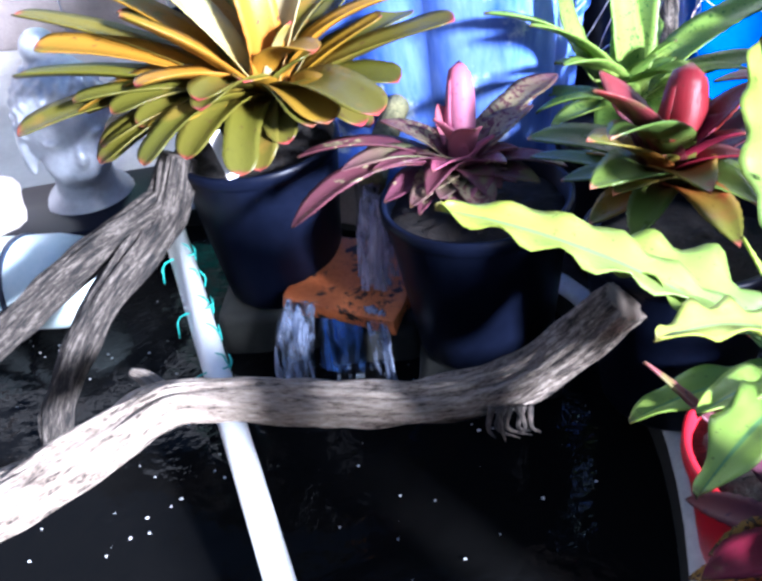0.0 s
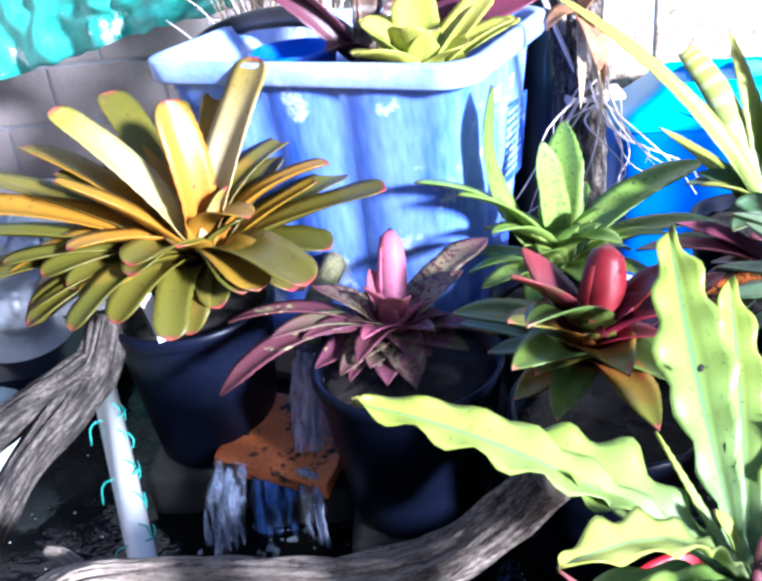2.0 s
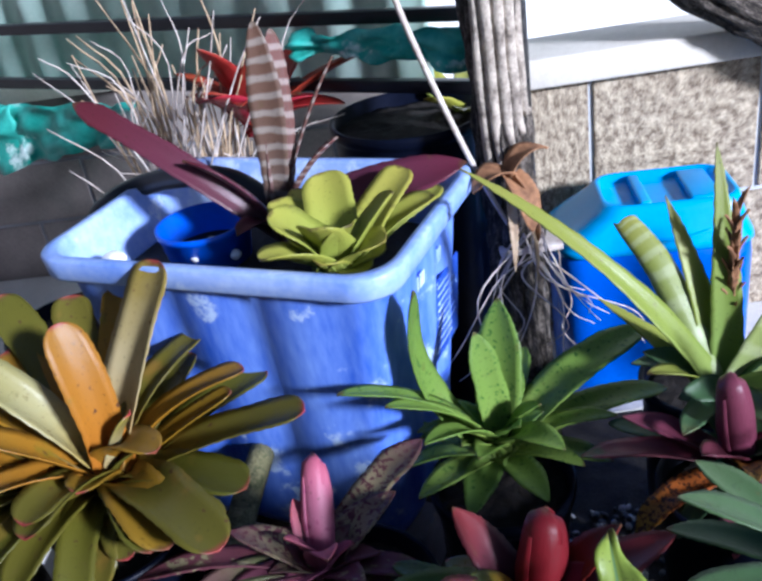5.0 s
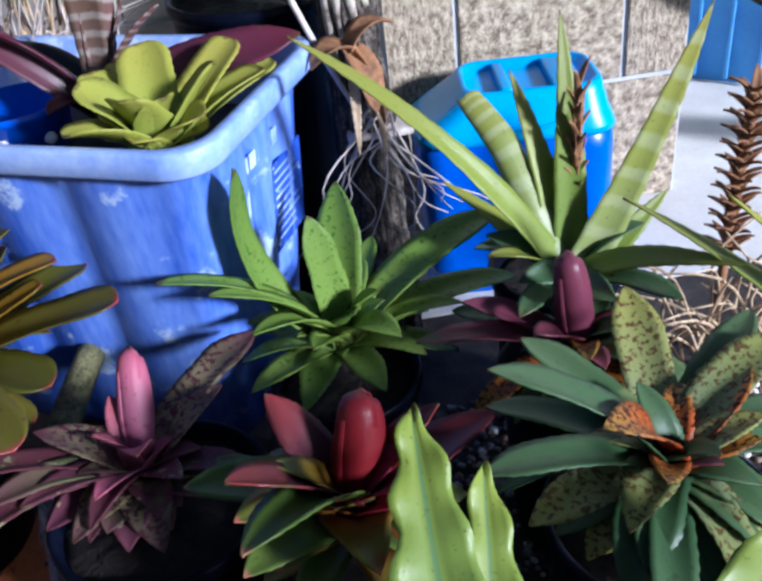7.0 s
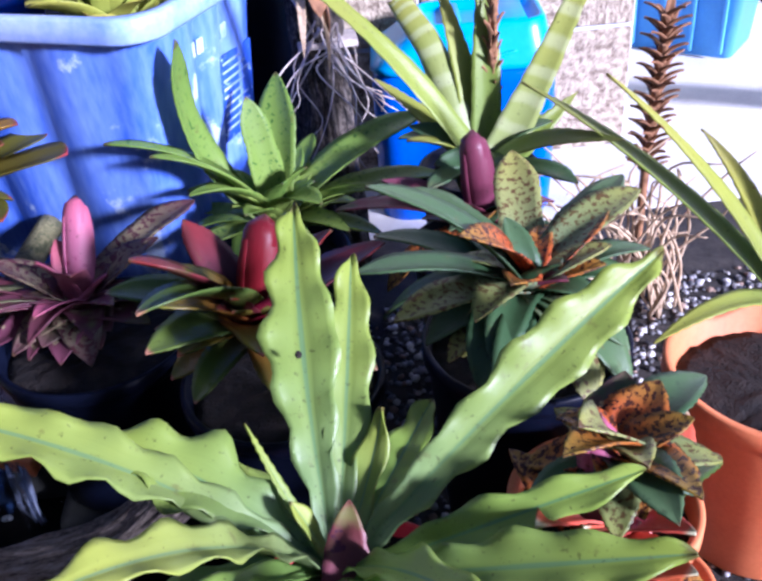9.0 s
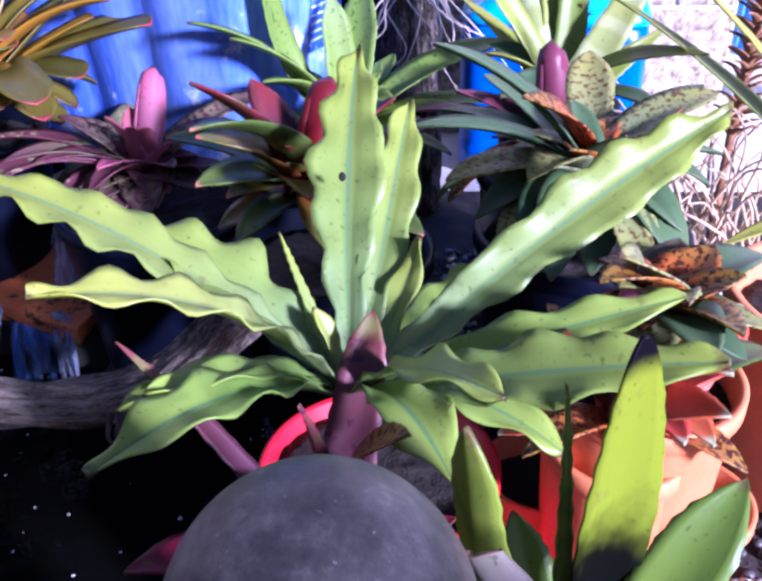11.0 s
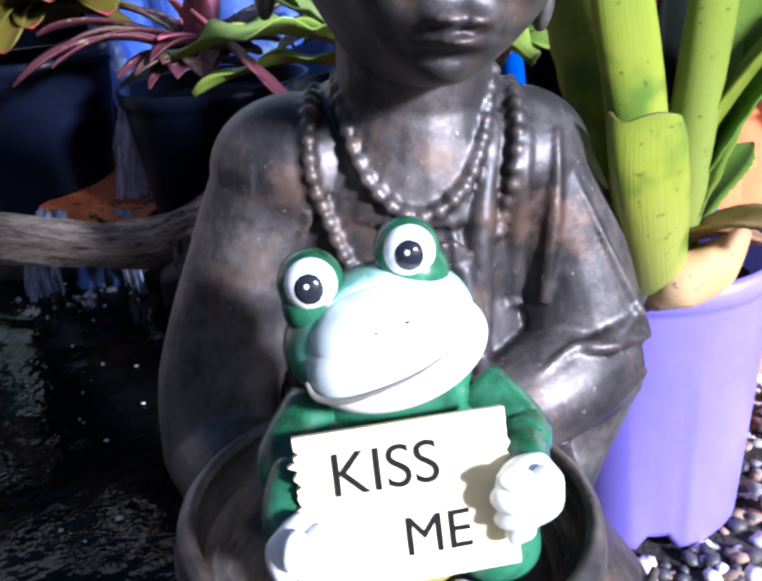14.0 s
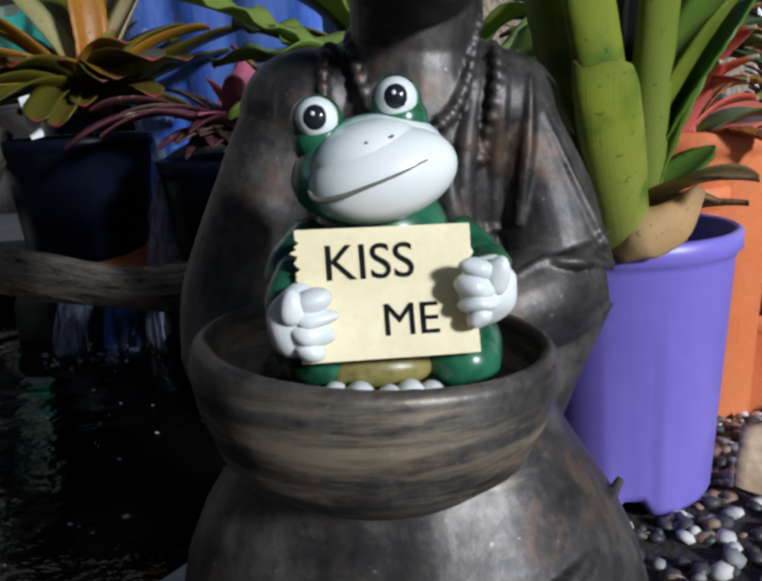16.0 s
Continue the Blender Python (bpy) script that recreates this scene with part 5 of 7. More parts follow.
part("rim", bm, TUB_RIM, tub, "thick rolled rim, faded by the sun")

bm = bmesh.new()
box(bm, -0.002, 0.002, -0.05, 0.065, -0.075, 0.075, 0.0015)
patch = part("moulded_label", bm, TUB_LABEL, tub, "dark blue moulded label")
patch.matrix_basis = pose(0.276, 0.06, 0.35, 0, 5.5, 0)
bm = bmesh.new()
for k in range(9):
    box(bm, 0.002, 0.003, -0.042, 0.02 + 0.034 * math.sin(k * 2.3) ** 2, 0.06 - 0.0145 * k, 0.064 - 0.0145 * k)
bars = part("label_print", bm, TUB_RIM, patch)
bm = bmesh.new()
for k in range(5):
    box(bm, -0.001, 0.0022, -0.075 + 0.026 * k, -0.056 + 0.026 * k, 0.0, 0.024, 0.001)
raised = part("raised_lettering", bm, TUB_RIM, tub, "pale raised bars")
raised.matrix_basis = pose(0.2822, 0.0, 0.452, 0, 5.5, 0)


# ---- statue, frog, sign ----
from mathutils.bvhtree import BVHTree


def fused(name, bm, material, label, category, voxel, rounds, place, turn=(0, 0, 0)):
    """Overlapping rounded masses fused into one skin."""
    ob = part(name, bm, material, None, label)
    ob.matrix_world = pose(*place, *turn)
    tagged(ob, category=category)
    r = ob.modifiers.new("fuse", "REMESH")
    r.mode, r.voxel_size, r.use_smooth_shade = "VOXEL", voxel, True
    s = ob.modifiers.new("soften", "SMOOTH")
    s.factor, s.iterations = 0.5, rounds
    return ob


def spin(bm, since, m):
    """Moves the vertices made since that count by the matrix m."""
    bm.verts.ensure_lookup_table()
    for v in bm.verts[since:]:
        v.co = m @ v.co


def bell(v, c, w):
    return math.exp(-((v - c) / w) ** 2)


def ramp01(v, a, b):
    k = min(1.0, max(0.0, (v - a) / (b - a)))
    return k * k * (3 - 2 * k)


def face_relief(x, z):
    """How far the face stands out at a place: closed lids, broad nose, full lips, round chin."""
    ax = abs(x)
    h = 0.0022 * bell(z, -0.0135, 0.0075) * bell(ax, 0.027, 0.022)
    h -= 0.0088 * bell(z, -0.0275, 0.0085) * bell(ax, 0.027, 0.017)
    h += 0.0066 * bell(z, -0.0335, 0.0072) * bell(ax, 0.0275, 0.013)
    h -= 0.0070 * bell(z, -0.0400 + 7 * (ax - 0.0275) ** 2, 0.0021) * math.exp(-((ax - 0.0275) / 0.0135) ** 4)
    h -= 0.0030 * bell(z, -0.0285 - 9 * (ax - 0.0275) ** 2, 0.0018) * bell(ax, 0.0275, 0.0125)
    h -= 0.0020 * bell(z, -0.045, 0.004) * bell(ax, 0.026, 0.012)
    h -= 0.0034 * bell(z, -0.029, 0.010) * bell(ax, 0.0155, 0.0055)
    h += 0.0065 * bell(z, -0.064, 0.018) * bell(ax, 0.036, 0.019)
    h += (0.001 + 0.0155 * ramp01(-z, 0.024, 0.056)) * math.exp(-(ax / 0.0084) ** 2.4) * ramp01(z, -0.067, -0.059) * ramp01(-z, 0.01, 0.034)
    h += 0.0076 * bell(z, -0.0575, 0.0058) * bell(ax, 0.0105, 0.0050)
    h -= 0.0034 * bell(z, -0.0638, 0.0022) * bell(ax, 0.0075, 0.0038)
    h -= 0.0026 * bell(z, -0.071, 0.006) * bell(ax, 0.0215, 0.0045)
    h += 0.0055 * bell(z, -0.082, 0.0115) * bell(x, 0, 0.017)
    h -= 0.0022 * bell(z, -0.0705, 0.004) * bell(x, 0, 0.0032)
    h += 0.0058 * bell(z, -0.0780, 0.0032) * (bell(ax, 0.0050, 0.0058) + 0.5 * bell(ax, 0.0115, 0.0045))
    h -= 0.0085 * bell(z, -0.0826 - 8 * ax * ax, 0.0019) * bell(x, 0, 0.0145)
    h += 0.0066 * bell(z, -0.0872, 0.0034) * bell(x, 0, 0.0100)
    h -= 0.0046 * bell(z, -0.0942, 0.0032) * bell(x, 0, 0.012)
    h += 0.0078 * bell(z, -0.108, 0.0085) * bell(x, 0, 0.0135)
    return h


def head(bm):
    """A bowed child's head, drawn as one closed skin."""
    k = len(bm.verts)
    globe(bm, 200, 150)
    bm.verts.ensure_lookup_table()
    for v in bm.verts[k:]:
        u = v.co.copy()
        x, y = u.x * 0.075, u.y * 0.08
        z = u.z * (0.0745 if u.z > 0 else 0.107)
        if u.z < 0 and u.y < 0:
            y *= ((1 - u.z ** 4) / max(1e-6, 1 - u.z ** 2)) ** 0.5
        if u.y < 0:
            y -= (0.013 * ramp01(-z, -0.045, 0.03) + 0.014 * ramp01(-z, 0.0, 0.07)) * ramp01(-u.y, 0.0, 0.6)
        x *= 1 + 0.02 * bell(z, -0.03, 0.03) - 0.13 * ramp01(-z, 0.02, 0.085)
        if u.y < -0.15:
            y -= face_relief(x, z - 0.0145) * ramp01(-u.y, 0.15, 0.5)
        v.co = Vector((x, y, z))
    for s in (-1, 1):
        ball(bm, (s * 0.0755, 0.012, -0.04), (0.006, 0.014, 0.021), 24)
        ball(bm, (s * 0.0735, 0.008, -0.066), (0.006, 0.009, 0.016), 20)
        ball(bm, (s * 0.0715, 0.001, -0.05), (0.005, 0.006, 0.008), 16)
    spin(bm, k, Matrix.Translation((0.0030, -0.01, 0.4985)) @ Matrix.Rotation(radians(10), 4, "Z") @ Matrix.Rotation(radians(8), 4, "Y") @ Matrix.Rotation(radians(2.5), 4, "X"))


def laid(tree, bm, points, radii, n=40, ring=10, out=0.0):
    """A ridge that follows the skin: (x, z) points carried forward onto it."""
    path = []
    for p in spline([(x, 0, z) for x, z in points], n):
        hit = tree.ray_cast(Vector((p.x, -0.5, p.z)), Vector((0, 1, 0)))[0]
        if hit:
            path.append(hit + Vector((0, -out, 0)))
    tube(bm, [tuple(q) for q in path], radii, n, ring, smooth_path=False)


def monk():
    bm = bmesh.new()
    # neck and body under a robe
    tube(bm, [(-0.004, -0.002, 0.43), (-0.008, 0.006, 0.385), (-0.014, 0.015, 0.33)], [0.043, 0.042, 0.06], 8, 28)
    ball(bm, (-0.02, 0.022, 0.3), (0.082, 0.062, 0.1), 48)
    ball(bm, (-0.02, 0.02, 0.2), (0.085, 0.07, 0.13), 48)
    ball(bm, (-0.012, 0.022, 0.372), (0.062, 0.045, 0.026), 32)
    # one arm hanging, the other bent, both going round the bowl
    ball(bm, (-0.078, 0.012, 0.345), (0.05, 0.045, 0.042), 32)
    tube(bm, [(-0.082, 0.012, 0.345), (-0.113, 0.004, 0.29), (-0.137, -0.012, 0.225), (-0.138, -0.035, 0.182)], [0.042, 0.036, 0.037, 0.035], 24, 28)
    tube(bm, [(-0.138, -0.03, 0.188), (-0.115, -0.075, 0.182), (-0.085, -0.1, 0.178)], [0.036, 0.031, 0.026], 16, 24)
    ball(bm, (0.045, 0.018, 0.338), (0.046, 0.045, 0.042), 32)
    tube(bm, [(0.046, 0.018, 0.34), (0.07, 0.012, 0.285), (0.082, 0.004, 0.222)], [0.042, 0.039, 0.042], 20, 28)
    tube(bm, [(0.084, 0.002, 0.218), (0.054, -0.032, 0.214), (0.018, -0.052, 0.208)], [0.042, 0.034, 0.027], 18, 28)
    tube(bm, [(0.09, 0.006, 0.215), (0.07, -0.006, 0.165), (0.046, -0.02, 0.12)], [0.036, 0.03, 0.03], 14, 24)
    # sleeve folds at the bent elbow
    for q in range(3):
        tube(bm, [(0.118 - 0.004 * q, -0.006 - 0.01 * q, 0.255 - 0.018 * q), (0.09 - 0.006 * q, -0.036, 0.243 - 0.014 * q), (0.045, -0.045, 0.236 - 0.008 * q)], [0.0025, 0.006, 0.003], 16, 10)
    # lap: a spreading skirt of robe
    k = len(bm.verts)
    lathe(bm, [(0, 0.0), (0.158, 0.0), (0.157, 0.03), (0.15, 0.06), (0.137, 0.09), (0.118, 0.12), (0.1, 0.15), (0.09, 0.19), (0, 0.2)], 96)
    bm.verts.ensure_lookup_table()
    for v in bm.verts[k:]:
        a = math.atan2(v.co.y, v.co.x)
        g = 1 + 0.03 * noise.noise(Vector((math.cos(a) * 3.1, math.sin(a) * 3.1, v.co.z * 9)))
        v.co.x, v.co.y = v.co.x * g, v.co.y * g * 0.82
    spin(bm, k, Matrix.Translation((-0.025, -0.055, 0)))
    for q in range(4):
        tube(bm, [(0.115 - 0.02 * q, -0.06 - 0.022 * q, 0.1 - 0.012 * q), (0.06 - 0.02 * q, -0.15, 0.075 - 0.014 * q), (-0.03, -0.176 - 0.003 * q, 0.06 - 0.017 * q)], [0.003, 0.007, 0.003], 20, 10)
        tube(bm, [(-0.155 + 0.02 * q, -0.07 - 0.022 * q, 0.085 - 0.012 * q), (-0.1 + 0.02 * q, -0.15, 0.066 - 0.012 * q), (-0.02, -0.176 - 0.003 * q, 0.05 - 0.015 * q)], [0.003, 0.006, 0.003], 20, 10)
    tree = BVHTree.FromBMesh(bm)
    # robe edge, vertical folds below the beads, drapery on one shoulder
    for q, (x0, x1) in enumerate(((-0.027, -0.036), (-0.009, -0.014), (0.006, 0.002))):
        laid(tree, bm, [(x0, 0.333 - 0.007 * q), (x0 - 0.004 + 0.003 * q, 0.29), (x1, 0.22)], [0.001, 0.0035 + 0.0012 * q, 0.005], 30, 10)
    # palms pressed together below the beads
    at = tree.ray_cast(Vector((0.0, -0.5, 0.282)), Vector((0, 1, 0)))[0]
    for s in (-1, 1):
        tube(bm, [(0.002 + s * 0.011, at.y - 0.002, 0.25), (0.002 + s * 0.0085, at.y - 0.011, 0.28), (0.003 + s * 0.0065, at.y - 0.013, 0.301)], [0.011, 0.0095, 0.006], 14, 16)
        for q in range(3):
            tube(bm, [(0.003 + s * (0.0035 + 0.0045 * q), at.y - 0.015 + 0.002 * q, 0.283), (0.003 + s * (0.003 + 0.0042 * q), at.y - 0.0155 + 0.002 * q, 0.316 - 0.004 * q)], [0.0036, 0.0026], 10, 10)
    laid(tree, bm, [(0.075, 0.335), (0.094, 0.29), (0.112, 0.25), (0.121, 0.228)], [0.001, 0.003, 0.004, 0.0025], 30, 12)
    laid(tree, bm, [(0.121, 0.232), (0.1, 0.24), (0.07, 0.244), (0.045, 0.236)], [0.002, 0.004, 0.0035, 0.001], 30, 12)
    laid(tree, bm, [(0.034, 0.37), (0.022, 0.32), (0.018, 0.27), (0.016, 0.23)], [0.004, 0.008, 0.009, 0.006], 30, 12)
    laid(tree, bm, [(0.05, 0.365), (0.043, 0.32), (0.04, 0.26)], [0.003, 0.006, 0.005], 30, 10)
    laid(tree, bm, [(0.066, 0.36), (0.062, 0.315), (0.056, 0.265)], [0.002, 0.005, 0.004], 30, 10)
    laid(tree, bm, [(-0.07, 0.33), (-0.078, 0.3), (-0.06, 0.285), (-0.03, 0.282)], [0.002, 0.004, 0.002], 30, 10)
    # two strings of beads lying on the chest
    for strand, r in (([(-0.05, 0.415), (-0.051, 0.404), (-0.047, 0.378), (-0.035, 0.345), (-0.012, 0.327), (0.012, 0.337), (0.025, 0.36), (0.033, 0.39), (0.035, 0.4)], 0.0047), ([(-0.06, 0.41), (-0.065, 0.378), (-0.065, 0.347), (-0.056, 0.314), (-0.045, 0.29), (-0.03, 0.278)], 0.0048), ([(0.046, 0.4), (0.046, 0.385), (0.044, 0.36), (0.038, 0.33), (0.03, 0.306)], 0.0048)):
        way, gone = spline([(x, 0, z) for x, z in strand], 400), 1.0
        last = None
        for p in way:
            hit = tree.ray_cast(Vector((p.x, -0.5, p.z)), Vector((0, 1, 0)))[0]
            if hit and (last is None or (hit - last).length > r * 1.9):
                ball(bm, tuple(hit + Vector((0, -r * 0.4, 0))), r, 10)
                last = hit
    # begging bowl held in front
    k = len(bm.verts)
    lathe(bm, [(0, 0.158), (0.05, 0.162), (0.08, 0.178), (0.093, 0.2), (0.0955, 0.215), (0.0945, 0.221), (0.099, 0.2235), (0.104, 0.219), (0.1055, 0.206), (0.102, 0.188), (0.09, 0.164), (0.066, 0.146), (0.035, 0.136), (0, 0.134)], 96)
    bm.verts.ensure_lookup_table()
    for v in bm.verts[k:]:
        v.co.xy *= 1 + 0.012 * noise.noise(Vector((v.co.x * 9, v.co.y * 9, v.co.z * 60)))
    spin(bm, k, Matrix.Translation((-0.034, -0.15, 0.232)) @ Matrix.Rotation(radians(4.5), 4, "Y") @ Matrix.Diagonal((0.915, 0.915, 1, 1)) @ Matrix.Translation((0, 0, -0.2235)))
    head(bm)
    spin(bm, 0, Matrix.Scale(NEAR, 4))
    return bm


NEAR = 0.902
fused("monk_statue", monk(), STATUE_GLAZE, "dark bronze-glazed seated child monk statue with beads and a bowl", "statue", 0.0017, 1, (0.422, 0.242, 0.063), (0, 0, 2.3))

FROG_GREEN = surface("frog_green", (0.008, 0.045, 0.018), (0.035, 0.17, 0.085), rough=0.26, scale=26, fine=110, bump=0.12, rough_var=0.15, contrast=(0.4, 0.62), wear=((0.16, 0.36, 0.26), 22, 0.66))
FROG_WHITE = surface("frog_white", (0.62, 0.68, 0.68), (0.85, 0.87, 0.86), rough=0.25, scale=16, fine=80, bump=0.08)
FROG_BLACK = surface("frog_black", (0.008, 0.01, 0.014), (0.02, 0.022, 0.03), rough=0.12, bump=0.02)



def frog_face():
    """Glaze sprayed from green over teal to white on the muzzle."""
    m, n, l, b = blank("frog_face")
    co = n.new("ShaderNodeTexCoord").outputs["Object"]
    mp = n.new("ShaderNodeMapping")
    mp.vector_type = "TEXTURE"
    l.new(co, mp.inputs["Vector"])
    mp.inputs["Location"].default_value = (-0.001, -0.024, 0.1135)
    mp.inputs["Rotation"].default_value = (radians(-6), radians(-14), 0)
    mp.inputs["Scale"].default_value = (0.040, 0.045, 0.0325)
    ln = n.new("ShaderNodeVectorMath")
    ln.operation = "LENGTH"
    l.new(mp.outputs["Vector"], ln.inputs[0])
    rag = noise_tex(n, l, co, 70.0, 4.0, 0.6)
    d = calc(n, l, "MULTIPLY_ADD", rag, 0.3, calc(n, l, "SUBTRACT", ln.outputs["Value"], 0.15))
    r = ramp(n, [(0.74, (0.82, 0.85, 0.84)), (0.9, (0.62, 0.75, 0.72)), (1.0, (0.16, 0.4, 0.33))])
    l.new(calc(n, l, "MULTIPLY", d, 1.0), r.inputs["Fac"])
    deep = ramp(n, [(0.4, (0.012, 0.075, 0.035)), (0.62, (0.05, 0.2, 0.11))])
    l.new(noise_tex(n, l, co, 45.0, 4.0, 0.6), deep.inputs["Fac"])
    col = mix(n, l, step(n, l, d, 0.95, 1.16), r.outputs["Color"], deep.outputs["Color"])
    l.new(col, b.inputs["Base Color"])
    b.inputs["Roughness"].default_value = 0.26
    add_bump(n, l, b, rag, 0.08, 0.001)
    return m


FROG_FACE = frog_face()
FROG_OCHRE = surface("frog_ochre", (0.1, 0.1, 0.025), (0.34, 0.28, 0.09), rough=0.35, scale=30, fine=120, bump=0.1)
FROG_LINE = surface("frog_line", (0.12, 0.12, 0.1), (0.25, 0.24, 0.2), rough=0.5)


def frog():
    """A seated glazed frog figurine, one mesh with painted areas as slots: 0 green, 1 white, 2 black, 3 grey line, 4 sprayed face, 5 ochre belly."""
    bm = bmesh.new()

    def blob(slot, c, r, seg=28, turn=None):
        k = len(bm.faces)
        ball(bm, c, r, seg, turn)
        bm.faces.ensure_lookup_table()
        for f in bm.faces[k:]:
            f.material_index = slot

    def cord(slot, pts, radii, n=14, ring=10):
        k = len(bm.faces)
        tube(bm, pts, radii, n, ring)
        bm.faces.ensure_lookup_table()
        for f in bm.faces[k:]:
            f.material_index = slot

    lump = random.Random(12)
    blob(0, (0, 0.012, 0.04), (0.046, 0.04, 0.045))
    blob(0, (0, 0.02, 0.075), (0.036, 0.032, 0.03))
    head_from = len(bm.verts)
    blob(4, (0, 0.004, 0.0), (0.0375, 0.03, 0.025), 40)
    blob(4, (0.003, -0.0125, -0.0045), (0.0345, 0.0235, 0.0208), 40)
    blob(4, (-0.001, -0.0095, 0.0045), (0.027, 0.0228, 0.0172), 40)
    cord(3, [(-0.0315, -0.0185, -0.0025), (-0.0295, -0.0240, -0.0070), (-0.02, -0.0322, -0.0082), (-0.006, -0.0362, -0.0068), (0.008, -0.0366, -0.0050), (0.018, -0.0335, -0.0030), (0.024, -0.0300, -0.0022)], [0.0007, 0.0015, 0.0012, 0.0008, 0.0006, 0.0005, 0.0003], 40, 6)
    for s in (-1, 1):
        blob(0, (s * 0.0187, 0.001, 0.0265), (0.0125, 0.0125, 0.0128))
        blob(0, (s * 0.0187, 0.002, 0.0175), (0.0135, 0.0135, 0.014))
        blob(1, (s * 0.0187, -0.0045, 0.0275), (0.0099, 0.0093, 0.0101))
        blob(2, (s * 0.0187 - 0.0006, -0.0107, 0.0278), (0.006, 0.0036, 0.0062), 20)
        # small white bead on the pupil, a modelled eye highlight
        blob(1, (s * 0.0187 - 0.0018, -0.0141, 0.0298), (0.001, 0.0006, 0.001), 10)
        blob(3, (0.003 + s * 0.0058, -0.0305, 0.011), (0.0009, 0.0006, 0.0007), 8)
    bm.verts.ensure_lookup_table()
    turn = Matrix.Translation((-0.008, 0.002, 0.111)) @ Matrix.Rotation(radians(-14), 4, "Y") @ Matrix.Rotation(radians(-6), 4, "X") @ Matrix.Scale(1.07, 4)
    for v in bm.verts[head_from:]:
        v.co = turn @ v.co
    for s in (-1, 1):
        cord(0, [(s * 0.036, 0.012, 0.075), (s * 0.05, -0.006, 0.062), (s * 0.046, -0.02, 0.058 + s * 0.006)], [0.013, 0.0125, 0.011])
        blob(0, (s * 0.036, -0.006, 0.022), (0.022, 0.03, 0.02))
        hx, hy, hz = (-0.047, -0.052, 0.047) if s < 0 else (0.038, -0.049, 0.058)
        cord(0, [(s * 0.046, -0.015, 0.062), (hx * 1.12, hy * 0.6, hz + 0.004), (hx * 1.02, hy * 0.85, hz)], [0.012, 0.011, 0.01])
        palm = len(bm.verts)
        blob(1, (hx + s * 0.002, hy + 0.004, hz), (0.0135, 0.01, 0.0165), 24)
        for q in range(4):
            up = 0.0115 - 0.0076 * q
            long = (0.0085, 0.0105, 0.0095, 0.007)[q]
            k = Matrix.Rotation(radians(s * (14 - 12 * q)), 3, "Y")
            blob(1, (hx - s * (0.0055 - 0.001 * abs(q - 1)), hy - 0.0042, hz + up), (long, 0.0062, 0.0051), 18, k)
        blob(1, (hx + s * 0.0045, hy - 0.005, hz + 0.009), (0.0058, 0.0055, 0.0085), 16)
        bm.verts.ensure_lookup_table()
        for v in bm.verts[palm:]:
            v.co += noise.noise_vector(v.co * 85) * 0.0022
    for q, (x, y, r) in enumerate(((-0.031, -0.037, 0.0068), (-0.02, -0.043, 0.0072), (-0.006, -0.044, 0.0062), (0.004, -0.043, 0.007), (0.015, -0.041, 0.0062))):
        blob(1, (x, y, 0.0075 + 0.0012 * (q % 2)), (r, 0.0095, r * 0.95), 16)
    blob(5, (-0.008, -0.027, 0.017), (0.026, 0.012, 0.011), 24)
    blob(0, (0.034, -0.02, 0.018), (0.02, 0.022, 0.017), 24)
    return bm


fg = part("frog_figurine", frog(), [FROG_GREEN, FROG_WHITE, FROG_BLACK, FROG_LINE, FROG_FACE, FROG_OCHRE], None, "glossy green and white ceramic frog figurine seated in the bowl")
fg.matrix_world = pose(0.402, 0.097, 0.2495, 0, 3, 13.3) @ Matrix.Scale(NEAR, 4)
tagged(fg, category="figurine")

sign = thing("message_sign", (0.407, 0.063, 0.301), "cream painted wooden sign lettered in black, held by the frog", "sign", turn=(-21, 2, 14.3))
sign.matrix_world = sign.matrix_world @ Matrix.Scale(NEAR, 4)
bm = bmesh.new()
W, Hh, nn = 0.0415, 0.0308, 40
edge = [(-W + (0.0045 * noise.noise(Vector((i * 0.62, 2, 0))) if 2 < i < nn - 2 else 0), -Hh + 2 * Hh * i / nn) for i in range(nn + 1)]
edge2 = [(W + (0.002 * noise.noise(Vector((i * 0.5, 7, 0))) if i < nn // 2 else 0), Hh - 2 * Hh * i / nn) for i in range(nn + 1)]
outline = edge + edge2
f = bm.faces.new([bm.verts.new((x, -0.002, z)) for x, z in outline])
ex = bmesh.ops.extrude_face_region(bm, geom=[f])
for v in ex["geom"]:
    if isinstance(v, bmesh.types.BMVert):
        v.co.y += 0.005
bmesh.ops.recalc_face_normals(bm, faces=bm.faces[:])
part("board", bm, SIGN_CREAM, sign, "cream board with chipped edges", False)


def lettering(text, parent, x, z, size, material, m=Matrix(), y=-0.0024):
    cu = bpy.data.curves.new("lettering", "FONT")
    cu.body, cu.size, cu.extrude = text, size, 0.0003
    tmp = bpy.data.objects.new("lettering", cu)
    scene.collection.objects.link(tmp)
    bpy.context.view_layer.update()
    me = bpy.data.meshes.new_from_object(tmp.evaluated_get(bpy.context.evaluated_depsgraph_get()))
    bpy.data.objects.remove(tmp)
    me.materials.clear()
    me.materials.append(material)
    ob = new("lettering", me)
    ob.parent = parent
    ob.matrix_basis = m @ pose(x, y, z, 90, 0, 0)
    return ob


lettering("KISS", sign, -0.0295, 0.0065, 0.0238, INK)
lettering("ME", sign, -0.004, -0.0205, 0.0215, INK)


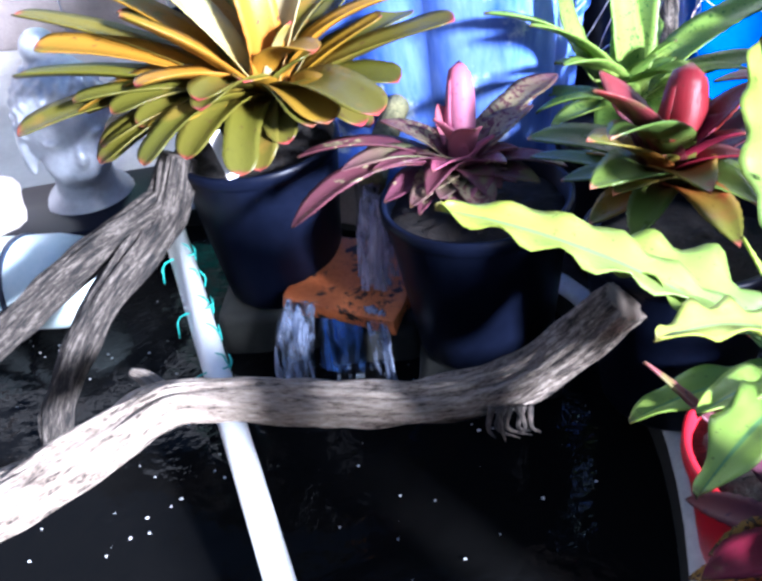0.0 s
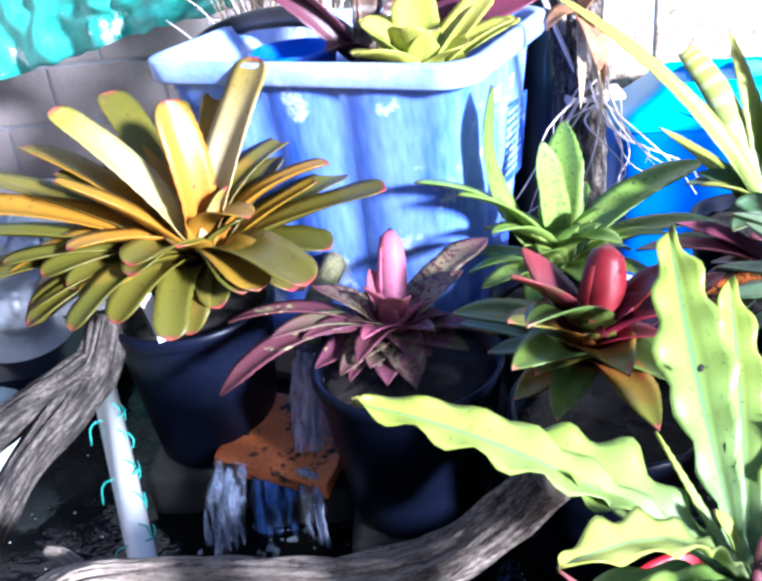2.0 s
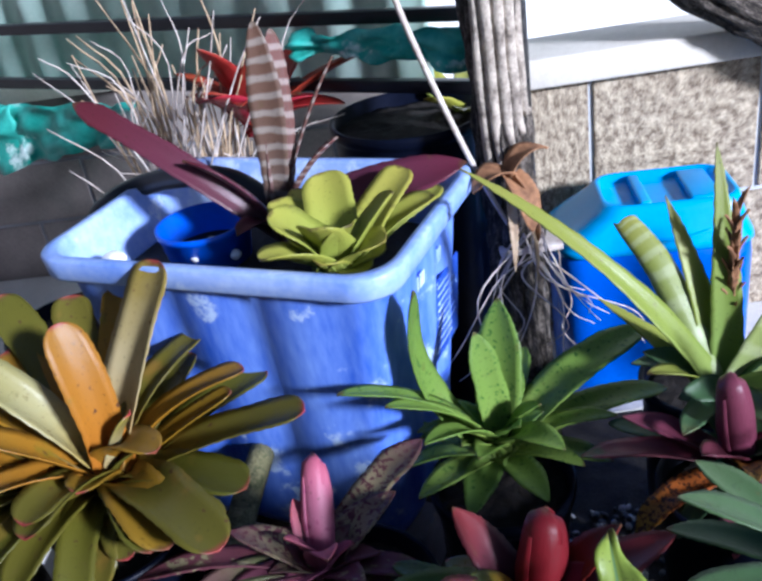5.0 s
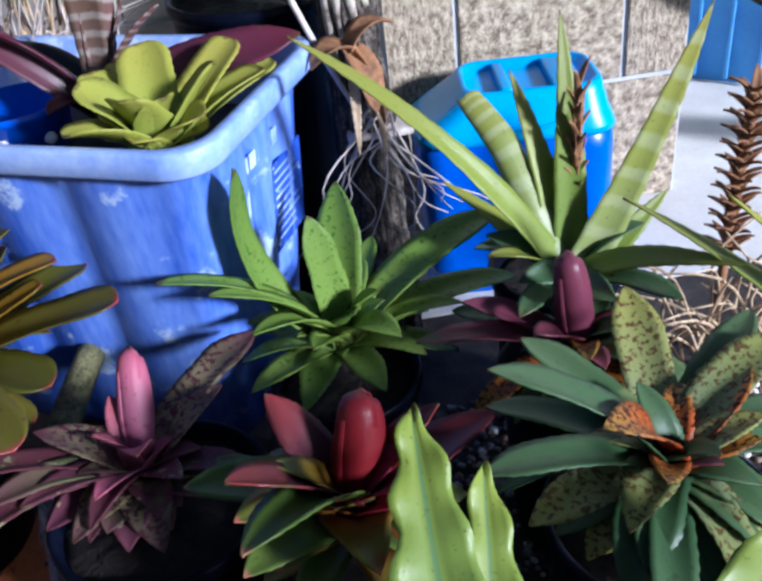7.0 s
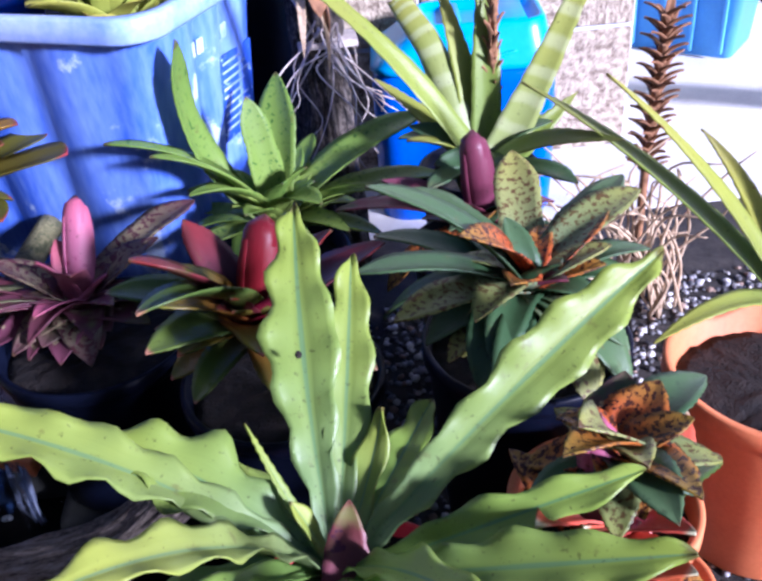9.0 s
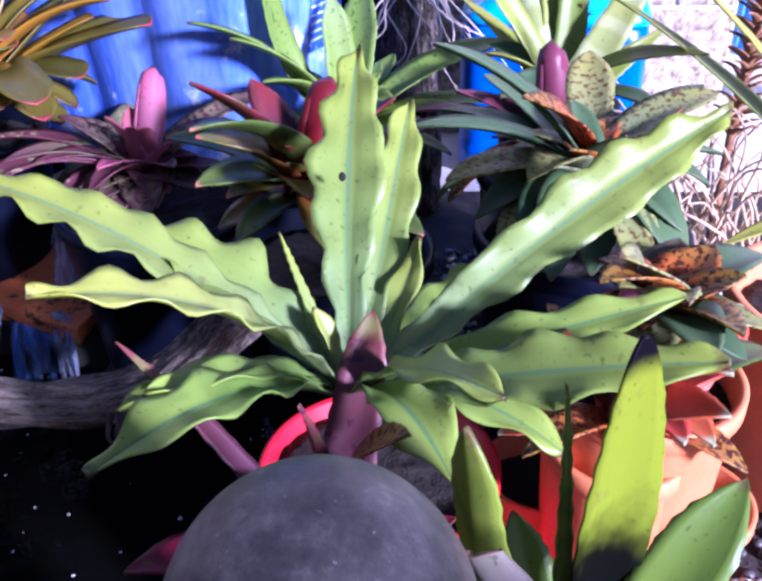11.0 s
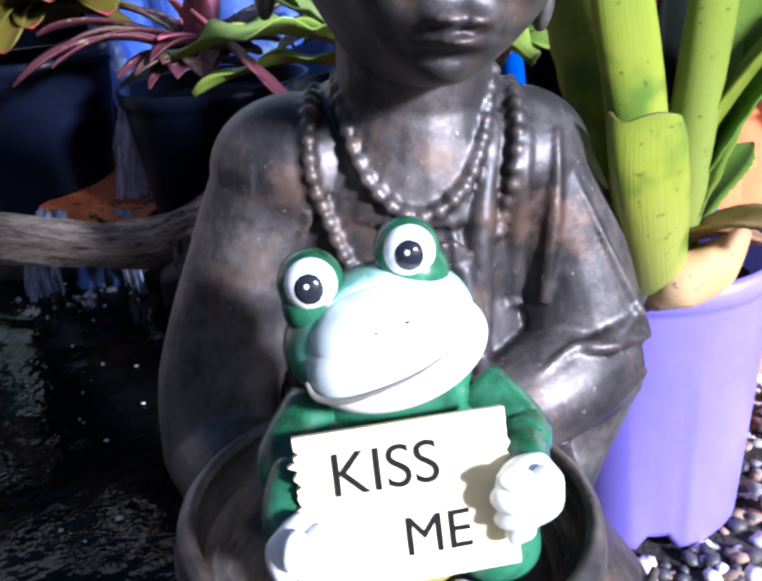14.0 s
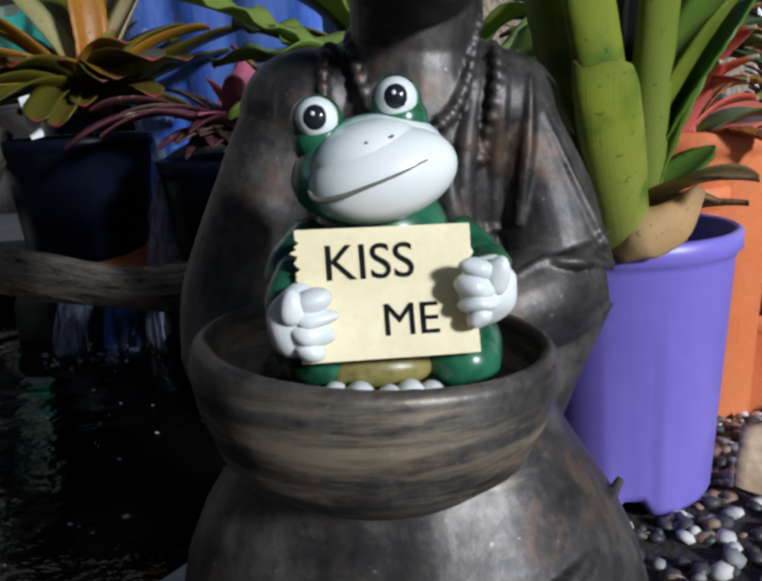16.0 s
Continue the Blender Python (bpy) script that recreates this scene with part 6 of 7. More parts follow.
# ---- tub contents and what stands behind ----
bm = bmesh.new()
rows = loft(bm, [[(x, y, z) for x, y in rounded(w, d, 0.085, 8)] for w, d, z in ((0.256, 0.158, 0.42), (0.26, 0.16, 0.46))])
bm.faces.new(rows[-1])
part("soil", bm, SOIL, tub, "dark damp potting mix")
for k, (x, y) in enumerate(((-0.22, -0.1), (0.2, -0.1), (-0.2, 0.1), (0.2, 0.1))):
    blk = thing("concrete_block", (0, 0, 0), "grey concrete block carrying the blue tub", "block", "blocks under the tub")
    blk.matrix_world = TUB @ pose(x * 0.95, y * 0.8, 0)
    bm = bmesh.new()
    box(bm, -0.07, 0.07, -0.045, 0.045, 0, 0.12, 0.004)
    part("block_body", bm, BLOCK_GREY, blk)

plant_pot("black_tall_pot", (0.30, 1.9, 0.0), 0.15, 0.115, 0.7, BLACK_PLASTIC, "tall black plastic pot standing behind the blue tub")
bucket = thing("bucket", (-0.075, 1.625, 0.55), "bright blue plastic bucket sunk in the tub", "bucket")
bm = bmesh.new()
lathe(bm, [(0, 0.005), (0.06, 0.005), (0.078, 0.1), (0.082, 0.1), (0.082, 0.09), (0.078, 0.088), (0.063, 0.0), (0, 0)], 40)
part("bucket_wall", bm, BUCKET_BLUE, bucket)
bm = bmesh.new()
lathe(bm, [(0, 0.052), (0.069, 0.05), (0.069, 0.04), (0, 0.04)], 32)
part("soil", bm, SOIL, bucket)
for k, (x, y, z, s) in enumerate(((-0.22, 1.56, 0.63, 0.022), (-0.06, 1.585, 0.62, 0.02), (-0.085, 1.565, 0.615, 0.015), (-0.02, 1.56, 0.61, 0.012))):
    st = new("white_stone", stone_mesh("white_stone", 11 + k, s, 0.7, 3))
    st.data.materials.append(WHITE_STONE)
    st.location = (x, y, z)
    tagged(st, "rounded white stone lying in the tub", "stone", "white stones")

hose = thing("black_hose", (0, 0, 0), "thick black plastic hose arching over the tub", "hose")
bm = bmesh.new()
tube(bm, [(-0.33, 1.75, 0.56), (-0.29, 1.77, 0.635), (-0.19, 1.78, 0.675), (-0.05, 1.74, 0.68), (0.04, 1.7, 0.63)], [0.02], 30, 14)
part("tube", bm, RAIL_BLACK, hose)

can = thing("jerry_can", (0.775, 1.95, -0.025), "bright blue plastic drum with a moulded cyan lid", "drum", turn=(0, 0, -6))
bm = bmesh.new()
secs = [(0.175, 0.1, 0.05, 0.0), (0.195, 0.12, 0.06, 0.02), (0.2, 0.125, 0.06, 0.1), (0.196, 0.121, 0.06, 0.115), (0.2, 0.125, 0.06, 0.13), (0.2, 0.125, 0.06, 0.34), (0.197, 0.122, 0.06, 0.372), (0.19, 0.118, 0.06, 0.378)]
rows = loft(bm, [[(x, y, z) for x, y in rounded(w, d, r, 6)] for w, d, r, z in secs])
bm.faces.new(rows[0][::-1])
bm.faces.new(rows[-1])
part("shell", bm, CAN_BLUE, can)
bm = bmesh.new()
secs = [(0.192, 0.12, 0.06, 0.376, 0.0), (0.203, 0.128, 0.062, 0.38, 0.0), (0.2, 0.126, 0.06, 0.392, 0.0), (0.182, 0.114, 0.055, 0.415, 0.008), (0.15, 0.1, 0.05, 0.452, 0.03), (0.14, 0.094, 0.045, 0.468, 0.036), (0.132, 0.088, 0.042, 0.473, 0.036), (0.126, 0.082, 0.04, 0.471, 0.036), (0.12, 0.076, 0.038, 0.456, 0.036), (0.06, 0.04, 0.03, 0.454, 0.036)]
rows = loft(bm, [[(x + dx, y, z) for x, y in rounded(w, d, r, 6)] for w, d, r, z, dx in secs])
bm.faces.new(rows[0][::-1])
bm.faces.new(rows[-1])
lid = part("lid", bm, CAN_CYAN, can, "moulded cyan lid with a sunken top")
for x, w in ((-0.05, 0.012), (0.07, 0.03)):
    bm = bmesh.new()
    box(bm, -w, w, -0.074, 0.074, 0, 0.016, 0.005)
    part("rib", bm, CAN_CYAN, lid).location = (0.036 + x, 0, 0.455)
bm = bmesh.new()
tube(bm, [(-0.075, -0.108, 0.42), (-0.03, -0.122, 0.408), (0.04, -0.124, 0.404), (0.11, -0.112, 0.414)], [0.0035], 24, 8)
part("moulded_arc", bm, CAN_CYAN, lid)

post = thing("timber_post", (0.45, 1.69, 0), "rough weathered timber post with pale split bark", "post")
bm = bmesh.new()
tube(bm, [(0.02, 0, 0), (0.005, 0, 0.4), (-0.004, 0, 0.7), (-0.02, 0.0, 1.5)], [0.05, 0.047, 0.045, 0.044], 120, 72, 0.14, 0.26, 7)
part("shaft", bm, BARK_POST, post)
for k in range(5):
    a = -2.3 + 0.42 * k
    bm = bmesh.new()
    tube(bm, [(0.048 * math.cos(a), 0.048 * math.sin(a), 0.62 + 0.03 * k), (0.043 * math.cos(a) - 0.008, 0.047 * math.sin(a), 0.8), (0.042 * math.cos(a) - 0.012, 0.046 * math.sin(a), 1.3)], [0.006, 0.011, 0.008], 30, 8, 0.3, 0.1, k)
    part("bark_strip", bm, BARK_PALE, post, "pale split bark")

beam = thing("timber_log", (0, 0, 0), "dark weathered timber log leaning against the block wall", "log")
bm = bmesh.new()
tube(bm, [(0.66, 2.068, 0.99), (0.959, 2.068, 0.797), (1.257, 2.068, 0.604), (1.7, 2.07, 0.315), (2.1, 2.07, 0.05)], [0.055], 60, 60, 0.1, 0.2, 5)
part("limb", bm, BARK_POST, beam)

rnd = random.Random(5)
roots = thing("hanging_roots", (0.475, 1.63, 0.5), "tangle of pale dry roots hanging on the post", "roots")
for k in range(17):
    a, ln = rnd.uniform(-1.2, 1.3), rnd.uniform(0.12, 0.26)
    ex, ez, ey = ln * math.sin(a) * 0.75, -ln * (0.55 + 0.45 * math.cos(a)), rnd.uniform(-0.09, 0.02)
    bm = bmesh.new()
    tube(bm, [(rnd.uniform(-0.02, 0.02), 0, rnd.uniform(-0.03, 0.05)), (ex * 0.45 + rnd.uniform(-0.045, 0.045), ey * 0.6, ez * 0.35 + rnd.uniform(-0.03, 0.04)), (ex * 0.8 + rnd.uniform(-0.03, 0.03), ey, ez * 0.75), (ex + rnd.uniform(-0.02, 0.02), ey, ez)], [0.002, 0.0016, 0.0012, 0.0008], 14, 6)
    part("root", bm, ROOT_PALE, roots)
bm = bmesh.new()
box(bm, -0.055, 0.055, 0.0, 0.075, -0.005, 0.006, 0.002)
part("tie", bm, ROOT_PALE, roots, "pale binding round the post")


def stems(name, place, label, count, seed, spread, height, lean, material=DRY_STEM, r=0.003, part_name="stem"):
    s = thing(name, place, label, "dry stems")
    q = random.Random(seed)
    for k in range(count):
        x, y = q.uniform(-spread, spread), q.uniform(-spread, spread) * 0.5
        h = height * q.uniform(0.55, 1.1)
        dx, dy = lean[0] + q.uniform(-1, 1) * spread * 2.0, lean[1] + q.uniform(-1, 1) * spread
        bm = bmesh.new()
        tube(bm, [(x, y, 0), (x + dx * 0.2 + q.uniform(-0.03, 0.03), y + dy * 0.2, h * 0.4), (x + dx * 0.55 + q.uniform(-0.04, 0.04), y + dy * 0.5, h * 0.75), (x + dx, y + dy, h * q.uniform(0.8, 1.0))], [r, r * 0.9, r * 0.7, r * 0.4], 12, 6)
        part(part_name, bm, material, s)
    return s


stems("dead_stalks", (-0.13, 1.93, 0.0), "sheaf of dead dry flower stalks behind the tub", 70, 3, 0.075, 1.02, (-0.02, 0.05), DRY_STEM, 0.0036)
stems("tangled_roots", (-0.12, 1.9, 0.35), "tangle of thin pale aerial roots behind the tub", 46, 14, 0.11, 0.62, (0.0, 0.02), ROOT_PALE, 0.0022)
stems("dry_grass", (0.98, 1.42, 0.0), "clump of dry straw-coloured grass stems", 44, 8, 0.12, 0.36, (-0.1, -0.05), r=0.0035)
stalk = thing("long_dry_stalk", (0.29, 1.63, 0.98), "long pale dry stalk leaning across the post", "dry stalk")
bm = bmesh.new()
tube(bm, [(-0.02, 0.02, 0.08), (0.012, 0, -0.06), (0.09, 0, -0.29), (0.175, 0.02, -0.49)], [0.004, 0.005, 0.005, 0.003], 24, 8)
part("stem", bm, ROOT_PALE, stalk)
dry = thing("dry_leaves", (0.44, 1.60, 0.66), "curled brown dead leaves caught on the post", "dead leaf")
leaves(dry, DEAD_BRACT, 0.04, [(20, 20, 0.08, 0.3), (200, -10, 0.07, 0.3), (-60, -60, 0.1, 0.2), (0, -75, 0.14, 0.1)])
leaves(dry, DRY_STEM, 0.018, [(-30, -80, 0.2, 0.1), (-100, -70, 0.16, 0.1), (60, -50, 0.15, 0.2)], POINTED)

spike = thing("dead_flower_spike", (1.05, 1.52, 0.0), "dead brown dried bromeliad flower spike", "flower spike")
bm = bmesh.new()
tube(bm, [(0, 0, 0), (0.0, 0, 0.3), (0.01, 0, 0.52)], [0.008, 0.009, 0.006], 16, 10)
part("stem", bm, DEAD_BRACT, spike)
for k in range(80):
    a, z = k * 2.4, 0.22 + 0.31 * k / 80
    bm = leaf_bmesh((0.042 * math.cos(a), 0.042 * math.sin(a), 0.032), 0.14, 0.016, POINTED, 400 + k)
    ob = part("bract", bm, DEAD_BRACT, spike)
    ob.location = (0.01 * max(0.0, z - 0.3) / 0.24, 0, z)
spike2 = thing("dead_flower_spike", (0.722, 1.378, 0.41), "small withered brown flower spike among green straps", "flower spike")
for k in range(22):
    a, z = k * 2.4, 0.02 + 0.2 * k / 22
    bm = leaf_bmesh((0.016 * math.cos(a), 0.016 * math.sin(a), 0.06), 0.1, 0.013, POINTED, 500 + k)
    ob = part("bract", bm, DEAD_BRACT, spike2)
    ob.location = (0, 0, z)

edge_plant = thing("straplike_bromeliad", (1.03, 0.95, 0.305), "long-leaved green and yellow bromeliad beside the dry grass", "bromeliad")
leaves(edge_plant, LEAF_G_PLAIN, 0.046, [(137, 31, 0.476, 0.06), (60, 30, 0.4, 0.1), (-20, 25, 0.4, 0.15), (20, 50, 0.4, 0.1)], POINTED)
leaves(edge_plant, LEAF_T1, 0.04, [(136, 44, 0.397, 0.06), (200, 10, 0.24, 0.2), (90, 20, 0.35, 0.1)], POINTED)

crate = thing("storage_crate", (1.72, 2.86, 0.004), "pale blue plastic storage crate standing on concrete", "crate", turn=(0, 0, -40))
bm = bmesh.new()
secs = [(0.17, 0.13, 0.03, 0.0), (0.19, 0.15, 0.03, 0.28), (0.2, 0.16, 0.03, 0.285), (0.2, 0.16, 0.03, 0.32), (0.185, 0.145, 0.03, 0.32), (0.16, 0.12, 0.03, 0.02)]
rows = loft(bm, [[(x, y, z) for x, y in rounded(w, d, r, 4)] for w, d, r, z in secs])
bm.faces.new(rows[0][::-1])
bm.faces.new(rows[-1])
part("shell", bm, PANEL_BLUE, crate)
for k in range(4):
    bm = bmesh.new()
    box(bm, -0.15 + 0.095 * k, -0.138 + 0.095 * k, -0.158, -0.14, 0.02, 0.28, 0.002)
    part("rib", bm, PANEL_BLUE, crate)

# ---- fence, cloth, paving ----
fence = thing("rail_fence", (0.42, 1.8, 0), "black metal rail fence behind the plants", "fence", "", "", (0, 0, 149.5))
for z in (0.757, 0.885, 1.03):
    bm = bmesh.new()
    box(bm, -0.1, 2.4, -0.012, 0.012, z - 0.012, z + 0.012, 0.003)
    part("rail", bm, RAIL_BLACK, fence)
for x in (-0.08, 2.6):
    bm = bmesh.new()
    box(bm, x - 0.018, x + 0.018, -0.018, 0.018, 0, 1.4, 0.003)
    part("fence_post", bm, RAIL_BLACK, fence)

sheet = thing("corrugated_sheet", (0.36, 2.02, 0), "sun-bleached pale green corrugated sheet behind the rails", "sheeting", turn=(0, 0, 149.5))
bm = bmesh.new()
cols = [[bm.verts.new((x * 0.012, -0.012 * math.cos(x * 0.5), z)) for z in (0.72, 1.55)] for x in range(0, 215)]
for a, b in zip(cols, cols[1:]):
    bm.faces.new((a[0], b[0], b[1], a[1]))
ob = part("sheet", bm, CORRUGATED, sheet)
s = ob.modifiers.new("thickness", "SOLIDIFY")
s.thickness = 0.002

cloth = thing("shade_cloth", (0.40, 1.78, 0), "torn teal shade cloth hanging in folds from the rail", "shade cloth", turn=(0, 0, 149.5))
for part_k, (x0, x1, top0, top1, low0, low1) in enumerate(((0.78, 1.3, 0.725, 0.71, 0.645, 0.545), (1.2, 1.8, 0.715, 0.7, 0.56, 0.42), (-0.02, 0.34, 0.875, 0.865, 0.8, 0.83))):
    bm = bmesh.new()
    g = []
    for i in range(51):
        u = i / 50
        x, top, low = x0 + (x1 - x0) * u, top0 + (top1 - top0) * u, low0 + (low1 - low0) * u
        g.append([bm.verts.new((x + 0.01 * noise.noise(Vector((u * 7, j * 0.4, part_k))), 0.012 + 0.035 * noise.noise(Vector((u * 6, j * 0.22, 3 + part_k))) + 0.02 * (j / 14) * math.sin(u * 14), top + (low - top) * j / 14 + 0.012 * noise.noise(Vector((u * 9, j * 0.2, part_k))))) for j in range(15)])
    for a, b in zip(g, g[1:]):
        for j in range(14):
            bm.faces.new((a[j], a[j + 1], b[j + 1], b[j]))
    ob = part("cloth_fold", bm, SHADE_CLOTH, cloth)
    s = ob.modifiers.new("thickness", "SOLIDIFY")
    s.thickness = 0.003

bm = bmesh.new()
box(bm, -4.5, 6.0, 1.78, 9.0, -0.05, 0.004, 0.003)
tagged(part("paving", bm, CONCRETE, None, "pale sunlit concrete paving"), category="paving", kind="structure")
bm = bmesh.new()
box(bm, -6.0, 6.5, 4.2, 4.35, 0, 3.0)
tagged(part("wall_far", bm, WHITE_WALL, None, "plain white wall beyond the fence", False), category="wall", kind="structure")
bm = bmesh.new()
box(bm, -3.2, -3.05, -3.0, 4.2, 0, 2.4)
tagged(part("wall_left", bm, BLOCK_GREY, None, "plain grey garden wall", False), category="wall", kind="structure")
# added out of view: cuts sky light and shades the log's left end
bm = bmesh.new()
box(bm, -3.05, 1.3, -2.6, -2.45, 0, 2.6)
tagged(part("wall_unseen", bm, BLOCK_GREY, None, "plain grey unseen wall added behind the camera to block sky and sun", False), category="wall", kind="structure")

# ---- left side of the pond ----
bm = bmesh.new()
ball(bm, (0, 0, 0), (0.095, 0.105, 0.12), 40)
ball(bm, (0, -0.03, -0.07), (0.075, 0.075, 0.08), 32)
ball(bm, (0, -0.1, -0.06), (0.014, 0.02, 0.024), 16)
for s in (-1, 1):
    ball(bm, (s * 0.036, -0.085, -0.02), (0.026, 0.016, 0.01), 16)
    ball(bm, (s * 0.094, 0.0, -0.05), (0.014, 0.026, 0.06), 20)
ball(bm, (0, -0.09, -0.105), (0.03, 0.014, 0.012), 16)
ball(bm, (0, 0.01, 0.14), (0.04, 0.04, 0.04), 20)
for k in range(150):
    z = 1 - 1.15 * (k + 0.5) / 150
    a = k * 2.39996
    r = math.sqrt(max(0, 1 - z * z))
    p = Vector((0.095 * r * math.cos(a), 0.105 * r * math.sin(a), 0.12 * z))
    if p.y > -0.06 or p.z > 0.06:
        ball(bm, tuple(p), 0.0115, 8)
tube(bm, [(0, 0, -0.12), (0, 0.0, -0.16), (0, 0.01, -0.2)], [0.062, 0.066, 0.1], 10, 28)
fused("buddha_bust", bm, SILVER_STATUE, "silver-grey serene head statue with curled hair on a dark plinth", "statue", 0.005, 2, (-0.745, 1.62, 0.275), (0, 0, 30))
plinth = thing("dark_plinth", (-0.745, 1.60, 0.0), "black plastic crate carrying the silver head", "plinth", turn=(0, 0, 10))
bm = bmesh.new()
box(bm, -0.17, 0.17, -0.12, 0.12, 0.0, 0.067, 0.006)
part("box_body", bm, BLACK_PLASTIC, plinth)
bm = bmesh.new()
box(bm, -0.18, 0.18, -0.13, 0.13, 0.0675, 0.077, 0.003)
part("box_lid", bm, BLACK_PLASTIC, plinth)
st = new("grey_stone", stone_mesh("grey_stone", 31, 0.085, 0.75, 3))
st.data.materials.append(STONE_GREY)
st.location = (-0.84, 1.40, 0.19)
tagged(st, "smooth rounded grey-brown stone beside the silver head", "stone")
fl = thing("white_float", (-0.86, 1.33, 0.055), "pale aqua plastic drum lying in the pond with a dark strap", "drum", turn=(0, 86, -8))
bm = bmesh.new()
lathe(bm, [(0, -0.22), (0.06, -0.218), (0.085, -0.2), (0.092, -0.16), (0.092, 0.16), (0.085, 0.2), (0.06, 0.218), (0, 0.22)], 40)
part("barrel", bm, FOAM_WHITE, fl)
bm = bmesh.new()
lathe(bm, [(0.0925, 0.085), (0.0955, 0.085), (0.0955, 0.097), (0.0925, 0.097)], 40)
part("strap", bm, STRAP_DARK, fl, "dark strap")

# ---- small things in the pond ----
ledge = thing("stone_ledge", (-0.08, 1.2, -0.45), "submerged dark stones carrying the pots", "stones")
for k, (x, y, w, d, h) in enumerate(((-0.17, 0.07, 0.15, 0.14, 0.51), (0.18, -0.1, 0.14, 0.13, 0.485), (-0.02, 0.0, 0.11, 0.11, 0.5))):
    bm = bmesh.new()
    box(bm, x - w * 0.8, x + w * 0.8, y - d * 0.8, y + d * 0.8, 0, h, 0.02)
    part("stone", bm, POND_LINER, ledge)
FLOWS = thing("water_spout", (0, 0, 0), "clear water pouring over the brick into the pond", "water")
rnd = random.Random(9)


def fall(name, top, low, ahead, material, label, seed, n=28, m=22):
    """A curtain of water from the line top to the line low: it leaps forward, spreads and ruffles."""
    bm = bmesh.new()
    a0, a1, b0, b1 = (Vector(v) for v in (*top, *low))
    g = []
    for i in range(n + 1):
        u = i / n
        a, b = a0.lerp(a1, u), b0.lerp(b1, u)
        row = []
        for k in range(m + 1):
            v = k / m
            q = a.lerp(b, v)
            q.z = a.z + (b.z - a.z) * v ** 1.5
            q.y -= ahead * math.sin(min(1.0, v * 1.6) * math.pi / 2) + 0.012 * noise.noise(Vector((u * 7 + seed, v * 2, 0)))
            q.x += 0.006 * noise.noise(Vector((u * 11, v * 3, seed)))
            row.append(bm.verts.new(q))
        g.append(row)
    for a, b in zip(g, g[1:]):
        for k in range(m):
            bm.faces.new((a[k], a[k + 1], b[k + 1], b[k]))
    sm = part(name, bm, material, FLOWS, label).modifiers.new("thickness", "SOLIDIFY")
    sm.thickness = 0.003


for k in range(3):
    fall("rope_of_water", ((-0.088 + 0.004 * k, 1.213 - 0.006 * k, 0.268), (-0.05 + 0.004 * k, 1.213 - 0.006 * k, 0.268)), ((-0.108 + 0.005 * k, 1.17 - 0.008 * k, 0.118), (-0.038 - 0.006 * k, 1.165 - 0.008 * k, 0.116)), 0.012 * k, WATER_ROPES, "ropy trickle from the outlet", 3 + k)
for k in range(3):
    fall("sheet", ((-0.232 + 0.004 * k, 1.13 - 0.004 * k, 0.112), (-0.172 - 0.008 * k, 1.118 - 0.004 * k, 0.11)), ((-0.262 + 0.012 * k, 1.098 - 0.01 * k, -0.022), (-0.196 - 0.008 * k, 1.092 - 0.01 * k, -0.022)), 0.02 + 0.006 * k, WATER_VEIL, "thin broken sheet of water", 9 + 2 * k, 14)
for k in range(2):
    fall("back_sheet", ((-0.17 + 0.008 * k, 1.135, 0.1), (-0.1, 1.122, 0.1)), ((-0.186 + 0.012 * k, 1.11, -0.022), (-0.108, 1.1, -0.022)), 0.006 + 0.008 * k, WATER_BLUE, "water behind the sheet, coloured with the blue seen in and through it", 21 + 3 * k, 14)
    fall("side_trickle", ((-0.095 + 0.012 * k, 1.1, 0.109), (-0.062, 1.093, 0.108)), ((-0.084 + 0.014 * k, 1.082, -0.022), (-0.054, 1.076, -0.022)), 0.016 + 0.006 * k, WATER_VEIL, "narrow trickle at the brick's corner", 31 + 4 * k, 10)
for k in range(40):
    a, r = rnd.uniform(0, 6.28), rnd.uniform(0.0, 0.09)
    bm = bmesh.new()
    ball(bm, (0, 0, 0), rnd.uniform(0.002, 0.006), 8)
    part("bubble", bm, FALLING_WATER, FLOWS).location = (-0.15 + r * 1.4 * math.cos(a), 1.06 + r * math.sin(a), -0.018)
out = thing("spout_pipe", (0, 0, 0), "mossy outlet pipe above the brick", "pipe")
bm = bmesh.new()
tube(bm, [(-0.03, 1.42, 0.31), (-0.055, 1.3, 0.29), (-0.068, 1.215, 0.268)], [0.022], 12, 18, 0.15, 0, 2)
part("outlet", bm, MOSS, out)

tag = thing("plant_label", (-0.275, 1.143, 0.388), "blank white plastic plant label in the black pot", "plant label", turn=(-14, -14, 10))
bm = bmesh.new()
box(bm, -0.011, 0.011, -0.0008, 0.0008, -0.05, 0.025, 0.0006)
part("blade", bm, TAG_WHITE, tag)

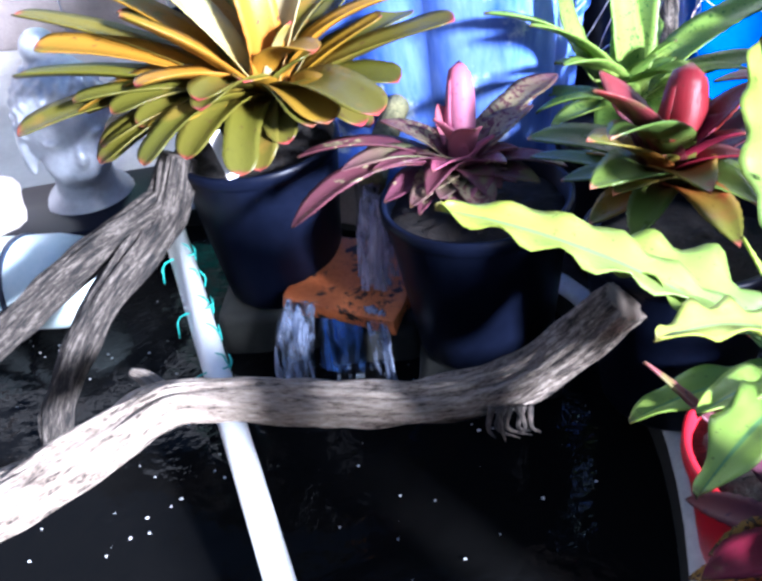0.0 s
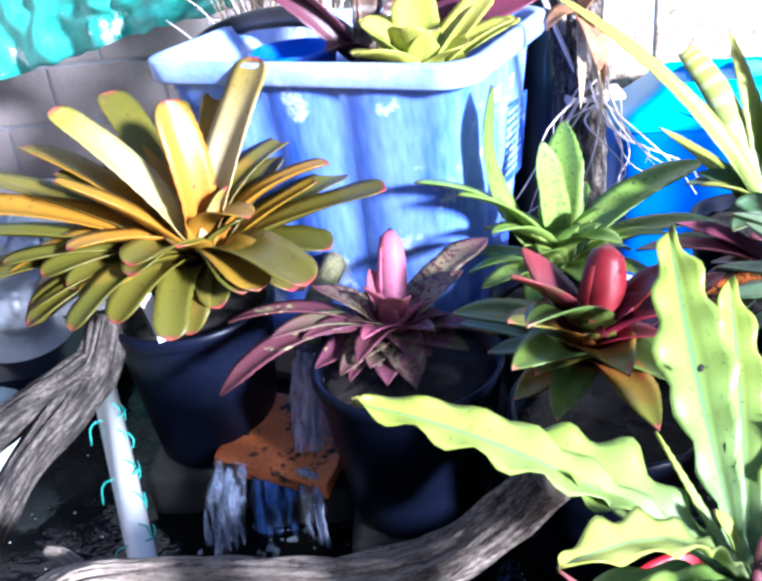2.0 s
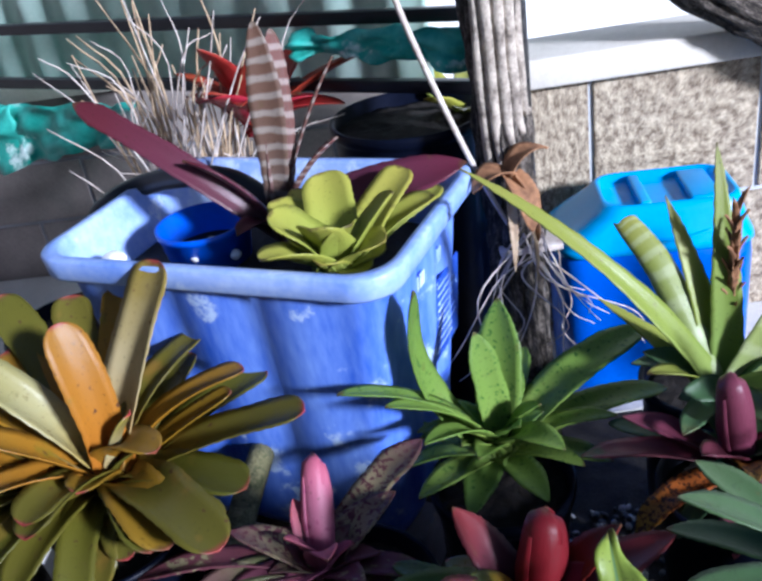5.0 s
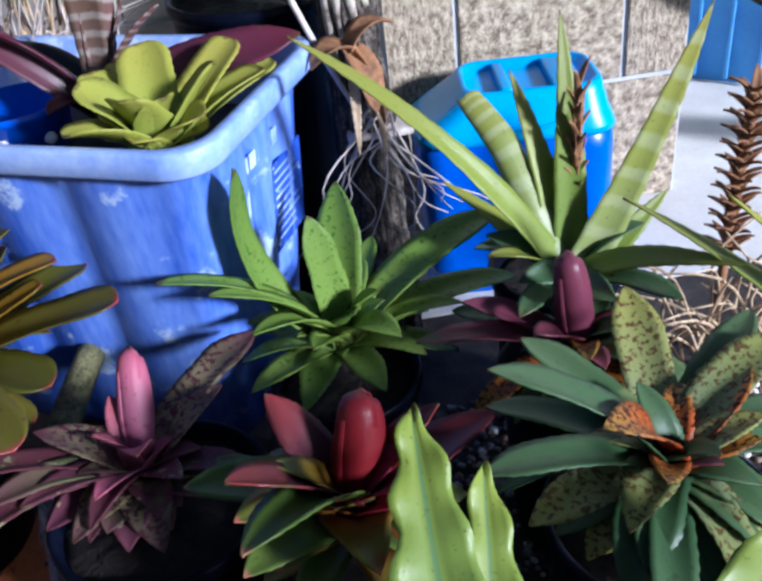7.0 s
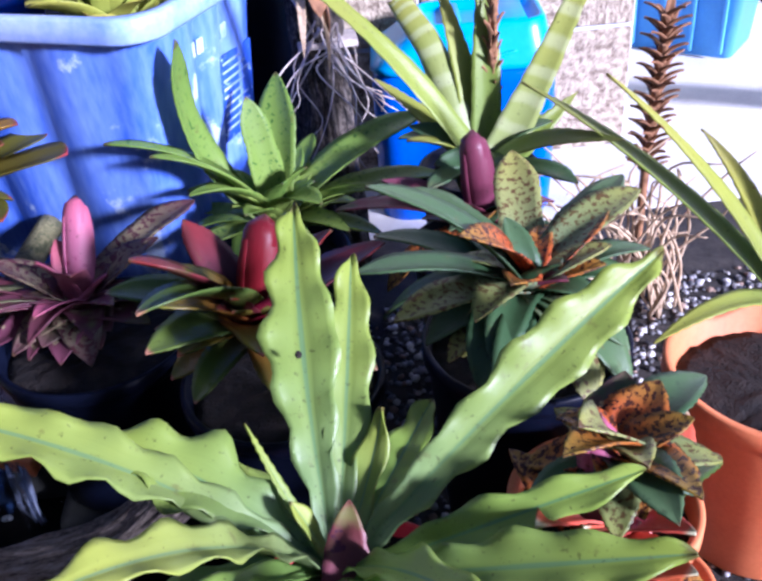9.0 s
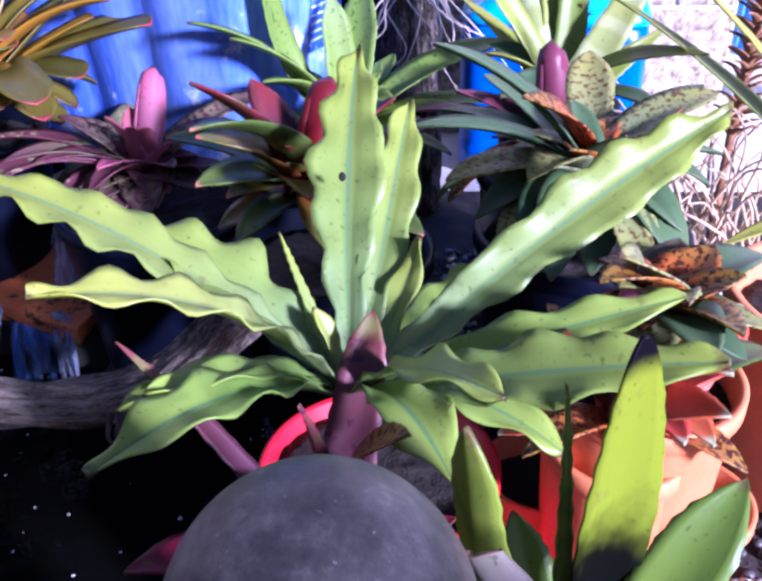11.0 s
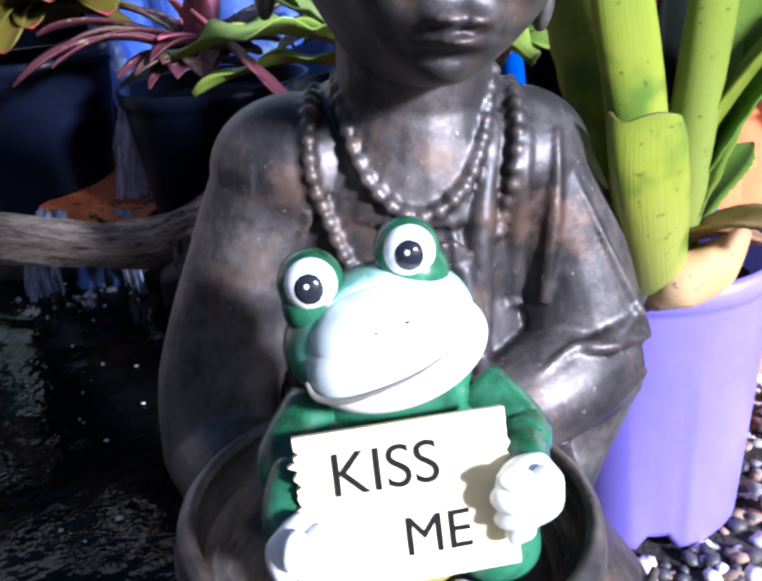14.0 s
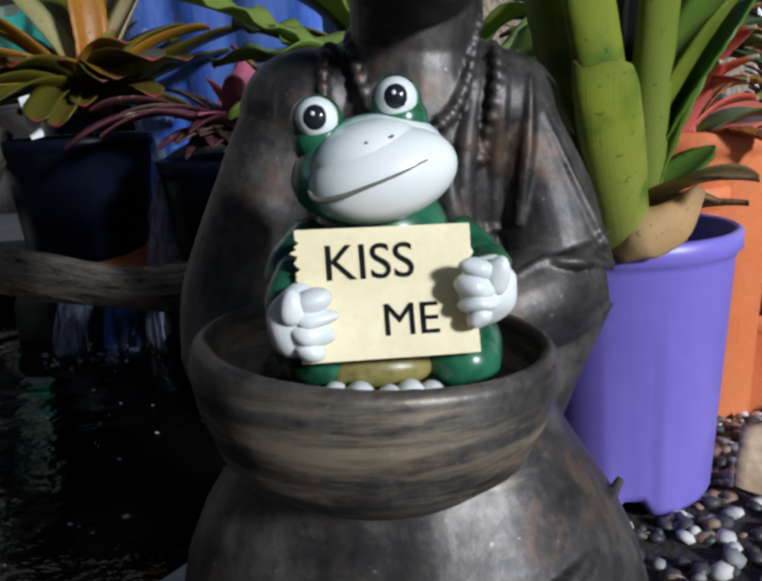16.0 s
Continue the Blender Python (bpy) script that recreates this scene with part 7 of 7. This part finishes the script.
rnd = random.Random(4)
string = thing("teal_string", (0, 0, 0), "loose teal string tied round the white pipe", "string")
for k in range(5):
    c = Vector((-0.43, 1.25, 0.225)).lerp(Vector((-0.13, 0.53, 0.02)), 0.14 + 0.075 * k)
    pts = []
    for i in range(13):
        a = i / 12 * 2 * math.pi * 1.1
        pts.append((c.x + 0.0208 * math.cos(a) + rnd.uniform(-0.003, 0.003), c.y + 0.02 * math.sin(a) * 0.4 + 0.012 * (i / 12), c.z + 0.0208 * math.sin(a)))
    if k in (0, 2, 4):
        pts += [(c.x + 0.026, c.y - 0.01, c.z + 0.012), (c.x - 0.022, c.y - 0.022, c.z + 0.005), (c.x - 0.03, c.y - 0.03, c.z - 0.03)]
    bm = bmesh.new()
    tube(bm, pts, [0.0013], 60, 6)
    part("loop", bm, TEAL_STRING, string)

# ---- specks drifting on the water ----
rnd = random.Random(77)
bm = bmesh.new()
for k in range(420):
    a, r = rnd.uniform(0, 6.283), math.sqrt(rnd.random()) * 0.93
    x, y = POND[0] + POND[2] * r * math.cos(a), POND[1] + (POND[3] if math.sin(a) > 0 else POND[4]) * r * math.sin(a)
    q = rnd.uniform(0.0006, 0.0022) * (1.6 if rnd.random() < 0.08 else 1)
    ball(bm, (x, y, -0.018), (q * rnd.uniform(0.8, 1.8), q * rnd.uniform(0.8, 1.6), q * 0.6), 6)
tagged(part("floating_specks", bm, WHITE_STONE, None, "tiny pale bubbles and specks drifting on the dark water"), category="specks", kind="stuff")


# ---- pebbles ----
PEBBLES = [surface("pebble_white", (0.5, 0.48, 0.45), (0.75, 0.73, 0.7), rough=0.55, scale=40, bump=0.3), surface("pebble_grey", (0.2, 0.2, 0.21), (0.38, 0.37, 0.37), rough=0.55, scale=40, bump=0.3), surface("pebble_dark", (0.03, 0.03, 0.035), (0.09, 0.085, 0.085), rough=0.5, scale=40, bump=0.3), surface("pebble_brown", (0.2, 0.13, 0.09), (0.36, 0.25, 0.18), rough=0.6, scale=40, bump=0.3)]
gravel = thing("gravel_bed", (0, 0, 0), "bed of small mixed white, grey and black pebbles", "gravel", "", "structure")
shapes = []
for k in range(16):
    me = stone_mesh("pebble", 60 + k, 1.0, random.Random(k).uniform(0.45, 0.7), 1)
    me.materials.append(PEBBLES[(0, 1, 2, 3, 1, 2, 0, 2)[k % 8]])
    shapes.append(me)
rnd = random.Random(21)


def in_pond(x, y, k=1.06):
    return ((x - POND[0]) / POND[2]) ** 2 + ((y - POND[1]) / (POND[3] if y > POND[1] else POND[4])) ** 2 < k * k


made = 0
while made < 290:
    x, y = rnd.uniform(0.5, 0.9), rnd.uniform(0.14, 0.62)
    if (x - 0.56) ** 2 + (y - 0.372) ** 2 < 0.066 ** 2 or in_pond(x, y):
        continue
    ob = new("pebble", rnd.choice(shapes))
    s = rnd.uniform(0.005, 0.0105)
    ob.parent = gravel
    ob.matrix_basis = pose(x, y, rise(x, y) + s * 0.35, rnd.uniform(-25, 25), rnd.uniform(-25, 25), rnd.uniform(0, 360)) @ Matrix.Diagonal((s, s, s, 1))
    made += 1

verts, faces, slots = [], [], []
bases = []
for me in shapes:
    bases.append(([v.co.copy() for v in me.vertices], [tuple(p.vertices) for p in me.polygons]))
made = 0
while made < 9000:
    x, y = rnd.uniform(0.3, 1.75), rnd.uniform(0.02, 1.5)
    if in_pond(x, y) or (x - 0.56) ** 2 + (y - 0.372) ** 2 < 0.062 ** 2:
        continue
    k = rnd.randrange(16)
    s = rnd.uniform(0.004, 0.0095)
    q = pose(x, y, rise(x, y) + s * rnd.uniform(0.1, 0.5), rnd.uniform(-30, 30), rnd.uniform(-30, 30), rnd.uniform(0, 360)) @ Matrix.Diagonal((s, s, s, 1))
    o = len(verts)
    verts += [tuple(q @ v) for v in bases[k][0]]
    faces += [tuple(o + i for i in f) for f in bases[k][1]]
    slots += [(0, 1, 2, 3, 1, 2, 0, 2)[k % 8]] * len(bases[k][1])
    made += 1
me = bpy.data.meshes.new("gravel")
me.from_pydata(verts, [], faces)
for m in PEBBLES:
    me.materials.append(m)
me.polygons.foreach_set("material_index", slots)
me.polygons.foreach_set("use_smooth", [True] * len(faces))
ob = new("gravel", me)
tagged(ob, "loose small mixed pebbles covering the ground", "gravel", kind="stuff")

fallen = thing("fallen_leaf", (0.665, 0.328, 0.071), "dry brown fallen leaf on the pebbles", "dead leaf")
leaves(fallen, DRY_STEM, 0.05, [(60, 12, 0.09, 0.2)])

pot_bed = thing("pot_pebble_mulch", (0.56, 0.372, 0.231), "tan and grey pebbles mulching the purple pot", "pebbles")
for k in range(90):
    a, r = rnd.uniform(0, 6.283), 0.074 * math.sqrt(rnd.random())
    q = rnd.uniform(0.004, 0.0075)
    o = new("pebble", rnd.choice([shapes[i] for i in (0, 3, 6, 11, 1)]))
    o.parent = pot_bed
    o.matrix_basis = pose(r * math.cos(a), r * math.sin(a), q * 0.4, rnd.uniform(-30, 30), rnd.uniform(-30, 30), rnd.uniform(0, 360)) @ Matrix.Diagonal((q, q, q, 1))
